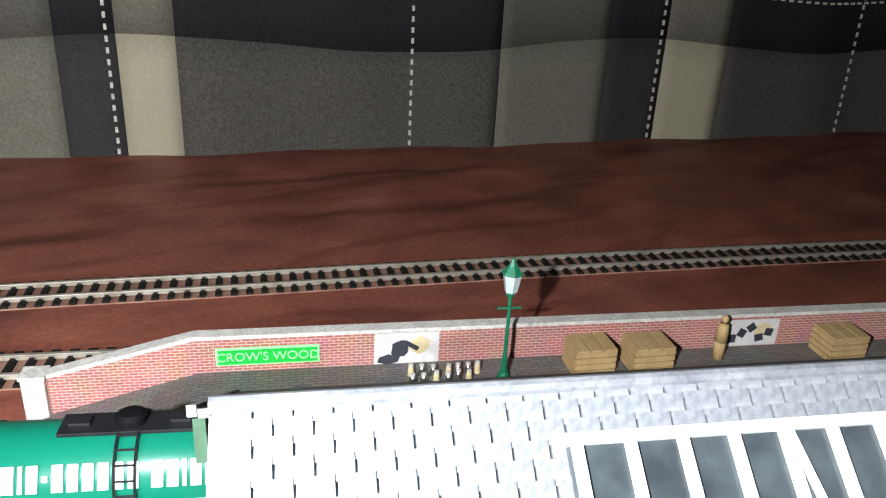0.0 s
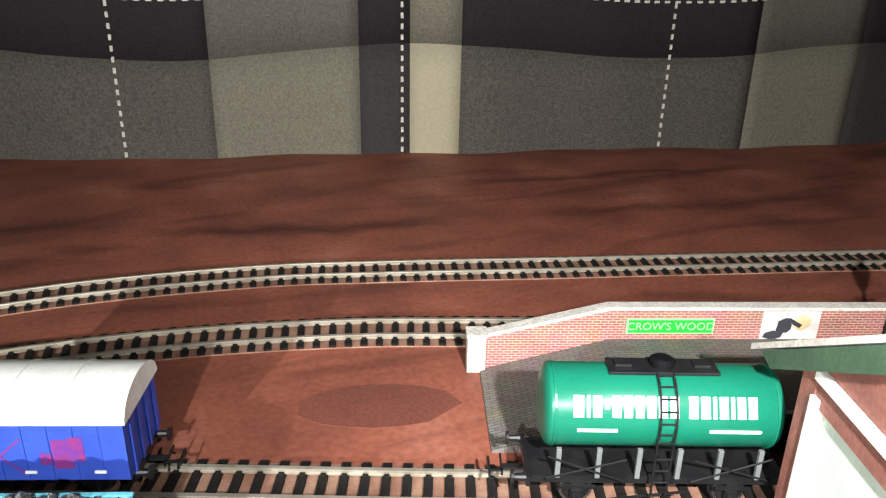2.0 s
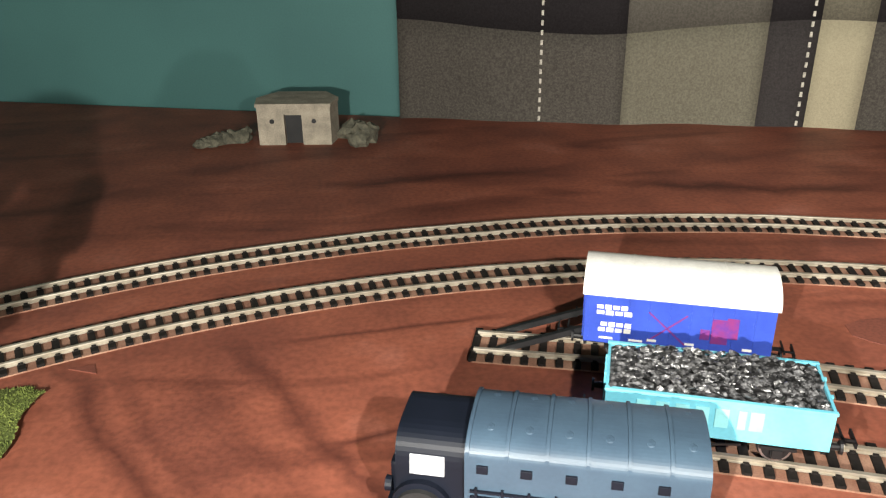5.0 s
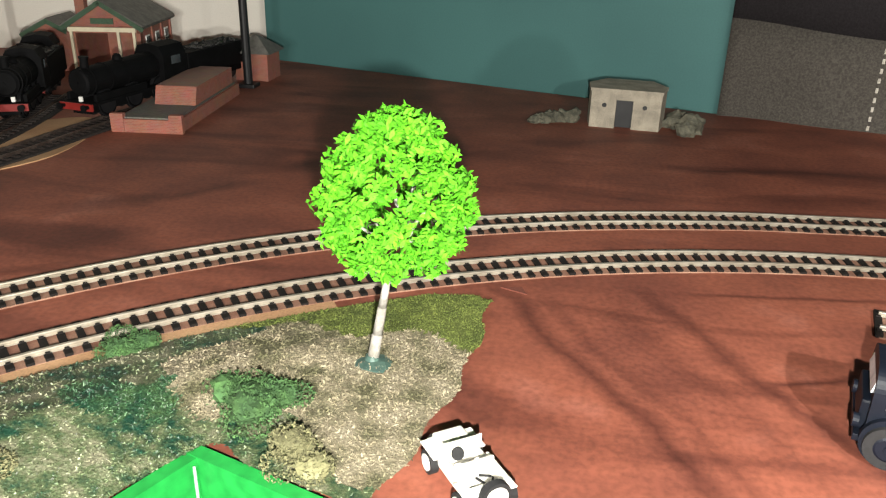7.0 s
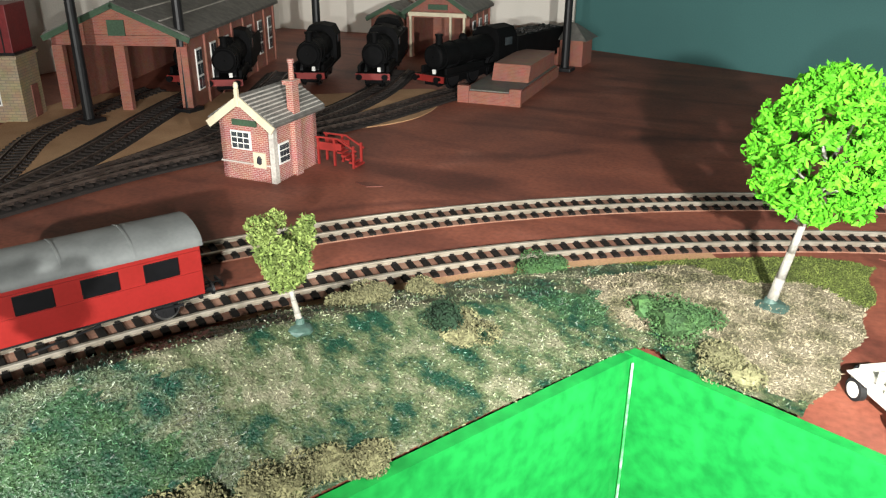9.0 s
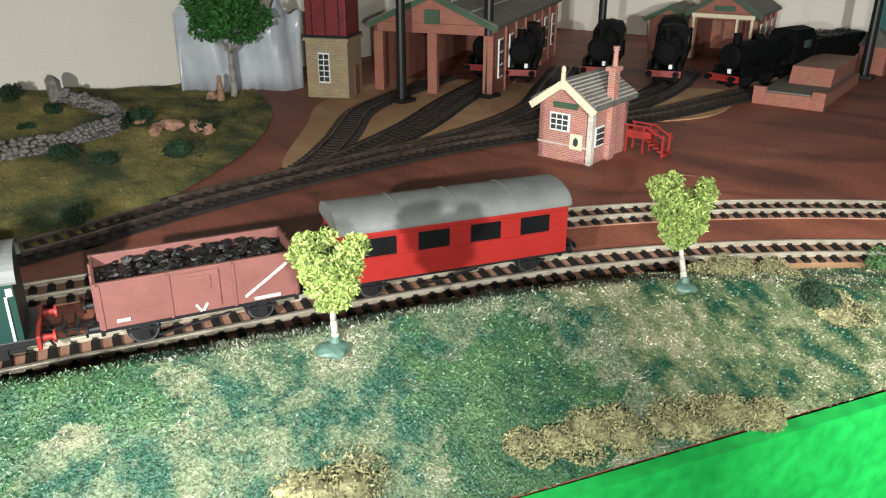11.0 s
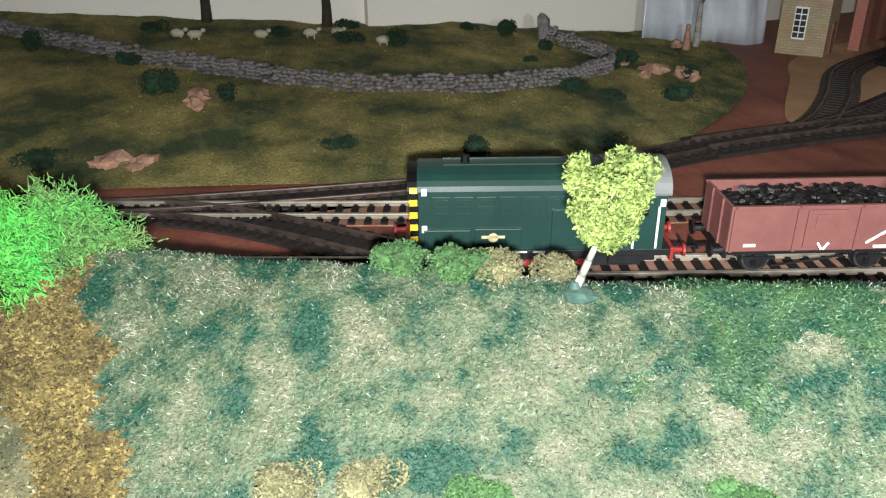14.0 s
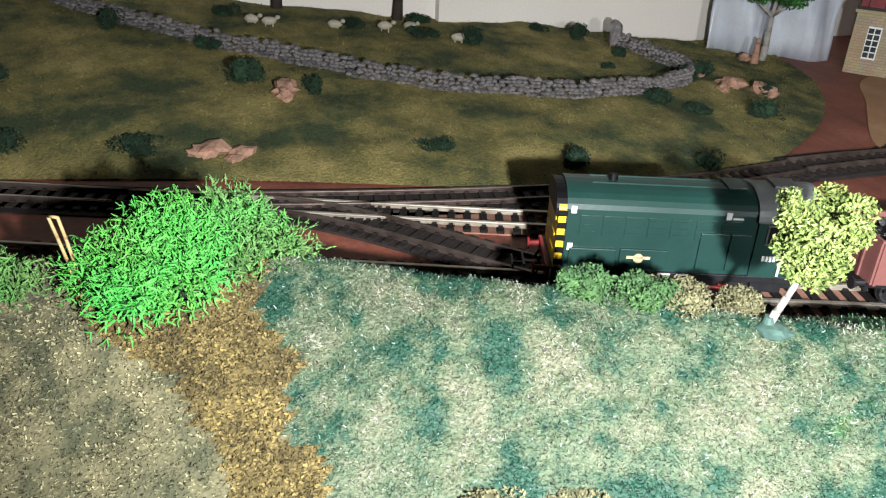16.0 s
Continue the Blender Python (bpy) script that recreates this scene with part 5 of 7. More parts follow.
    for k in range(13):
        x, y = 0.150 + (k % 7) * 0.0048 + rng.uniform(-0.001, 0.001), -0.012 - (k // 7) * 0.006 + rng.uniform(-0.001, 0.001)
        c = thing("milk_churn", STA @ pose(x, y, 0.018), "tiny silver milk churn on the platform", "churn", "milk churns")
        bm = B()
        cyl(bm, (0, 0, 0), (0, 0, 0.0036), 0.0014, 0.0012, 10)
        cyl(bm, (0, 0, 0.0036), (0, 0, 0.0046), 0.0012, 0.0007, 10)
        part("body", bm, M_STEEL if k % 3 else M_CREAMINK, c)
        bm = B()
        cyl(bm, (0, 0, 0.0046), (0, 0, 0.0054), 0.0011, 0.0010, 10)
        part("lid", bm, M_COPING, c)
    # figures
    for x, y, coat in ((0.291, -0.010, M_CRATE),):
        bm = B()
        cyl(bm, (0, 0, 0), (0, 0, 0.009), 0.0024, 0.0026, 10)
        cyl(bm, (0, 0, 0.009), (0, 0, 0.0175), 0.0030, 0.0022, 10)
        ball(bm, (0, 0, 0.0200), (0.0017, 0.0017, 0.0021), 2)
        tagged(part("figurine", bm, coat, m=STA @ pose(x, y, 0.018), smooth=True), "small painted model figure standing on the platform", "figurine")


M_LANTERN = surface("lantern_glass", (0.5, 0.56, 0.53), (0.4, 0.46, 0.44), rough=0.15, scale=200, bump=0.02)


def station_building():
    """x along the ridge, away from the gabled end; ridge at y = 0."""
    root = thing("station_building", pose(0.518, 0.253, 0, 0, 0, -19.5), "half-timbered station building with a pale slate roof", "building")
    L, ridge, eave, half = 0.56, 0.1170, 0.0735, 0.056
    far, low = 0.080, 0.0680
    bm = B()
    prism(bm, [(-half + 0.009, 0), (0.056, 0), (0.056, 0.076), (0.0, ridge - 0.008), (-half + 0.009, eave - 0.006)], 0.006, L - 0.01)
    gable = part("wall", bm, M_TIMBERPINK, root, "brown half-timbered gable wall")
    bm = B()
    prism(bm, [(0.0, ridge), (far, low), (far, low - 0.0018), (0.0, ridge - 0.0020)], -0.002, L)
    part("roof_slope", bm, M_SLATE, root, "pale slated roof slope")
    part("verge", prism(B(), [(0.0, ridge + 0.0008), (far, low + 0.0008), (far, low - 0.0016), (0.0, ridge - 0.0016)], -0.0038, -0.0022), M_COPING, root, "pale verge strip")
    part("barge_board", prism(B(), [(0.0, ridge - 0.0020), (0.074, low + 0.0012), (0.066, low - 0.0010), (0.0, ridge - 0.0115)], -0.0030, -0.0008), M_BARGEGREEN, root, "dull green barge board")
    # near side in black: the overhang's shadow put into the colour
    part("barge_board", prism(B(), [(0.0, ridge - 0.0024), (-half, eave - 0.0024), (-half, eave - 0.0070), (0.0, ridge - 0.0072)], 0.0016, 0.0036), M_BLACK, root, "near barge board, black for the shade under the verge")
    part("infill", prism(B(), [(0.046, 0.0), (0.046, 0.074), (-0.040, 0.074), (-0.040, 0.0)], 0.0050, 0.0062), M_INFILL, gable, "pale green-white rendered panel")
    part("timber", prism(B(), [(0.056, 0.0), (0.056, 0.0745), (0.0475, 0.0800), (0.0475, 0.0)], 0.0026, 0.0060), M_TIMBERPINK, gable)
    part("timber", prism(B(), [(0.0475, 0.0790), (0.046, 0.0820), (0.0, ridge - 0.010), (-0.044, 0.0790)], 0.0034, 0.0060), M_TIMBERPINK, gable)
    part("timber", prism(B(), [(0.0470, 0.0660), (0.0470, 0.0740), (-0.042, 0.0740), (-0.042, 0.0660)], 0.0030, 0.0060), M_TIMBERPINK, gable)
    part("batten", prism(B(), [(0.0478, 0.0), (0.0478, 0.0690), (0.0440, 0.0690), (0.0440, 0.0)], 0.0016, 0.0050), M_WHITE, gable, "white painted batten")
    part("batten", prism(B(), [(0.0475, 0.0750), (0.0475, 0.0785), (-0.042, 0.0785), (-0.042, 0.0750)], 0.0016, 0.0060), M_WHITE, gable, "white painted batten")
    for y in (0.0030, -0.0052):
        part("batten", prism(B(), [(y, 0.0790), (y + 0.0025, 0.0790), (y + 0.0025, 0.0965), (y, 0.0965)], 0.0020, 0.0050), M_WHITE, gable, "white painted batten")
    slope = math.hypot(half, ridge - eave)
    ang = math.degrees(math.atan2(ridge - eave, half))
    tb = B()
    box(tb, (0, 0, 0), (0.0064, 0.0046, 0.0012), (9, 0, 0))
    tile = bpy.data.meshes.new("slate")
    tb.to_mesh(tile)
    tb.free()
    tile.materials.append(M_SLATE)
    rng = random.Random(2)
    for s in (-1,):
        bm = B()
        box(bm, (L / 2, s * half / 2, (ridge + eave) / 2 - 0.0012), (L, slope, 0.0018), (-s * ang, 0, 0))
        rs = part("roof_slope", bm, M_SLATE, root, "pale slated roof slope")
        rest = B()
        courses = 20
        for c in range(courses):
            t = (c + 0.5) / courses
            y, z = s * half * t, ridge + (eave - ridge) * t + 0.0006
            for k in range(80):
                x = 0.004 + (k + 0.5 * (c % 2)) * 0.0069
                if x > L - 0.004:
                    continue
                if s < 0 and c < 8 and k < 36:
                    ob = new("slate", tile)
                    ob.parent = rs
                    ob.matrix_basis = pose(x, y, z + rng.uniform(0, 0.0003), ang + rng.uniform(-2, 2), 0, rng.uniform(-1.5, 1.5))
                else:
                    box(rest, (x, y, z), (0.0064, 0.0046, 0.0012), (ang + 9, 0, 0))
        part("slating", rest, M_SLATE, rs)["kind"] = "stuff"
    bm = B()
    cyl(bm, (0.0, 0, ridge + 0.0004), (L, 0, ridge + 0.0004), 0.0018, n=10)
    part("ridge_tile", bm, M_SLATE, root)
    lie = pose(0, -half * 0.52, ridge + (eave - ridge) * 0.52 + 0.0022, ang)
    aw = part("skylight", box(B(), (0.302, 0, 0), (0.480, 0.050, 0.0012)), M_DARKPANE, root, "long dark glazed skylight band", lie)
    for k in range(48):
        part("glazing_bar", box(B(), (0.0635 + k * 0.0101, 0, 0.0006), (0.0020, 0.050, 0.0024)), M_WHITE, aw, "white glazing bar")
        if k % 5 == 4:
            part("glazing_bar", box(B(), (0.0690 + k * 0.0101, 0, 0.0006), (0.0013, 0.050, 0.0020), (0, 0, 10)), M_WHITE, aw, "white glazing bar")
    for y in (-0.0250, 0.0250):
        part("skylight_rail", box(B(), (0.302, y, 0.0005), (0.484, 0.0022, 0.0028), bevel=0.0003), M_WHITE, aw)


M_INFILL = surface("pale_render", (0.52, 0.60, 0.52), (0.44, 0.52, 0.45), rough=0.8, scale=60, bump=0.1)
M_DARKPANE = surface("dark_pane", (0.06, 0.07, 0.075), (0.03, 0.035, 0.04), rough=0.2, scale=90, bump=0.02)


# ---- gabled brick buildings of the yard ----
def gabled(name, m, w, d, eave, ridge, brick, roof, label, doors=0, windows=0, barge=M_BARGEGREEN, category="building"):
    """Front at y = 0, facing -y; w across x, d back along y."""
    root = thing(name, m, label, category)
    t = 0.004
    for s in (-1, 1):
        bm = B()
        box(bm, (s * (w / 2 - t / 2), d / 2, eave / 2), (t, d, eave))
        side = part("wall", bm, brick, root)
        for k in range(windows):
            y = d * (k + 0.6) / (windows + 0.2)
            bm = B()
            box(bm, (s * (w / 2 + 0.0004), y, eave * 0.52), (0.0016, d / windows * 0.36, eave * 0.56), bevel=0.0003)
            win = part("window", bm, M_WHITE, side, "pale window")
            bm = B()
            for j in range(3):
                for i in (-1, 1):
                    box(bm, (s * (w / 2 + 0.0010), y + i * d / windows * 0.085, eave * (0.34 + j * 0.18)), (0.0010, d / windows * 0.14, eave * 0.15))
            part("pane", bm, M_DARKPANE, win)
            bm = B()
            box(bm, (s * (w / 2 + 0.0006), y + d / windows * 0.45, eave / 2), (0.0026, 0.0040, eave), bevel=0.0003)
            part("pier", bm, brick, side)
    bm = B()
    box(bm, (0, d - t / 2, eave / 2), (w, t, eave))
    part("wall", bm, brick, root)
    front = B()
    if doors:
        bay = (w - 0.010 * (doors + 1)) / doors
        for k in range(doors + 1):
            part("front_pier", box(B(), (-w / 2 + 0.005 + k * (bay + 0.010), t / 2, eave * 0.435), (0.010, t + 0.003, eave * 0.87)), brick, root)
        box(front, (0, t / 2, eave * 0.94), (w, t, eave * 0.14))
    else:
        box(front, (0, t / 2, eave / 2), (w, t, eave))
    prism_pts = [(-w / 2, eave), (w / 2, eave), (0, ridge)]
    for y0 in (0.0, d - t):
        gb = B()
        a = [gb.verts.new((x, y0, z)) for x, z in prism_pts]
        b = [gb.verts.new((x, y0 + t, z)) for x, z in prism_pts]
        gb.faces.new(a)
        gb.faces.new(list(reversed(b)))
        for i in range(3):
            gb.faces.new((a[i], b[i], b[(i + 1) % 3], a[(i + 1) % 3]))
        bmesh.ops.recalc_face_normals(gb, faces=gb.faces[:])
        part("gable", gb, brick, root)
    part("front_wall", front, brick, root)
    ang = math.degrees(math.atan2(ridge - eave, w / 2))
    ln = math.hypot(w / 2, ridge - eave) + 0.007
    for s in (-1, 1):
        bm = B()
        box(bm, (s * (w / 4 + 0.0022), d / 2, (eave + ridge) / 2 + 0.0005), (ln, d + 0.010, 0.0020), (0, s * ang, 0))
        rf = part("roof", bm, roof, root)
        n = int(ln / 0.0040)
        for k in range(n):
            u = (k + 0.5) / n
            x, z = s * (0.001 + (w / 2 + 0.004) * u), ridge + (eave - ridge) * u + 0.0012
            bm = B()
            box(bm, (x, d / 2, z), (0.0044, d + 0.0105, 0.0008), (0, s * (ang + 4), 0))
            part("slate_course", bm, roof, rf)
        bm = B()
        box(bm, (s * (w / 4 + 0.002), -0.0056, (eave + ridge) / 2 - 0.0016), (ln, 0.0014, 0.0052), (0, s * ang, 0))
        part("barge_board", bm, barge, root)
    return root


def signal_box():
    a, b, c = Vector((-0.403, 0.405, 0)), Vector((-0.357, 0.408, 0)), Vector((-0.351, 0.466, 0))
    w, d = 0.044, 0.056
    mid = (a + b) / 2
    m = pose(mid.x, mid.y, 0, 0, 0, 3)
    root = gabled("signal_box", m, w, d, 0.043, 0.0585, M_BRICK, M_SLATEGREY, "small red brick signal box with a slate roof and cream bargeboards", barge=M_CREAMPAINT)
    ra = math.degrees(math.atan2(0.0155, w / 2))
    for s in (-1, 1):
        for k in range(9):
            u = (k + 0.5) / 9
            part("batten", box(B(), (s * (0.001 + (w / 2 + 0.004) * u), d / 2, 0.0585 - 0.0155 * u * 1.06 + 0.0020), (0.0011, d + 0.0100, 0.0009), (0, s * ra, 0)), M_COPING, root, "pale roof batten")
    bm = B()
    box(bm, (0, -0.0062, 0.0600), (0.0028, 0.0026, 0.012), bevel=0.0005)
    ball(bm, (0, -0.0062, 0.0680), (0.0018, 0.0018, 0.0030), 2)
    part("finial", bm, M_CREAMPAINT, root, "cream finial")
    bm = B()
    box(bm, (-0.004, -0.0006, 0.0290), (0.0165, 0.0016, 0.0135), bevel=0.0003)
    win = part("window", bm, M_WHITE, root, "white framed window")
    bm = B()
    for i in range(3):
        for j in range(3):
            box(bm, (-0.0090 + i * 0.0050, -0.0014, 0.0250 + j * 0.0040), (0.0040, 0.0008, 0.0031))
    part("pane", bm, M_DARKPANE, win)
    bm = B()
    box(bm, (0.0, -0.0008, 0.0415), (0.020, 0.0014, 0.0042))
    part("name_panel", bm, M_BARGEGREEN, root)
    bm = B()
    box(bm, (0.0105, -0.0008, 0.0160), (0.0100, 0.0012, 0.0110))
    part("notice", bm, M_CREAMPAINT, root, "cream notice")
    bm = B()
    ball(bm, (0.0105, -0.0014, 0.0155), (0.0022, 0.0004, 0.0036), 1, 0.5, 2)
    part("notice_print", bm, M_DARKINK, root)
    bm = B()
    box(bm, (0, -0.0004, 0.0125), (w + 0.0012, 0.0012, 0.0010))
    box(bm, (w / 2 - 0.0008, 0.0, 0.0215), (0.0040, 0.0016, 0.043))
    box(bm, (w / 2 + 0.0002, 0.0020, 0.0215), (0.0016, 0.0040, 0.043))
    part("quoin", bm, M_COPING, root, "pale corner stones")
    bm = B()
    box(bm, (w / 2 + 0.0006, 0.0110, 0.0200), (0.0014, 0.0130, 0.0150), bevel=0.0003)
    side = part("window", bm, M_WHITE, root, "white framed window")
    bm = B()
    for i in range(3):
        for j in range(3):
            box(bm, (w / 2 + 0.0014, 0.0072 + i * 0.0038, 0.0158 + j * 0.0044), (0.0008, 0.0030, 0.0035))
    part("pane", bm, M_DARKPANE, side)
    bm = B()
    box(bm, (w / 2 + 0.0012, 0.0260, 0.033), (0.0055, 0.0080, 0.066), bevel=0.0004)
    box(bm, (w / 2 + 0.0008, 0.0260, 0.0670), (0.0085, 0.0110, 0.0030), bevel=0.0004)
    ch = part("chimney", bm, M_BRICK, root, "brick chimney stack")
    bm = B()
    cyl(bm, (w / 2 + 0.0012, 0.0260, 0.0685), (w / 2 + 0.0012, 0.0260, 0.0800), 0.0021, 0.0017, 12)
    cyl(bm, (w / 2 + 0.0012, 0.0260, 0.0800), (w / 2 + 0.0012, 0.0260, 0.0830), 0.0024, 0.0024, 12)
    part("chimney_pot", bm, M_BRICK, ch)
    st = part("landing", box(B(), (w / 2 + 0.0090, d + 0.004, 0.0120), (0.018, 0.012, 0.0014)), M_RED, root, "red wooden landing")
    for k in range(5):
        part("tread", box(B(), (w / 2 + 0.020 + k * 0.0032, d + 0.004, 0.0105 - k * 0.0022), (0.0036, 0.012, 0.0014)), M_RED, st)
    for y in (-0.002, 0.010):
        for x in (0.002, 0.016, 0.032):
            part("post", box(B(), (w / 2 + x, d + y, 0.0105 - (0.004 if x > 0.02 else 0)), (0.0016, 0.0016, 0.021)), M_RED, st)
        part("handrail", box(B(), (w / 2 + 0.010, d + y, 0.0210), (0.020, 0.0012, 0.0012)), M_RED, st)
        part("handrail", box(B(), (w / 2 + 0.027, d + y, 0.0170), (0.017, 0.0012, 0.0012), (0, 28, 0)), M_RED, st)
        part("side_board", box(B(), (w / 2 + 0.012, d + y, 0.0150), (0.020, 0.0009, 0.0050)), M_RED, st)


M_CREAMPAINT = surface("cream_paint", (0.72, 0.64, 0.46), (0.62, 0.55, 0.4), rough=0.5, scale=120, bump=0.04)


def water_tower():
    m = pose(-0.690, 0.452, 0, 0, 0, 28)
    root = thing("water_tower", m, "stone water tower with a dark red tank", "water tower")
    bm = B()
    box(bm, (0, 0, 0.028), (0.044, 0.040, 0.056), bevel=0.0005)
    box(bm, (0, 0, 0.0575), (0.048, 0.044, 0.003), bevel=0.0005)
    base = part("base", bm, M_STONEBRICK, root)
    bm = B()
    box(bm, (0, 0, 0.0805), (0.042, 0.038, 0.042), bevel=0.0005)
    part("tank", bm, M_DARKRED, root)
    bm = B()
    box(bm, (0, 0, 0.0605), (0.046, 0.042, 0.002))
    for x in (-0.014, 0, 0.014):
        box(bm, (x, -0.0192, 0.0805), (0.0010, 0.0010, 0.042))
    part("tank_band", bm, M_BLACK, root)
    bm = B()
    box(bm, (-0.003, -0.0203, 0.030), (0.012, 0.0012, 0.030), bevel=0.0003)
    win = part("window", bm, M_WHITE, base)
    bm = B()
    for i in range(2):
        for j in range(5):
            box(bm, (-0.0058 + i * 0.0056, -0.0211, 0.019 + j * 0.0055), (0.0046, 0.0008, 0.0045))
    part("pane", bm, M_DARKPANE, win)
    bm = B()
    box(bm, (0.0222, 0.004, 0.0150), (0.0012, 0.012, 0.030))
    part("door", bm, M_TIMBERPINK, base)


M_DARKRED = surface("dark_red_iron", (0.20, 0.022, 0.024), (0.15, 0.018, 0.02), rough=0.5, scale=60)


M_SOOT = surface("sooty_black", (0.0035, 0.0035, 0.004), (0.002, 0.002, 0.0022), rough=0.75, scale=120, bump=0.04, spec=0.12)


def steam_engine(m, length, label, tender=True):
    """x forwards, buffer beam at x = 0."""
    root = thing("steam_engine", m @ Matrix.Scale(1.16, 4), label, "locomotive", "engines in the yard")
    bl = length * (0.55 if tender else 0.8)
    bm = B()
    box(bm, (-bl / 2, 0, 0.0135), (bl, 0.030, 0.0022))
    box(bm, (-bl / 2, 0, 0.009), (bl * 0.94, 0.016, 0.008))
    part("frame", bm, M_SOOT, root)
    bm = B()
    cyl(bm, (-0.006, 0, 0.0290), (-bl * 0.72, 0, 0.0290), 0.0105, 0.0118, 24)
    for k in range(4):
        cyl(bm, (-0.012 - k * bl * 0.16, 0, 0.0290), (-0.0130 - k * bl * 0.16, 0, 0.0290), 0.0116, n=24)
    part("boiler", bm, M_SOOT, root, smooth=False)
    bm = B()
    cyl(bm, (-0.0055, 0, 0.0290), (-0.0040, 0, 0.0290), 0.0100, 0.0085, 24)
    cyl(bm, (-0.0040, 0, 0.0290), (-0.0030, 0, 0.0290), 0.0012, n=8)
    part("smokebox_door", bm, M_SOOT, root)
    bm = B()
    cyl(bm, (-0.014, 0, 0.039), (-0.014, 0, 0.0465), 0.0034, 0.0030, 14)
    cyl(bm, (-0.014, 0, 0.0465), (-0.014, 0, 0.0480), 0.0038, n=14)
    part("chimney", bm, M_SOOT, root)
    bm = B()
    ball(bm, (-bl * 0.42, 0, 0.0405), (0.0042, 0.0042, 0.0046), 2)
    part("dome", bm, M_SOOT, root)
    bm = B()
    prism(bm, [(-0.0150, 0.0140), (0.0150, 0.0140), (0.0150, 0.0380), (0.0110, 0.0455), (0, 0.0475), (-0.0110, 0.0455), (-0.0150, 0.0380)], -bl, -bl * 0.74)
    part("cab", bm, M_SOOT, root)
    for s in (-1, 1):
        bm = B()
        box(bm, (-bl * 0.88, s * 0.0152, 0.0330), (bl * 0.10, 0.0006, 0.007))
        part("cab_window", bm, M_DARKPANE, root)
        bm = B()
        box(bm, (-bl * 0.30, s * 0.0130, 0.0175), (bl * 0.5, 0.0030, 0.006), bevel=0.0008)
        part("splasher", bm, M_SOOT, root)
    bm = B()
    box(bm, (0.0005, 0, 0.0115), (0.0016, 0.031, 0.0055))
    part("buffer_beam", bm, M_RED, root, "red buffer beam")
    buffers(root, 0.001, 1, M_SOOT, 0.0120)
    for k in range(3):
        wheelset(root, -bl * (0.2 + 0.27 * k), 0.0105, rim=M_SOOT)
    bm = B()
    box(bm, (0.0012, 0.006, 0.0180), (0.002, 0.003, 0.004), bevel=0.0004)
    part("headlamp", bm, M_WHITE, root, "white lamp")
    if tender:
        x0 = -bl - 0.004
        tl = length - bl - 0.004
        bm = B()
        box(bm, (x0 - tl / 2, 0, 0.0245), (tl, 0.029, 0.0215), bevel=0.0008)
        box(bm, (x0 - tl / 2, 0, 0.010), (tl * 0.95, 0.024, 0.006))
        tn = part("tender", bm, M_SOOT, root)
        bm = B()
        for k in range(60):
            ball(bm, (x0 - tl * random.Random(k).uniform(0.08, 0.92), random.Random(k + 99).uniform(-0.011, 0.011), 0.0355), (0.003, 0.0025, 0.0022), 1, 0.6, k)
        part("coal", bm, M_COAL, tn)["kind"] = "stuff"
        for k in range(3):
            wheelset(root, x0 - tl * (0.2 + 0.3 * k), 0.0062, rim=M_SOOT)
    return root


# ---- the hill and its fields ----
FOOT = [(-0.66, -0.45), (-0.606, -0.26), (-0.575, -0.165), (-0.523, -0.034), (-0.497, 0.05), (-0.502, 0.12), (-0.523, 0.175), (-0.575, 0.262), (-0.640, 0.332), (-0.70, 0.375), (-0.80, 0.42)]
BACK = [(-1.12, -0.55), (-1.06, -0.42), (-1.0, -0.28), (-0.93, -0.10), (-0.88, 0.03), (-0.85, 0.12), (-0.845, 0.19), (-0.84, 0.26), (-0.84, 0.32), (-0.84, 0.38), (-0.84, 0.45)]


def ruled(front, back, nu, nv, height):
    """A sheet between two lines, raised by height(u, v)."""
    f, b = spline(front, 0.002), spline(back, 0.002)
    bm = B()
    grid = []
    for i in range(nu + 1):
        u = i / nu
        p, q = f[min(len(f) - 1, int(u * (len(f) - 1)))], b[min(len(b) - 1, int(u * (len(b) - 1)))]
        row = []
        for j in range(nv + 1):
            v = j / nv
            x, y = p[0] + (q[0] - p[0]) * v, p[1] + (q[1] - p[1]) * v
            row.append(bm.verts.new((x, y, height(u, v, x, y))))
        grid.append(row)
    for r, s in zip(grid, grid[1:]):
        for j in range(nv):
            bm.faces.new((r[j], s[j], s[j + 1], r[j + 1]))
    bmesh.ops.recalc_face_normals(bm, faces=bm.faces[:])
    if bm.faces[0].normal.z < 0:
        bmesh.ops.reverse_faces(bm, faces=bm.faces[:])
    return bm


def hill_height(u, v, x, y):
    top = 0.052 * min(1.0, 1.25 - u) if u > 0.25 else 0.052
    if u > 0.72:
        top *= max(0.12, 1 - (u - 0.72) / 0.24)
    rise = v ** 0.9
    n = noise.noise(Vector((x * 30, y * 30, 0))) * 0.0025 + noise.noise(Vector((x * 140, y * 140, 3))) * 0.0007
    return 0.0008 + top * rise + n * min(1, v * 8)


hill = part("hill", ruled(FOOT, BACK, 150, 70, hill_height), M_HILL, smooth=True)
tagged(hill, "olive and straw-coloured flocked grass hillside", "hill", kind="structure")
HILL = {}
for vv in hill.data.vertices:
    HILL.setdefault((round(vv.co.x / 0.012), round(vv.co.y / 0.012)), vv.co.z)


def hill_z(x, y):
    for r in range(5):
        zs = [HILL[k] for k in ((round(x / 0.012) + i, round(y / 0.012) + j) for i in range(-r, r + 1) for j in range(-r, r + 1)) if k in HILL]
        if zs:
            return sum(zs) / len(zs)
    return 0.0


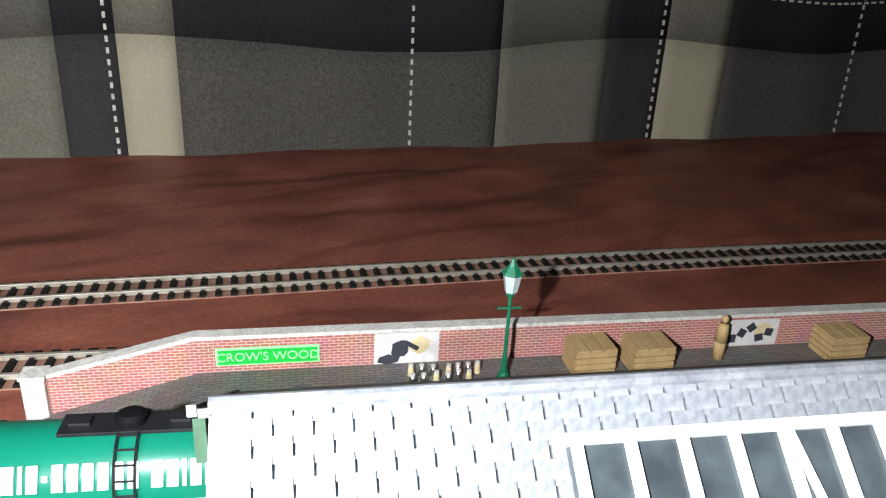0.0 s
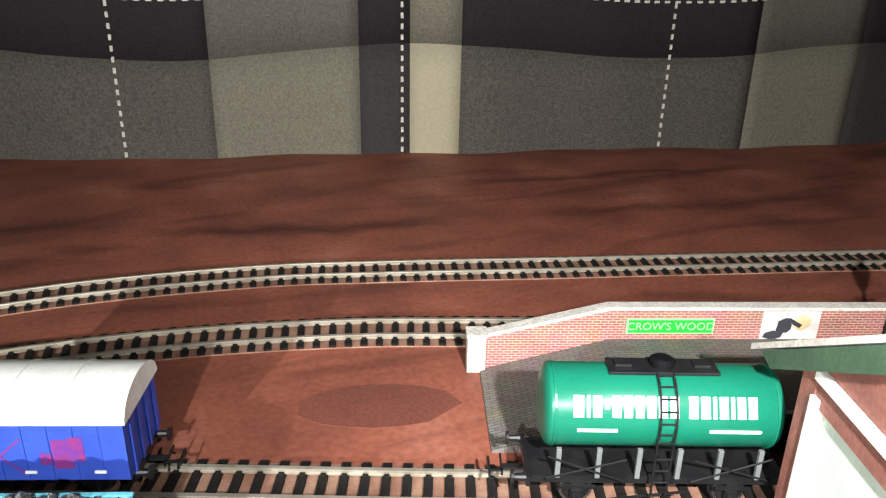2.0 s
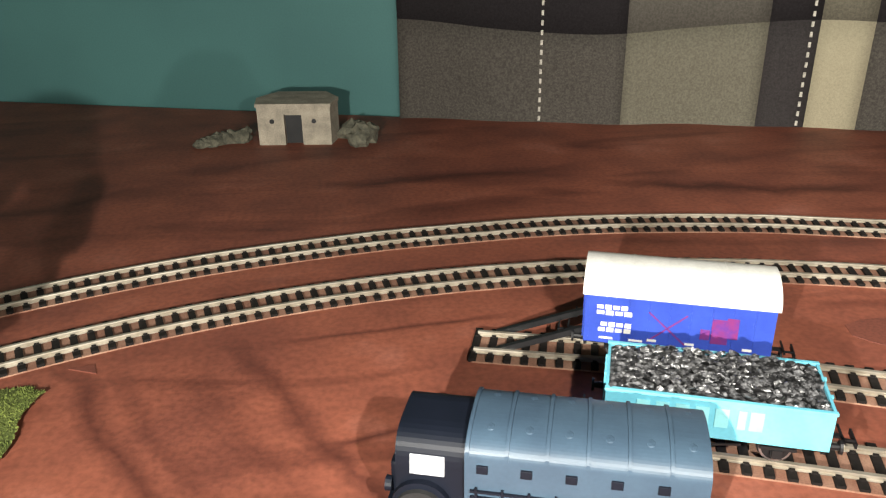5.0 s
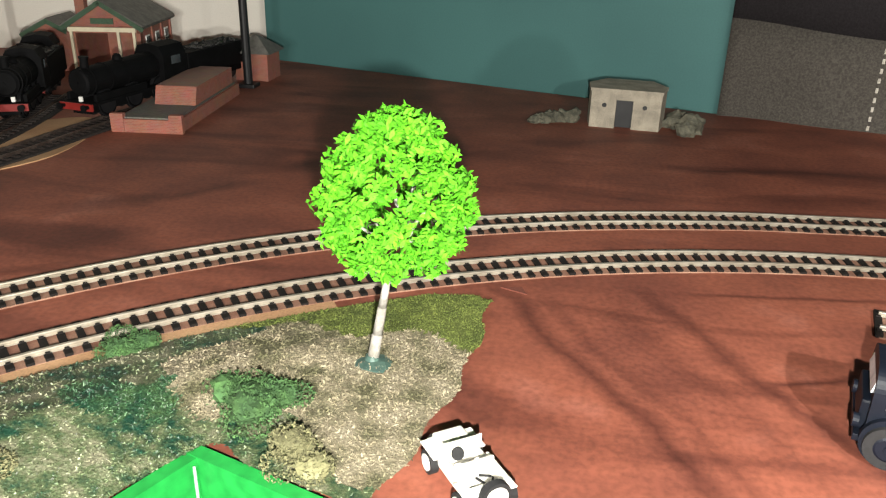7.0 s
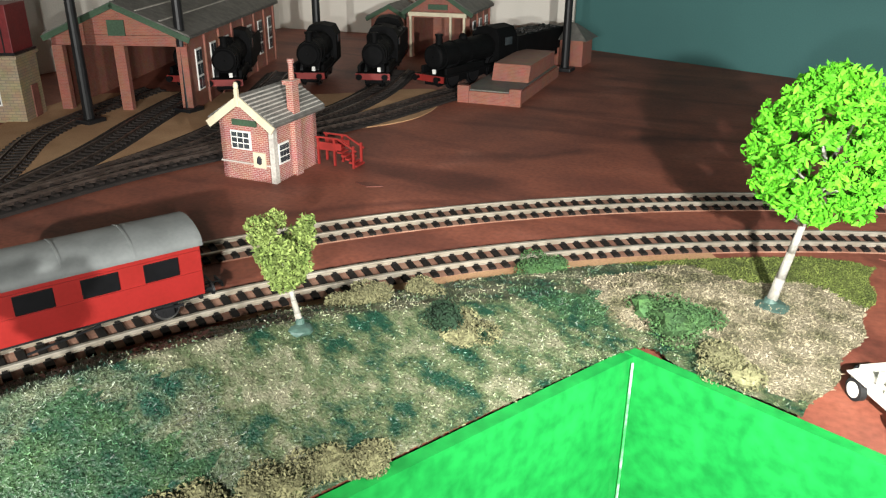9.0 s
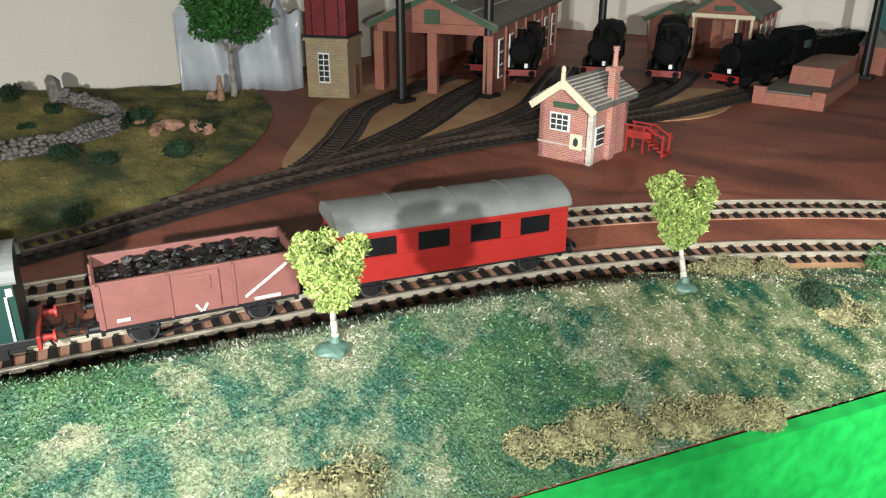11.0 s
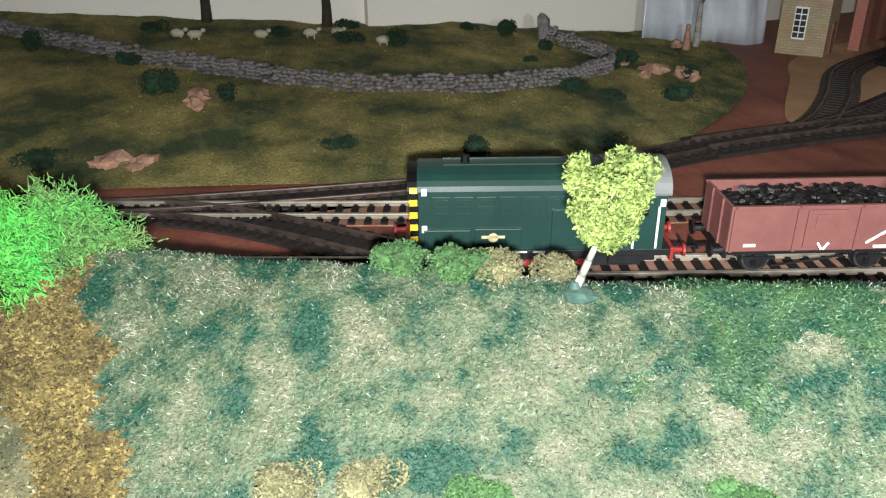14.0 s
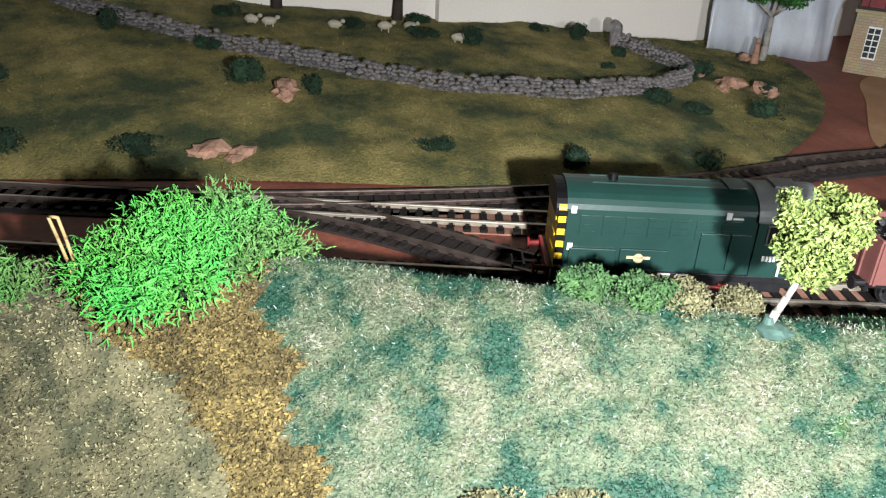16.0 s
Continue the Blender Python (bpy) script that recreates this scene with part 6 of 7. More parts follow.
def stone_wall():
    line = spline([(-0.765, 0.205), (-0.720, 0.222), (-0.672, 0.212), (-0.648, 0.180), (-0.638, 0.130), (-0.640, 0.060), (-0.662, 0.0), (-0.705, -0.062), (-0.770, -0.13), (-0.85, -0.205), (-0.95, -0.28)], 0.002)
    root = thing("dry_stone_wall", pose(0, 0, 0), "grey dry stone field wall winding along the hill", "wall")
    rng = random.Random(21)
    n = 0
    stones = []
    for k in range(6):
        bm = B()
        ball(bm, (0, 0, 0), (0.0026 * rng.uniform(0.8, 1.2), 0.0034, 0.0017 * rng.uniform(0.8, 1.2)), 1, 0.5, k * 7.0)
        me = bpy.data.meshes.new("stone")
        bm.to_mesh(me)
        bm.free()
        me.materials.append(M_STONE)
        stones.append(me)
    rest = B()
    for c in range(5):
        i = 1.2 * (c % 2)
        while i < len(line) - 1:
            x, y, a = line[int(i)]
            z = hill_z(x, y) + 0.0012 + c * 0.0027
            if c == 4 and rng.random() < 0.2:
                i += 2
                continue
            j = rng.uniform(-0.0006, 0.0006)
            if c >= 2 and n < 290 and int(i) < 330:
                ob = new("stone", stones[rng.randrange(6)])
                ob.parent = root
                ob.matrix_basis = pose(x - math.sin(a) * j, y + math.cos(a) * j, z + rng.uniform(-0.0004, 0.0004), rng.uniform(-15, 15), rng.uniform(-15, 15), math.degrees(a) + rng.uniform(-12, 12))
                n += 1
            else:
                ball(rest, (x, y, z + rng.uniform(-0.0005, 0.0005)), (0.0027 * rng.uniform(0.7, 1.3), 0.0032, 0.0018 * rng.uniform(0.8, 1.2)), 1, 0.7, rng.random() * 90)
            i += rng.uniform(1.7, 2.7)
    part("stonework", rest, M_STONE, root)
    bm = B()
    ball(bm, (-0.768, 0.203, hill_z(-0.768, 0.203) + 0.012), (0.006, 0.006, 0.014), 2, 0.35, 4)
    part("gatepost", bm, M_STONE, root, "stone end post")


stone_wall()


# ---- the grass bank inside the curve ----
i0 = min(range(len(LINE_IN)), key=lambda i: (LINE_IN[i][0] - 0.006) ** 2 + (LINE_IN[i][1] - 0.47) ** 2)
FOOT_T = [(0.006, 0.440)] + [(x, y) for x, y, a in offset(LINE_IN, 0.024)[i0 + 8::16]]
CREST = [(0.006, 0.432, 0.002), (-0.030, 0.388, 0.004), (-0.080, 0.345, 0.010), (-0.115, 0.305, 0.018), (-0.152, 0.258, 0.031), (-0.186, 0.204, 0.0405), (-0.215, 0.135, 0.042), (-0.246, 0.066, 0.042), (-0.280, 0.000, 0.042), (-0.311, -0.062, 0.0445), (-0.346, -0.115, 0.0450), (-0.385, -0.180, 0.041), (-0.43, -0.27, 0.036), (-0.48, -0.38, 0.030)]
EDGE_W = [(-0.008, 0.268), (-0.030, 0.2755), (-0.056, 0.283), (-0.077, 0.290)]
for k in range(1, 12):
    EDGE_W.append((APEX[0] + (WELL_L[0] - APEX[0]) * k / 11 - 0.001, APEX[1] + (WELL_L[1] - APEX[1]) * k / 11))


def at_share(line, u):
    return line[min(len(line) - 1, int(u * (len(line) - 1)))]


def grass_bank():
    foot, crest, edge = spline(FOOT_T, 0.002), spline([c[:2] for c in CREST], 0.002), spline(EDGE_W, 0.002)
    bm = B()
    grid = []
    nu, nv = 210, 84
    for i in range(nu + 1):
        u = i / nu
        c, e = at_share(crest, u), at_share(edge, u)
        f = min(foot, key=lambda q: (q[0] - c[0]) ** 2 + (q[1] - c[1]) ** 2)
        g = u * (len(CREST) - 1)
        k = min(len(CREST) - 2, int(g))
        h = CREST[k][2] + (CREST[k + 1][2] - CREST[k][2]) * (g - k)
        row = []
        for j in range(nv + 1):
            v = j / nv
            if v < 0.28:
                t = v / 0.28
                x, y, z = f[0] + (c[0] - f[0]) * t, f[1] + (c[1] - f[1]) * t, h * t ** 0.8
            else:
                t = (v - 0.28) / 0.72
                x, y, z = c[0] + (e[0] - c[0]) * t, c[1] + (e[1] - c[1]) * t, h + (0.003 - h) * (t ** 1.15)
            x += 0.013 * math.sin(math.pi * v) * max(0.0, 1 - u * 7) + 0.002 * math.sin(v * 31) * max(0.0, 1 - u * 12)
            n = noise.noise(Vector((x * 45, y * 45, 7))) * 0.0022 + noise.noise(Vector((x * 160, y * 160, 1))) * 0.0012
            row.append(bm.verts.new((x, y, z + 0.001 + n * min(1, v * 12, (1 - v) * 12 + 0.2) * min(1.0, 0.3 + u))))
        grid.append(row)
    for r, s in zip(grid, grid[1:]):
        for j in range(nv):
            bm.faces.new((r[j], s[j], s[j + 1], r[j + 1]))
    bmesh.ops.recalc_face_normals(bm, faces=bm.faces[:])
    if sum(f.normal.z for f in bm.faces) < 0:
        bmesh.ops.reverse_faces(bm, faces=bm.faces[:])
    return bm


bank = part("grass_bank", grass_bank(), M_GRASS, smooth=True)
tagged(bank, "raised mat of mottled pale and dark green model grass", "grass", kind="structure")
BANKV = np.array([v.co[:] for v in bank.data.vertices])


def bank_z(x, y):
    d = (BANKV[:, 0] - x) ** 2 + (BANKV[:, 1] - y) ** 2
    return float(BANKV[int(d.argmin()), 2])


def blades(name, count, size, material, zone, seed, label, up=0.7, wide=0.00022):
    """Short fibres standing on the bank."""
    rng = np.random.default_rng(seed)
    base = hill if zone == 9 else bank
    f = np.array([p.vertices[:] for p in base.data.polygons])
    c = np.array([v.co[:] for v in base.data.vertices])[f]
    ok = np.array([zone == 9 or p.material_index == zone for p in base.data.polygons])
    c = c[ok]
    pick = rng.integers(0, len(c), count)
    s, t = rng.random((count, 1)), rng.random((count, 1))
    q = c[pick]
    p = (q[:, 0] * (1 - s) + q[:, 1] * s) * (1 - t) + (q[:, 3] * (1 - s) + q[:, 2] * s) * t
    d = rng.normal(size=(count, 3)) * (1, 1, 0.35)
    d[:, 2] = np.abs(d[:, 2]) + up * 0.5
    d /= np.linalg.norm(d, axis=1)[:, None]
    w = np.cross(d, rng.normal(size=(count, 3)))
    w /= np.linalg.norm(w, axis=1)[:, None]
    ln = size * (0.5 + rng.random((count, 1)))
    p[:, 2] -= 0.0003
    ob = quads(name, np.stack([p - w * wide, p + w * wide, p + d * ln + w * wide * 0.55, p + d * ln - w * wide * 0.55], axis=1), material)
    return tagged(ob, label, "grass", kind="stuff")


def on_moss(x, y):
    """The flocked far end of the bank, past the pale mat."""
    return y < -0.200 + 0.0035 * math.sin(x * 210 + 1.0) and not on_ochre(x, y)


def on_ochre(x, y):
    """A clumpy ochre strip between the pale mat and the olive flock."""
    rag = 0.0030 * noise.noise(Vector((x * 170, y * 170, 6)))
    far_side = float(np.interp(x, (-0.40, -0.384, -0.366, -0.353, -0.340, -0.327), (-0.250, -0.247, -0.228, -0.226, -0.219, -0.221)))
    return far_side + rag < y < -0.199 + 0.0040 * math.sin(x * 190 + 0.5) + rag and x > -0.40


def on_straw(x, y):
    """The coarse straw mat round the large tree."""
    return y + 0.35 * x > 0.285 + 0.012 * math.sin(x * 90) and x > -0.10 + 0.014 * math.sin(y * 70) and y < 0.392 - 0.006 * math.sin(x * 110)


def on_verge(x, y):
    return y > 0.385 - 0.006 * math.sin(x * 110) and x > -0.16


def on_lush(x, y):
    """Brighter green tufts laid over the pale mat."""
    n = noise.noise(Vector((x * 38, y * 38, 3))) * 0.030 + noise.noise(Vector((x * 120, y * 120, 5))) * 0.012
    return min(math.hypot(x + 0.290, y + 0.012) - 0.034, math.hypot(x + 0.185, y - 0.098) - 0.036) + n < 0 or math.hypot(x + 0.118, y - 0.305) + n < 0.016


def on_coarse(x, y):
    """Chunkier green and straw flock towards the point of the well."""
    return y + 0.030 * noise.noise(Vector((x * 40, y * 40, 9))) > 0.150


for mat in (M_STRAW, M_MOSS, M_OCHRE, M_VERGE, M_LUSH, M_COARSE):
    bank.data.materials.append(mat)
for p in bank.data.polygons:
    x, y, z = p.center
    p.material_index = 3 if on_ochre(x, y) else 2 if on_moss(x, y) else 4 if on_verge(x, y) else 5 if on_lush(x, y) else 1 if on_straw(x, y) else 6 if on_coarse(x, y) else 0
ZONES = (("grass_fibre", 190000, 0.0013, M_GRASSBLADE, 0, "short mottled green grass fibres", 0.5, 0.00016), ("straw_fibre", 22000, 0.0014, M_STRAW, 1, "short straw-coloured fibres", 0.3, 0.0004),
         ("moss_fibre", 60000, 0.0012, M_MOSS, 2, "short olive flock", 0.6, 0.00032), ("ochre_fibre", 15000, 0.0013, M_OCHRE, 3, "clumpy ochre flock", 0.5, 0.0005), ("verge_fibre", 14000, 0.0011, M_VERGE, 4, "short bright olive flock", 0.5, 0.0003), ("lush_fibre", 26000, 0.0014, M_LUSH, 5, "bright green and yellow-green grass tufts", 0.5, 0.00025), ("coarse_fibre", 34000, 0.0011, M_COARSE, 6, "short chunky green and straw flock", 0.3, 0.00038))
for name, count, size, mat, zone, label, up, wide in ZONES:
    blades(name, count, size, mat, zone, 3 + zone, label, up, wide)

blades("hill_fibre", 90000, 0.0018, M_HILLFIBRE, 9, 14, "short olive flock of the hillside", 0.5)

# ---- trees and bushes ----
tree("tree", (-0.029, 0.361, 0.004), 0.113, (0.0375, 0.44, 1.0), 0.0014, 10500, M_BARK, M_LEAFBRIGHT, "bright lime green model tree with pale trunk", 3, 0.0022, 0.24, 58, True, (0.14, 0.23), 0.15)
for at, h, r, seed, lean, turn in (((-0.309, -0.063), 0.042, 0.0160, 11, 0.46, 65), ((-0.240, 0.066), 0.036, 0.0135, 12, -0.04, 0), ((-0.186, 0.201), 0.042, 0.0150, 13, -0.30, 0)):
    tree("tree", (*at, bank_z(*at)), h, (r, 0.38, 1.0), 0.00062, 9000, M_BARK, M_LEAFPALE, "small pale yellow-green model tree on the bank", seed, 0.0012, lean, 26, True, (0.24, 0.38), 0.3, turn, True)
for x, y, h, seed in ((-0.750, 0.370, 0.115, 31), (-0.858, 0.024, 0.13, 32), (-0.898, -0.078, 0.13, 33)):
    tree("tree", (x, y, hill_z(x, y)), h, (0.038, 0.50 if seed == 31 else 0.36, 1.0), 0.0019, 6000, M_BARK if seed == 31 else M_BARKDARK, M_LEAFDEEP, "green model tree standing against the cream wall", seed, 0.0030 if seed == 31 else 0.0042, 0.03, 11, False)

for x, y, w, h in ((-0.7131, -0.1411, 0.032, 0.020), (-0.689, -0.100, 0.018, 0.012), (-0.791, -0.1555, 0.022, 0.011), (-0.849, -0.219, 0.022, 0.018), (-0.722, -0.066, 0.017, 0.011), (-0.775, 0.064, 0.028, 0.015), (-0.782, 0.174, 0.024, 0.015), (-0.818, 0.153, 0.020, 0.008),
                   (-0.735, 0.186, 0.018, 0.011), (-0.624, 0.144, 0.026, 0.011), (-0.668, 0.204, 0.020, 0.014), (-0.585, 0.214, 0.030, 0.016), (-0.513, 0.104, 0.020, 0.011), (-0.628, -0.220, 0.034, 0.008), (-0.539, 0.016, 0.021, 0.014), (-0.803, 0.027, 0.026, 0.009), (-0.833, -0.030, 0.026, 0.010), (-0.880, -0.125, 0.024, 0.009),
                   (-0.842, 0.040, 0.024, 0.010), (-0.690, 0.235, 0.026, 0.015), (-0.640, 0.262, 0.024, 0.013), (-0.600, 0.160, 0.026, 0.006), (-0.585, -0.055, 0.030, 0.005), (-0.655, -0.290, 0.034, 0.014), (-0.760, -0.300, 0.030, 0.014), (-0.700, 0.150, 0.012, 0.006)):
    bush((x, y, hill_z(x, y) - 0.0015), (w * 0.62, w * 0.62, h), M_BUSHDARK, "dark green scrub bush on the hillside", int(abs(x * 7919 + y * 104729)), 420, 0.0008, "hillside bushes")
for x, y, s, mat in ((-0.340, -0.106, 0.013, M_BUSHGREEN), (-0.331, -0.090, 0.012, M_BUSHGREEN), (-0.326, -0.078, 0.014, M_BUSHOLIVE), (-0.320, -0.064, 0.012, M_BUSHOLIVE), (-0.335, -0.082, 0.012, M_BUSHOLIVE)):
    bush((x, y, bank_z(x, y) - 0.001), (s, s, s * 0.75), mat, "soft green and ochre hedge clump along the bank", int(abs(x * 7919 + y * 104729)), 1300, 0.0005, "hedge clumps")
for x, y, s, mat in ((-0.070, 0.312, 0.026, M_BUSHGREEN), (-0.058, 0.318, 0.018, M_BUSHGREEN), (-0.037, 0.289, 0.019, M_BUSHOLIVE), (-0.148, 0.247, 0.015, M_BUSHDARK), (-0.137, 0.250, 0.016, M_BUSHOLIVE), (-0.188, 0.255, 0.015, M_BUSHOLIVE), (-0.196, 0.246, 0.013, M_BUSHOLIVE), (-0.176, 0.288, 0.014, M_BUSHOLIVE), (-0.143, 0.352, 0.017, M_BUSHGREEN),
                     (-0.182, 0.099, 0.015, M_BUSHOLIVE), (-0.176, 0.113, 0.016, M_BUSHOLIVE), (-0.167, 0.128, 0.017, M_BUSHOLIVE), (-0.158, 0.142, 0.016, M_BUSHOLIVE), (-0.149, 0.157, 0.015, M_BUSHOLIVE), (-0.140, 0.172, 0.013, M_BUSHOLIVE), (-0.212, 0.040, 0.020, M_BUSHOLIVE), (-0.205, 0.030, 0.014, M_BUSHOLIVE), (-0.30, -0.155, 0.014, M_BUSHOLIVE), (-0.292, -0.138, 0.013, M_BUSHOLIVE), (-0.276, -0.112, 0.012, M_BUSHGREEN), (-0.245, -0.050, 0.013, M_BUSHGREEN)):
    bush((x, y, bank_z(x, y) - 0.001), (s, s, s * 0.55), mat, "low rounded flock clump on the grass", int(abs(x * 7919 + y * 104729)), 1300, 0.0005, "flock clumps")


def lichen(at, lobes, count, material, label, seed):
    """A tangle of forked, curling twigs growing out of the lobes (x, y, z, r), as one mesh of three-sided tubes."""
    root = thing("lichen_bush", pose(*at), label, "bush", "lichen bushes")
    rng = np.random.default_rng(seed)
    lobes = np.array(lobes, float)
    pick = rng.choice(len(lobes), count, p=lobes[:, 3] ** 2 / (lobes[:, 3] ** 2).sum())
    out = rng.normal(size=(count, 3))
    out[:, 2] = np.where(out[:, 2] < -0.5, -out[:, 2], out[:, 2])
    out /= np.linalg.norm(out, axis=1)[:, None]
    r = lobes[pick, 3][:, None]
    p = lobes[pick, :3] + out * r * (0.35 + 0.45 * rng.random((count, 1)))
    d = out + rng.normal(size=(count, 3)) * 0.7
    verts, faces = [], []

    def tube(p, d, thick, steps, length):
        rings = []
        for k in range(steps + 1):
            d = d / np.linalg.norm(d, axis=1)[:, None]
            side = np.cross(d, (0.3, 0.5, 0.81))
            side /= np.linalg.norm(side, axis=1)[:, None] + 1e-9
            up = np.cross(d, side)
            w = thick * (1.0 - 0.55 * k / steps)
            rings.append(np.stack([p + (side * math.cos(q) + up * math.sin(q)) * w for q in (0.0, 2.094, 4.189)], axis=1))
            p = p + d * length / steps
            d = d + rng.normal(size=d.shape) * 0.45
        base = sum(len(v) for v in verts)
        n = len(p)
        verts.append(np.stack(rings, axis=1).reshape(-1, 3))
        at0 = base + np.arange(n)[:, None] * (3 * (steps + 1))
        for k in range(steps):
            for q in range(3):
                faces.append(np.concatenate([at0 + 3 * k + q, at0 + 3 * k + (q + 1) % 3, at0 + 3 * (k + 1) + (q + 1) % 3, at0 + 3 * (k + 1) + q], axis=1))
        return p, d

    size = 0.0052 * (0.6 + 0.7 * rng.random((count, 1)))
    tip, way = tube(p, d, 0.00048, 3, size)
    for _ in range(2):
        tube(tip, way + rng.normal(size=way.shape) * 0.7, 0.00030, 2, size * 0.55)
    me = bpy.data.meshes.new("foliage")
    me.from_pydata(np.concatenate(verts).tolist(), [], np.concatenate(faces).tolist())
    me.materials.append(material)
    tw = new("foliage", me)
    tw.parent = root
    # dark balls stand in for the shade deep inside the lobes
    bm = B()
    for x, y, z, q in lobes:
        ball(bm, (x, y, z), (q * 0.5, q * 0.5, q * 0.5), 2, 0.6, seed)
    part("core", bm, M_BUSHDARK, root, "dark core painted for the shade between the twigs")
    return root


BZ = bank_z(-0.394, -0.225)
lichen((-0.393, -0.227, BZ - 0.004), ((-0.006, -0.004, 0.010, 0.015), (-0.010, 0.010, 0.013, 0.014), (0.002, 0.006, 0.006, 0.012), (0.003, -0.010, 0.005, 0.012), (-0.010, -0.018, 0.007, 0.011), (-0.014, 0.002, 0.017, 0.011)), 2600, M_LICHEN, "large bright green lichen bush with tangled twigs", 71)
lichen((-0.398, -0.201, BZ - 0.004), ((-0.006, 0.000, 0.012, 0.012), (-0.008, -0.004, 0.020, 0.008), (0.000, 0.012, 0.007, 0.009), (0.004, -0.004, 0.006, 0.008)), 1200, M_LICHENOLD, "olive green lichen bush with tangled twigs", 72)
lichen((-0.418, -0.280, bank_z(-0.418, -0.280) - 0.004), ((0.0, 0.0, 0.006, 0.010), (-0.004, -0.014, 0.006, 0.010), (0.003, 0.012, 0.004, 0.007), (-0.008, -0.030, 0.006, 0.011)), 1300, M_LICHENOLD, "low green lichen bush with tangled twigs", 73)

# rocks and sheep
for x, y, s in ((-0.612, -0.182, 0.010), (-0.606, -0.166, 0.009), (-0.683, -0.122, 0.011), (-0.655, 0.246, 0.010), (-0.640, 0.262, 0.011), (-0.645, 0.226, 0.007), (-0.686, 0.234, 0.007), (-0.745, 0.342, 0.009)):
    bm = B()
    ball(bm, (0, 0, s * 0.25), (s, s * 0.7, s * 0.5), 2, 0.7, x * 90)
    ball(bm, (s * 0.9, s * 0.2, s * 0.15), (s * 0.6, s * 0.5, s * 0.35), 2, 0.7, y * 90)
    tagged(part("rock", bm, M_PINKROCK, m=pose(x, y, hill_z(x, y), 0, 0, x * 9000)), "pinkish broken rock on the hillside", "rock", "rocks")
for x, y, r in ((-0.829, -0.044, 60), (-0.810, -0.005, 70), (-0.820, 0.022, 40), (-0.846, -0.111, 65), (-0.838, -0.098, 80), (-0.779, 0.050, 80), (-0.700, 0.232, 60)):
    sh = thing("toy_sheep", pose(x, y, hill_z(x, y), 0, 0, r), "tiny cream model sheep in the field", "sheep", "sheep")
    bm = B()
    ball(bm, (0, 0, 0.0045), (0.0066, 0.0034, 0.0036), 2, 0.25, x * 50)
    ball(bm, (0.0072, 0, 0.0072), (0.0022, 0.0015, 0.0018), 2)
    for lx in (-0.003, 0.003):
        for ly in (-0.0012, 0.0012):
            cyl(bm, (lx, ly, -0.002), (lx, ly, 0.004), 0.0006, n=6)
    part("body", bm, M_WOOL, sh, smooth=True)
bm = B()
cyl(bm, (0, 0, 0), (0, 0, 0.010), 0.0045, 0.0030, 10)
cyl(bm, (0, 0, 0.010), (0, 0, 0.019), 0.0034, 0.0022, 10)
ball(bm, (0, 0, 0.0215), (0.0024, 0.0024, 0.0028), 2)
tagged(part("figurine", bm, M_PINKROCK, m=pose(-0.735, 0.345, hill_z(-0.735, 0.345)), smooth=True), "small worn pinkish model figure beneath the tree", "figurine")
bm = B()
n = 40
ring = [[bm.verts.new((i / n * 0.125, 0.008 * math.sin(i * 0.33 + j * 0.5) + 0.004 * noise.noise(Vector((i * 0.45, j * 0.8, 2))), j * 0.020 + 0.006 * noise.noise(Vector((i * 0.2, 4, 9))) * j)) for i in range(n + 1)] for j in range(5)]
for a, b in zip(ring, ring[1:]):
    for i in range(n):
        bm.faces.new((a[i], a[i + 1], b[i + 1], b[i]))
ext = bmesh.ops.extrude_face_region(bm, geom=bm.faces[:])
bmesh.ops.translate(bm, vec=(0, 0.001, 0), verts=[v for v in ext["geom"] if isinstance(v, bmesh.types.BMVert)])
tagged(part("plastic_sheet", bm, M_PLASTIC, m=pose(-0.797, 0.340, 0.0, 0, 0, 62), smooth=True), "crumpled pale grey plastic sheet leaning on the wall", "sheet")

def nearest(line, x, y):
    return min(range(len(line)), key=lambda i: (line[i][0] - x) ** 2 + (line[i][1] - y) ** 2)


# ---- track laid out ----
station()
station_building()
track(LINE_IN, "inner oval of steel rail on black sleepers")
track(LINE_OUT, "outer oval of steel rail on black sleepers")
SIDE1 = spline([(0.214, 0.452), (0.290, 0.430), (0.355, 0.405), (0.4505, 0.367), (0.62, 0.302), (0.95, 0.182)])
CHURN = (0.495, 0.290)
SIDE2 = spline([(0.205, 0.392), (0.29, 0.364), (0.37, 0.335), (0.47, 0.297), (0.62, 0.243)])
track(SIDE1, "siding of bright rail beside the platform")
track(SIDE2, "short siding of bright rail beside the platform road")
LEAD = [(-0.60, -0.31), (-0.553, -0.20), (-0.524, -0.10), (-0.503, 0.0), (-0.495, 0.081), (-0.497, 0.155), (-0.493, 0.225)]
for k, tail in enumerate(([(-0.505, 0.27), (-0.548, 0.335), (-0.606, 0.41), (-0.637, 0.49), (-0.665, 0.60)], [(-0.498, 0.29), (-0.53, 0.40), (-0.573, 0.50), (-0.60, 0.57), (-0.625, 0.65)], [(-0.486, 0.31), (-0.480, 0.42), (-0.497, 0.53), (-0.545, 0.63), (-0.60, 0.74)],
                          [(-0.478, 0.33), (-0.452, 0.46), (-0.437, 0.58), (-0.447, 0.69), (-0.48, 0.81)], [(-0.472, 0.36), (-0.430, 0.49), (-0.395, 0.60), (-0.378, 0.71), (-0.345, 0.88)])):
    track(spline(LEAD + tail if k == 0 else [LEAD[-2], LEAD[-1]] + tail), "dark weathered yard track of the engine shed", M_RAILDARK, SLEEPER_OLD, M_CINDER, lift=0.0004 * k, half=0.020)
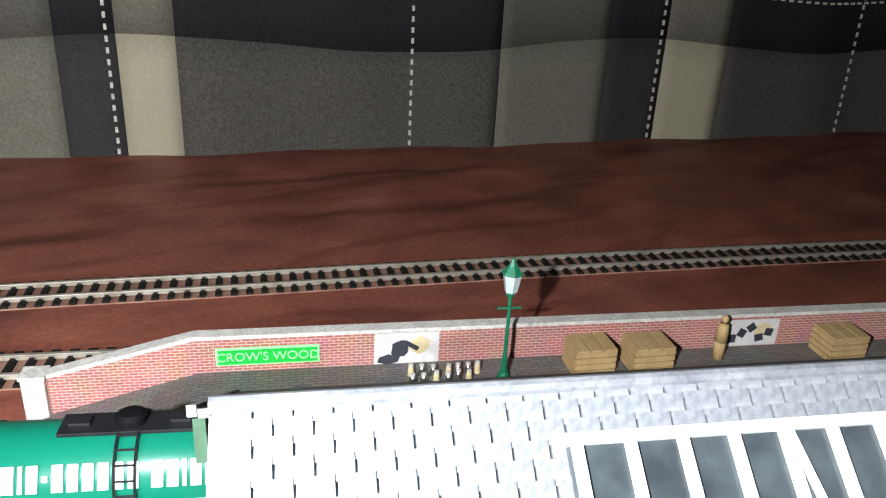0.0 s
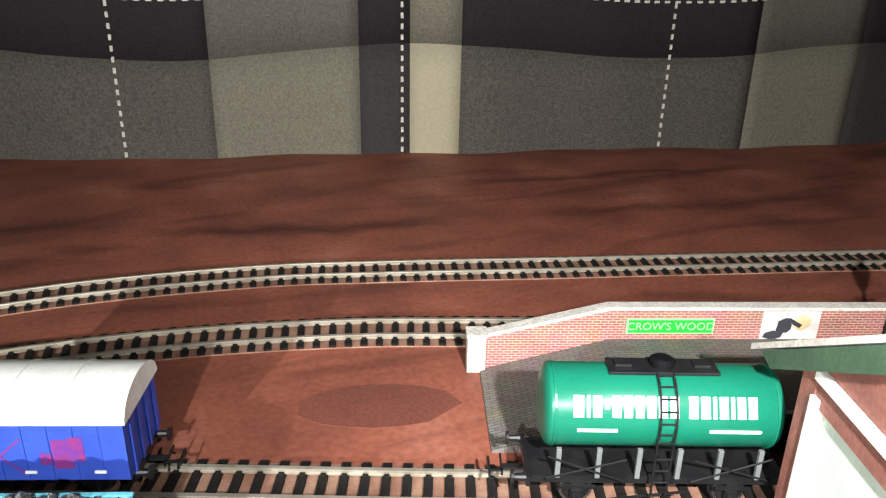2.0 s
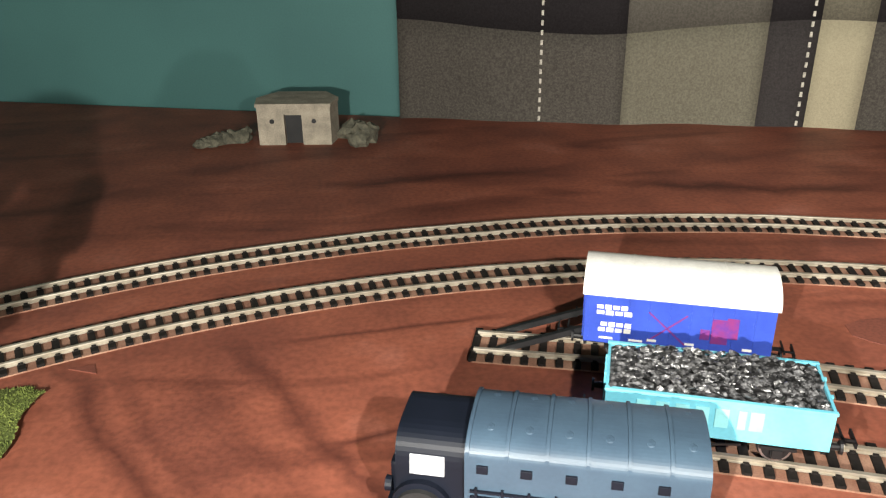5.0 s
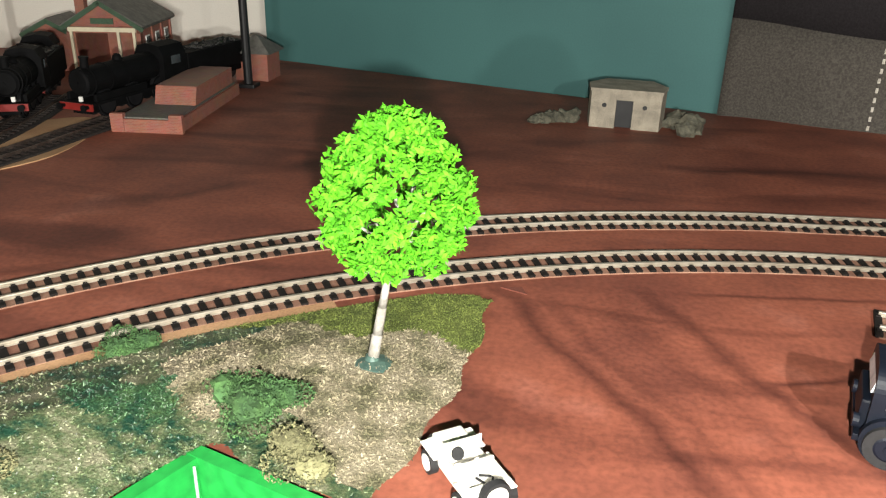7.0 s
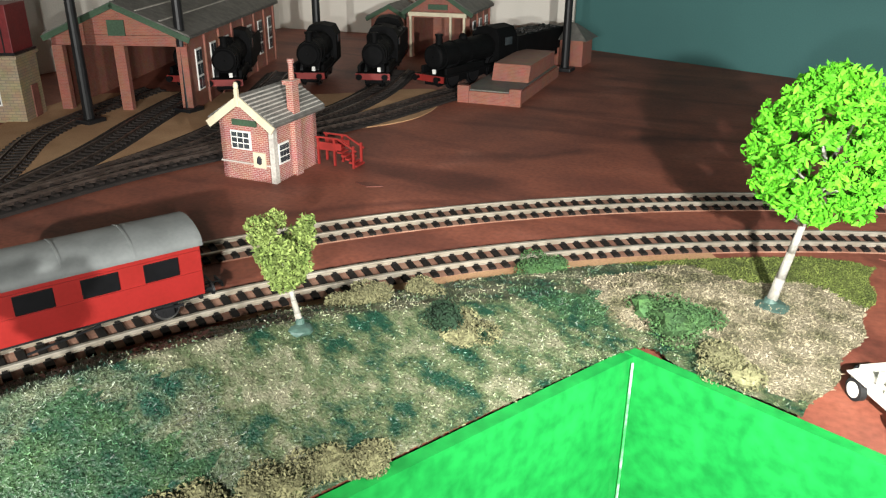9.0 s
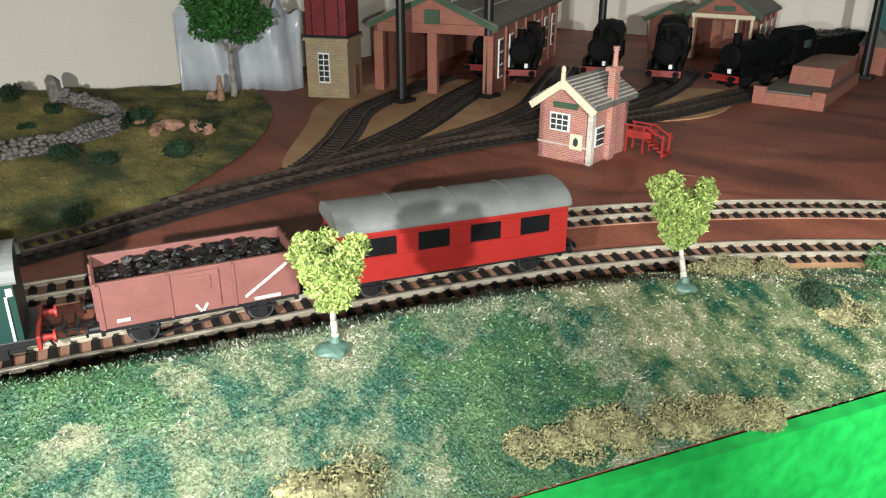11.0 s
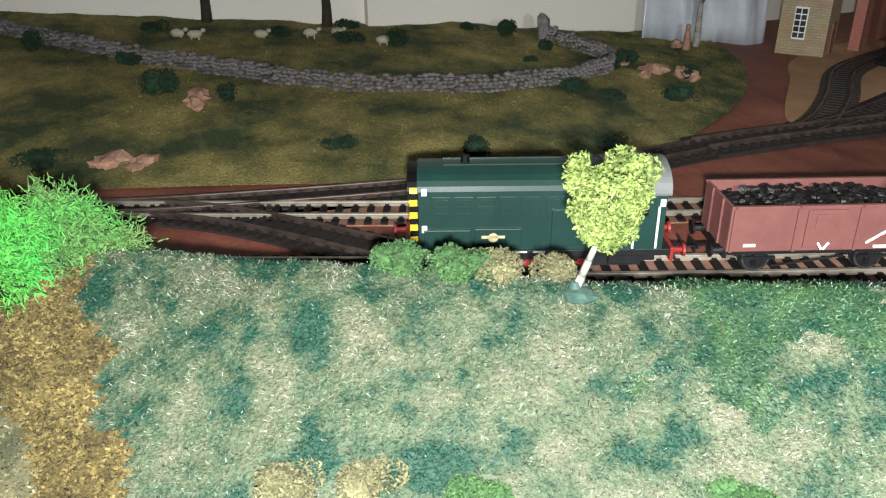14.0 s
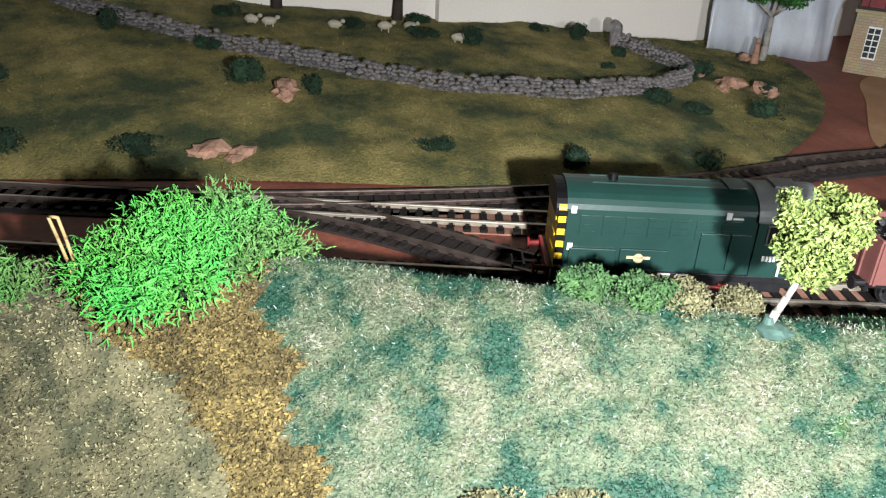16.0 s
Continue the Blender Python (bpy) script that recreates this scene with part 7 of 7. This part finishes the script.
i1 = min(range(len(LINE_IN)), key=lambda i: abs(LINE_IN[i][1] + 0.02) + (9 if LINE_IN[i][0] > -0.2 else 0))
i2 = min(range(len(LINE_IN)), key=lambda i: abs(LINE_IN[i][1] + 0.20) + (9 if LINE_IN[i][0] > -0.2 else 0))
xs = []
for i in range(i1, i2 + 1, 4):
    t = (i - i1) / (i2 - i1)
    s = t * t * (3 - 2 * t)
    x, y, a = LINE_IN[i]
    xs.append((x + math.sin(a) * 0.067 * s, y - math.cos(a) * 0.067 * s))
track(spline(xs), "dark crossover track joining the two ovals", M_RAILDARK, SLEEPER_OLD, M_CINDER, lift=0.0005)

ia, ib = nearest(LINE_IN, -0.07, 0.43), nearest(LINE_IN, -0.27, 0.24)
strip = part("sand_strip", sweep(B(), LINE_IN[ia:ib:4], [(0.012, -0.001), (0.030, -0.001), (0.030, 0.0005), (0.012, 0.0005)]), M_SAND)
tagged(strip, "bare tan strip of board beside the inner track", "ground", kind="structure")

# buffer stop at the end of the siding
stop = thing("buffer_stop", pose(0.262, 0.440, 0, 0, 0, 162), "black buffer stop with long raking struts", "buffer stop")
for s in (-1, 1):
    bm = B()
    box(bm, (0.012, s * 0.009, 0.013), (0.0620, 0.0028, 0.0028), (0, 22, 0))
    part("strut", bm, M_BLACK, stop)
    bm = B()
    box(bm, (-0.016, s * 0.009, 0.013), (0.0030, 0.0030, 0.026))
    part("post", bm, M_BLACK, stop)
bm = B()
box(bm, (-0.018, 0, 0.0150), (0.0040, 0.034, 0.006), bevel=0.0004)
box(bm, (-0.016, 0, 0.0245), (0.0030, 0.030, 0.003))
part("beam", bm, M_BLACK, stop)

# ---- rolling stock ----
def on_line(line, i, flip=False, dz=0.0042):
    x, y, a = line[i]
    return pose(x, y, dz, 0, 0, math.degrees(a) + (180 if flip else 0))


ic = nearest(LINE_IN, -0.3950, -0.024)
shunter(on_line(LINE_IN, ic))
open_wagon(on_line(LINE_IN, ic - 29, False), "brown mineral wagon with a white stripe, loaded with coal", 0.080, 0.031, 0.0125, 0.0325, M_BAUXITE, 260)
red_coach(on_line(LINE_IN, ic - 58))
blue_van(on_line(SIDE1, nearest(SIDE1, 0.302, 0.426), True))
tank_wagon(on_line(SIDE1, nearest(SIDE1, 0.513, 0.343), True))
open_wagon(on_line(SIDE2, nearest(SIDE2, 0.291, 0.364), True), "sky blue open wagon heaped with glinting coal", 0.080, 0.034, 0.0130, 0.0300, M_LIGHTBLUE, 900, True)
churn_wagon(on_line(SIDE2, nearest(SIDE2, *CHURN), True))
lorry(pose(0.197, 0.3455, 0, 0, 0, 163))
jeep(pose(0.024, 0.291, 0, 0, 0, 125) @ Matrix.Diagonal((0.90, 0.90, 0.90, 1)))

# ---- the yard ----
signal_box()
water_tower()
depot = gabled("engine_shed", pose(-0.617, 0.520, 0, 0, 0, 22.5), 0.128, 0.30, 0.070, 0.098, M_SHEDBRICK, M_SLATEGREY, "two-road red brick engine shed with tall windows", 2, 7)
part("gable_panel", box(B(), (0, -0.0012, 0.077), (0.016, 0.0016, 0.014)), M_BARGEGREEN, depot, "dull green gable panel")
for s in (-1, 1):
    for u in (0.3, 0.62):
        part("roof_batten", box(B(), (s * 0.066 * u, 0.15, 0.098 - 0.028 * u + 0.0028), (0.0014, 0.300, 0.0012)), M_COPING, depot, "pale roof batten")
shed = gabled("goods_shed", pose(-0.490, 0.925, 0, 0, 0, 10), 0.085, 0.11, 0.058, 0.085, M_SHEDBRICK, M_SLATEGREY, "orange-red brick goods shed with green bargeboards", 1, 3)
part("porch_beam", box(B(), (0, -0.0040, 0.055), (0.078, 0.0040, 0.0050), bevel=0.0004), M_CREAMPAINT, shed, "cream porch beam")
part("gable_panel", box(B(), (0, -0.0012, 0.064), (0.026, 0.0016, 0.0065)), M_BARGEGREEN, shed)
for x in (-0.036, 0.018, 0.036):
    part("porch_post", box(B(), (x, -0.0040, 0.0265), (0.0030, 0.0030, 0.053), bevel=0.0003), M_CREAMPAINT, shed, "cream porch post")
part("chimney", box(B(), (-0.030, 0.020, 0.082), (0.011, 0.011, 0.034), bevel=0.0004), M_SHEDBRICK, shed)
gabled("lean_to", pose(-0.570, 0.940, 0, 0, 0, 10), 0.055, 0.06, 0.045, 0.060, M_SHEDBRICK, M_SLATEGREY, "small orange-red brick annexe", 0, 1)
steam_engine(pose(-0.565, 0.598, 0.0045, 0, 0, -58), 0.17, "black steam engine with tender standing beside the shed")
steam_engine(pose(-0.448, 0.690, 0.0055, 0, 0, -68), 0.15, "black steam engine with a white lamp in the yard")
steam_engine(pose(-0.391, 0.708, 0.0060, 0, 0, -100), 0.22, "long black steam engine with tender in the yard")
steam_engine(pose(-0.615, 0.595, 0.0045, 0, 0, -68), 0.11, "black tank engine with a red buffer beam inside the shed", False)
steam_engine(pose(-0.512, 0.665, 0.0050, 0, 0, -66), 0.12, "black tank engine between the shed and the stage", False)
steam_engine(pose(-0.480, 0.760, 0.0050, 0, 0, -66), 0.12, "black tank engine at the back of the yard", False)

stage = thing("coal_stage", pose(-0.326, 0.704, 0, 0, 0, 5), "pink brick loading stage with a paved deck", "platform")
bm = B()
box(bm, (0.003, 0.085, 0.0060), (0.060, 0.170, 0.0120))
part("deck", bm, M_SHEDBRICK, stage)
bm = B()
box(bm, (0.003, 0.085, 0.0126), (0.054, 0.164, 0.0014))
part("paving", bm, M_PAVING, stage)
bm = B()
prism(bm, [(0.055, 0.0133), (0.165, 0.0133), (0.165, 0.030), (0.062, 0.030)], -0.012, 0.028)
part("bunker", bm, M_SHEDBRICK, stage, "sloping pink brick bunker")
for x in (-0.024, 0.030):
    part("pier", box(B(), (x, 0.002, 0.0085), (0.012, 0.006, 0.017), bevel=0.0004), M_SHEDBRICK, stage)

hut = thing("hut", pose(-0.322, 0.968, 0, 0, 0, 0), "square brick hut with a pale pyramid roof", "hut")
bm = B()
box(bm, (0, 0, 0.016), (0.040, 0.040, 0.032))
part("wall", bm, M_SHEDBRICK, hut)
bm = B()
r = bmesh.ops.create_cone(bm, cap_ends=True, segments=4, radius1=0.036, radius2=0.004, depth=0.018)
bmesh.ops.transform(bm, matrix=pose(0, 0, 0.041, 0, 0, 45), verts=r["verts"])
part("roof", bm, M_SLATEGREY, hut)
for x, y, h in ((-0.313, 0.915, 0.22), (-0.565, 0.545, 0.17), (-0.612, 0.470, 0.12), (-0.585, 0.79, 0.22)):
    p = thing("yard_post", pose(x, y, 0), "tall dark post standing in the yard", "post", "yard posts")
    bm = B()
    cyl(bm, (0, 0, 0), (0, 0, h), 0.0050, 0.0042, 14)
    part("shaft", bm, M_BLACK, p)
    bm = B()
    box(bm, (0, 0, 0.0022), (0.020, 0.020, 0.0044), bevel=0.0008)
    part("foot", bm, M_BLACK, p)

# ---- pillbox ----
pb = thing("pillbox", pose(0.103, 0.826, 0, 0, 0, -6), "weathered concrete pillbox with a square doorway", "pillbox")
w, d, h = 0.066, 0.052, 0.036
bm = B()
slab(bm, [(-w / 2, 0), (-0.009, 0), (-0.009, 0.007), (0.009 - 0.002, 0.007), (0.007, 0), (w / 2, 0), (w / 2 + 0.004, 0.026), (w / 2 - 0.010, d), (-w / 2 + 0.010, d), (-w / 2 - 0.004, 0.026)], 0, h - 0.008)
part("wall", bm, M_CONCRETE, pb)
bm = B()
slab(bm, [(-w / 2, 0), (w / 2, 0), (w / 2 + 0.004, 0.026), (w / 2 - 0.010, d), (-w / 2 + 0.010, d), (-w / 2 - 0.004, 0.026)], h - 0.008, h - 0.001)
part("lintel", bm, M_CONCRETE, pb)
bm = B()
slab(bm, [(-w / 2 - 0.001, -0.001), (w / 2 + 0.001, -0.001), (w / 2 + 0.005, 0.026), (w / 2 - 0.010, d), (-w / 2 + 0.010, d), (-w / 2 - 0.005, 0.026)], h - 0.001, h + 0.002)
part("roof", bm, M_CONCRETE, pb)
# black panel paints the darkness inside the open doorway
bm = B()
box(bm, (-0.001, 0.0072, 0.013), (0.016, 0.001, 0.026))
part("doorway", bm, M_BLACK, pb)
# loopholes are black discs on the wall, painting their unlit inside
for x in (-0.020, 0.018):
    bm = B()
    cyl(bm, (x, 0.0004, 0.022), (x, -0.0004, 0.022), 0.0022, n=12)
    part("loophole", bm, M_BLACK, pb)
for x, y, s, k in ((0.052, 0.845, 0.010, 1), (0.040, 0.842, 0.009, 2), (0.028, 0.836, 0.009, 3), (0.018, 0.830, 0.007, 4), (0.155, 0.845, 0.012, 5), (0.166, 0.828, 0.013, 6), (0.160, 0.815, 0.010, 7)):
    bm = B()
    ball(bm, (0, 0, s * 0.4), (s, s * 0.8, s * (0.7 if k < 5 else 1.0)), 2, 0.6, k * 3.0)
    ball(bm, (s * 0.4, s * 0.3, s * 0.8), (s * 0.6, s * 0.5, s * 0.5), 2, 0.6, k * 5.0)
    tagged(part("rubble", bm, M_RUBBLE, m=pose(x, y, 0)), "heap of grey-green rubble beside the pillbox", "rubble", "rubble")

# dry twig standing in the flock
bm = B()
for dx, lean in ((-0.0006, -0.0015), (0.0012, 0.0010)):
    pts = [Vector((dx + lean * t, 0.001 * math.sin(t * 4), 0.030 * t)) for t in (0, 0.25, 0.5, 0.75, 1.0)]
    for p, q in zip(pts, pts[1:]):
        cyl(bm, p, q, 0.0006, 0.0005, 6)
cyl(bm, (-0.0021, -0.0008, 0.0298), (0.0022, -0.0008, 0.0298), 0.0005, n=6)
tagged(part("twig", bm, M_CRATE, m=pose(-0.400, -0.252, bank_z(-0.400, -0.252) - 0.001, 0, -8, 40), smooth=True), "thin dry straw-coloured twig stuck in the flock", "twig")
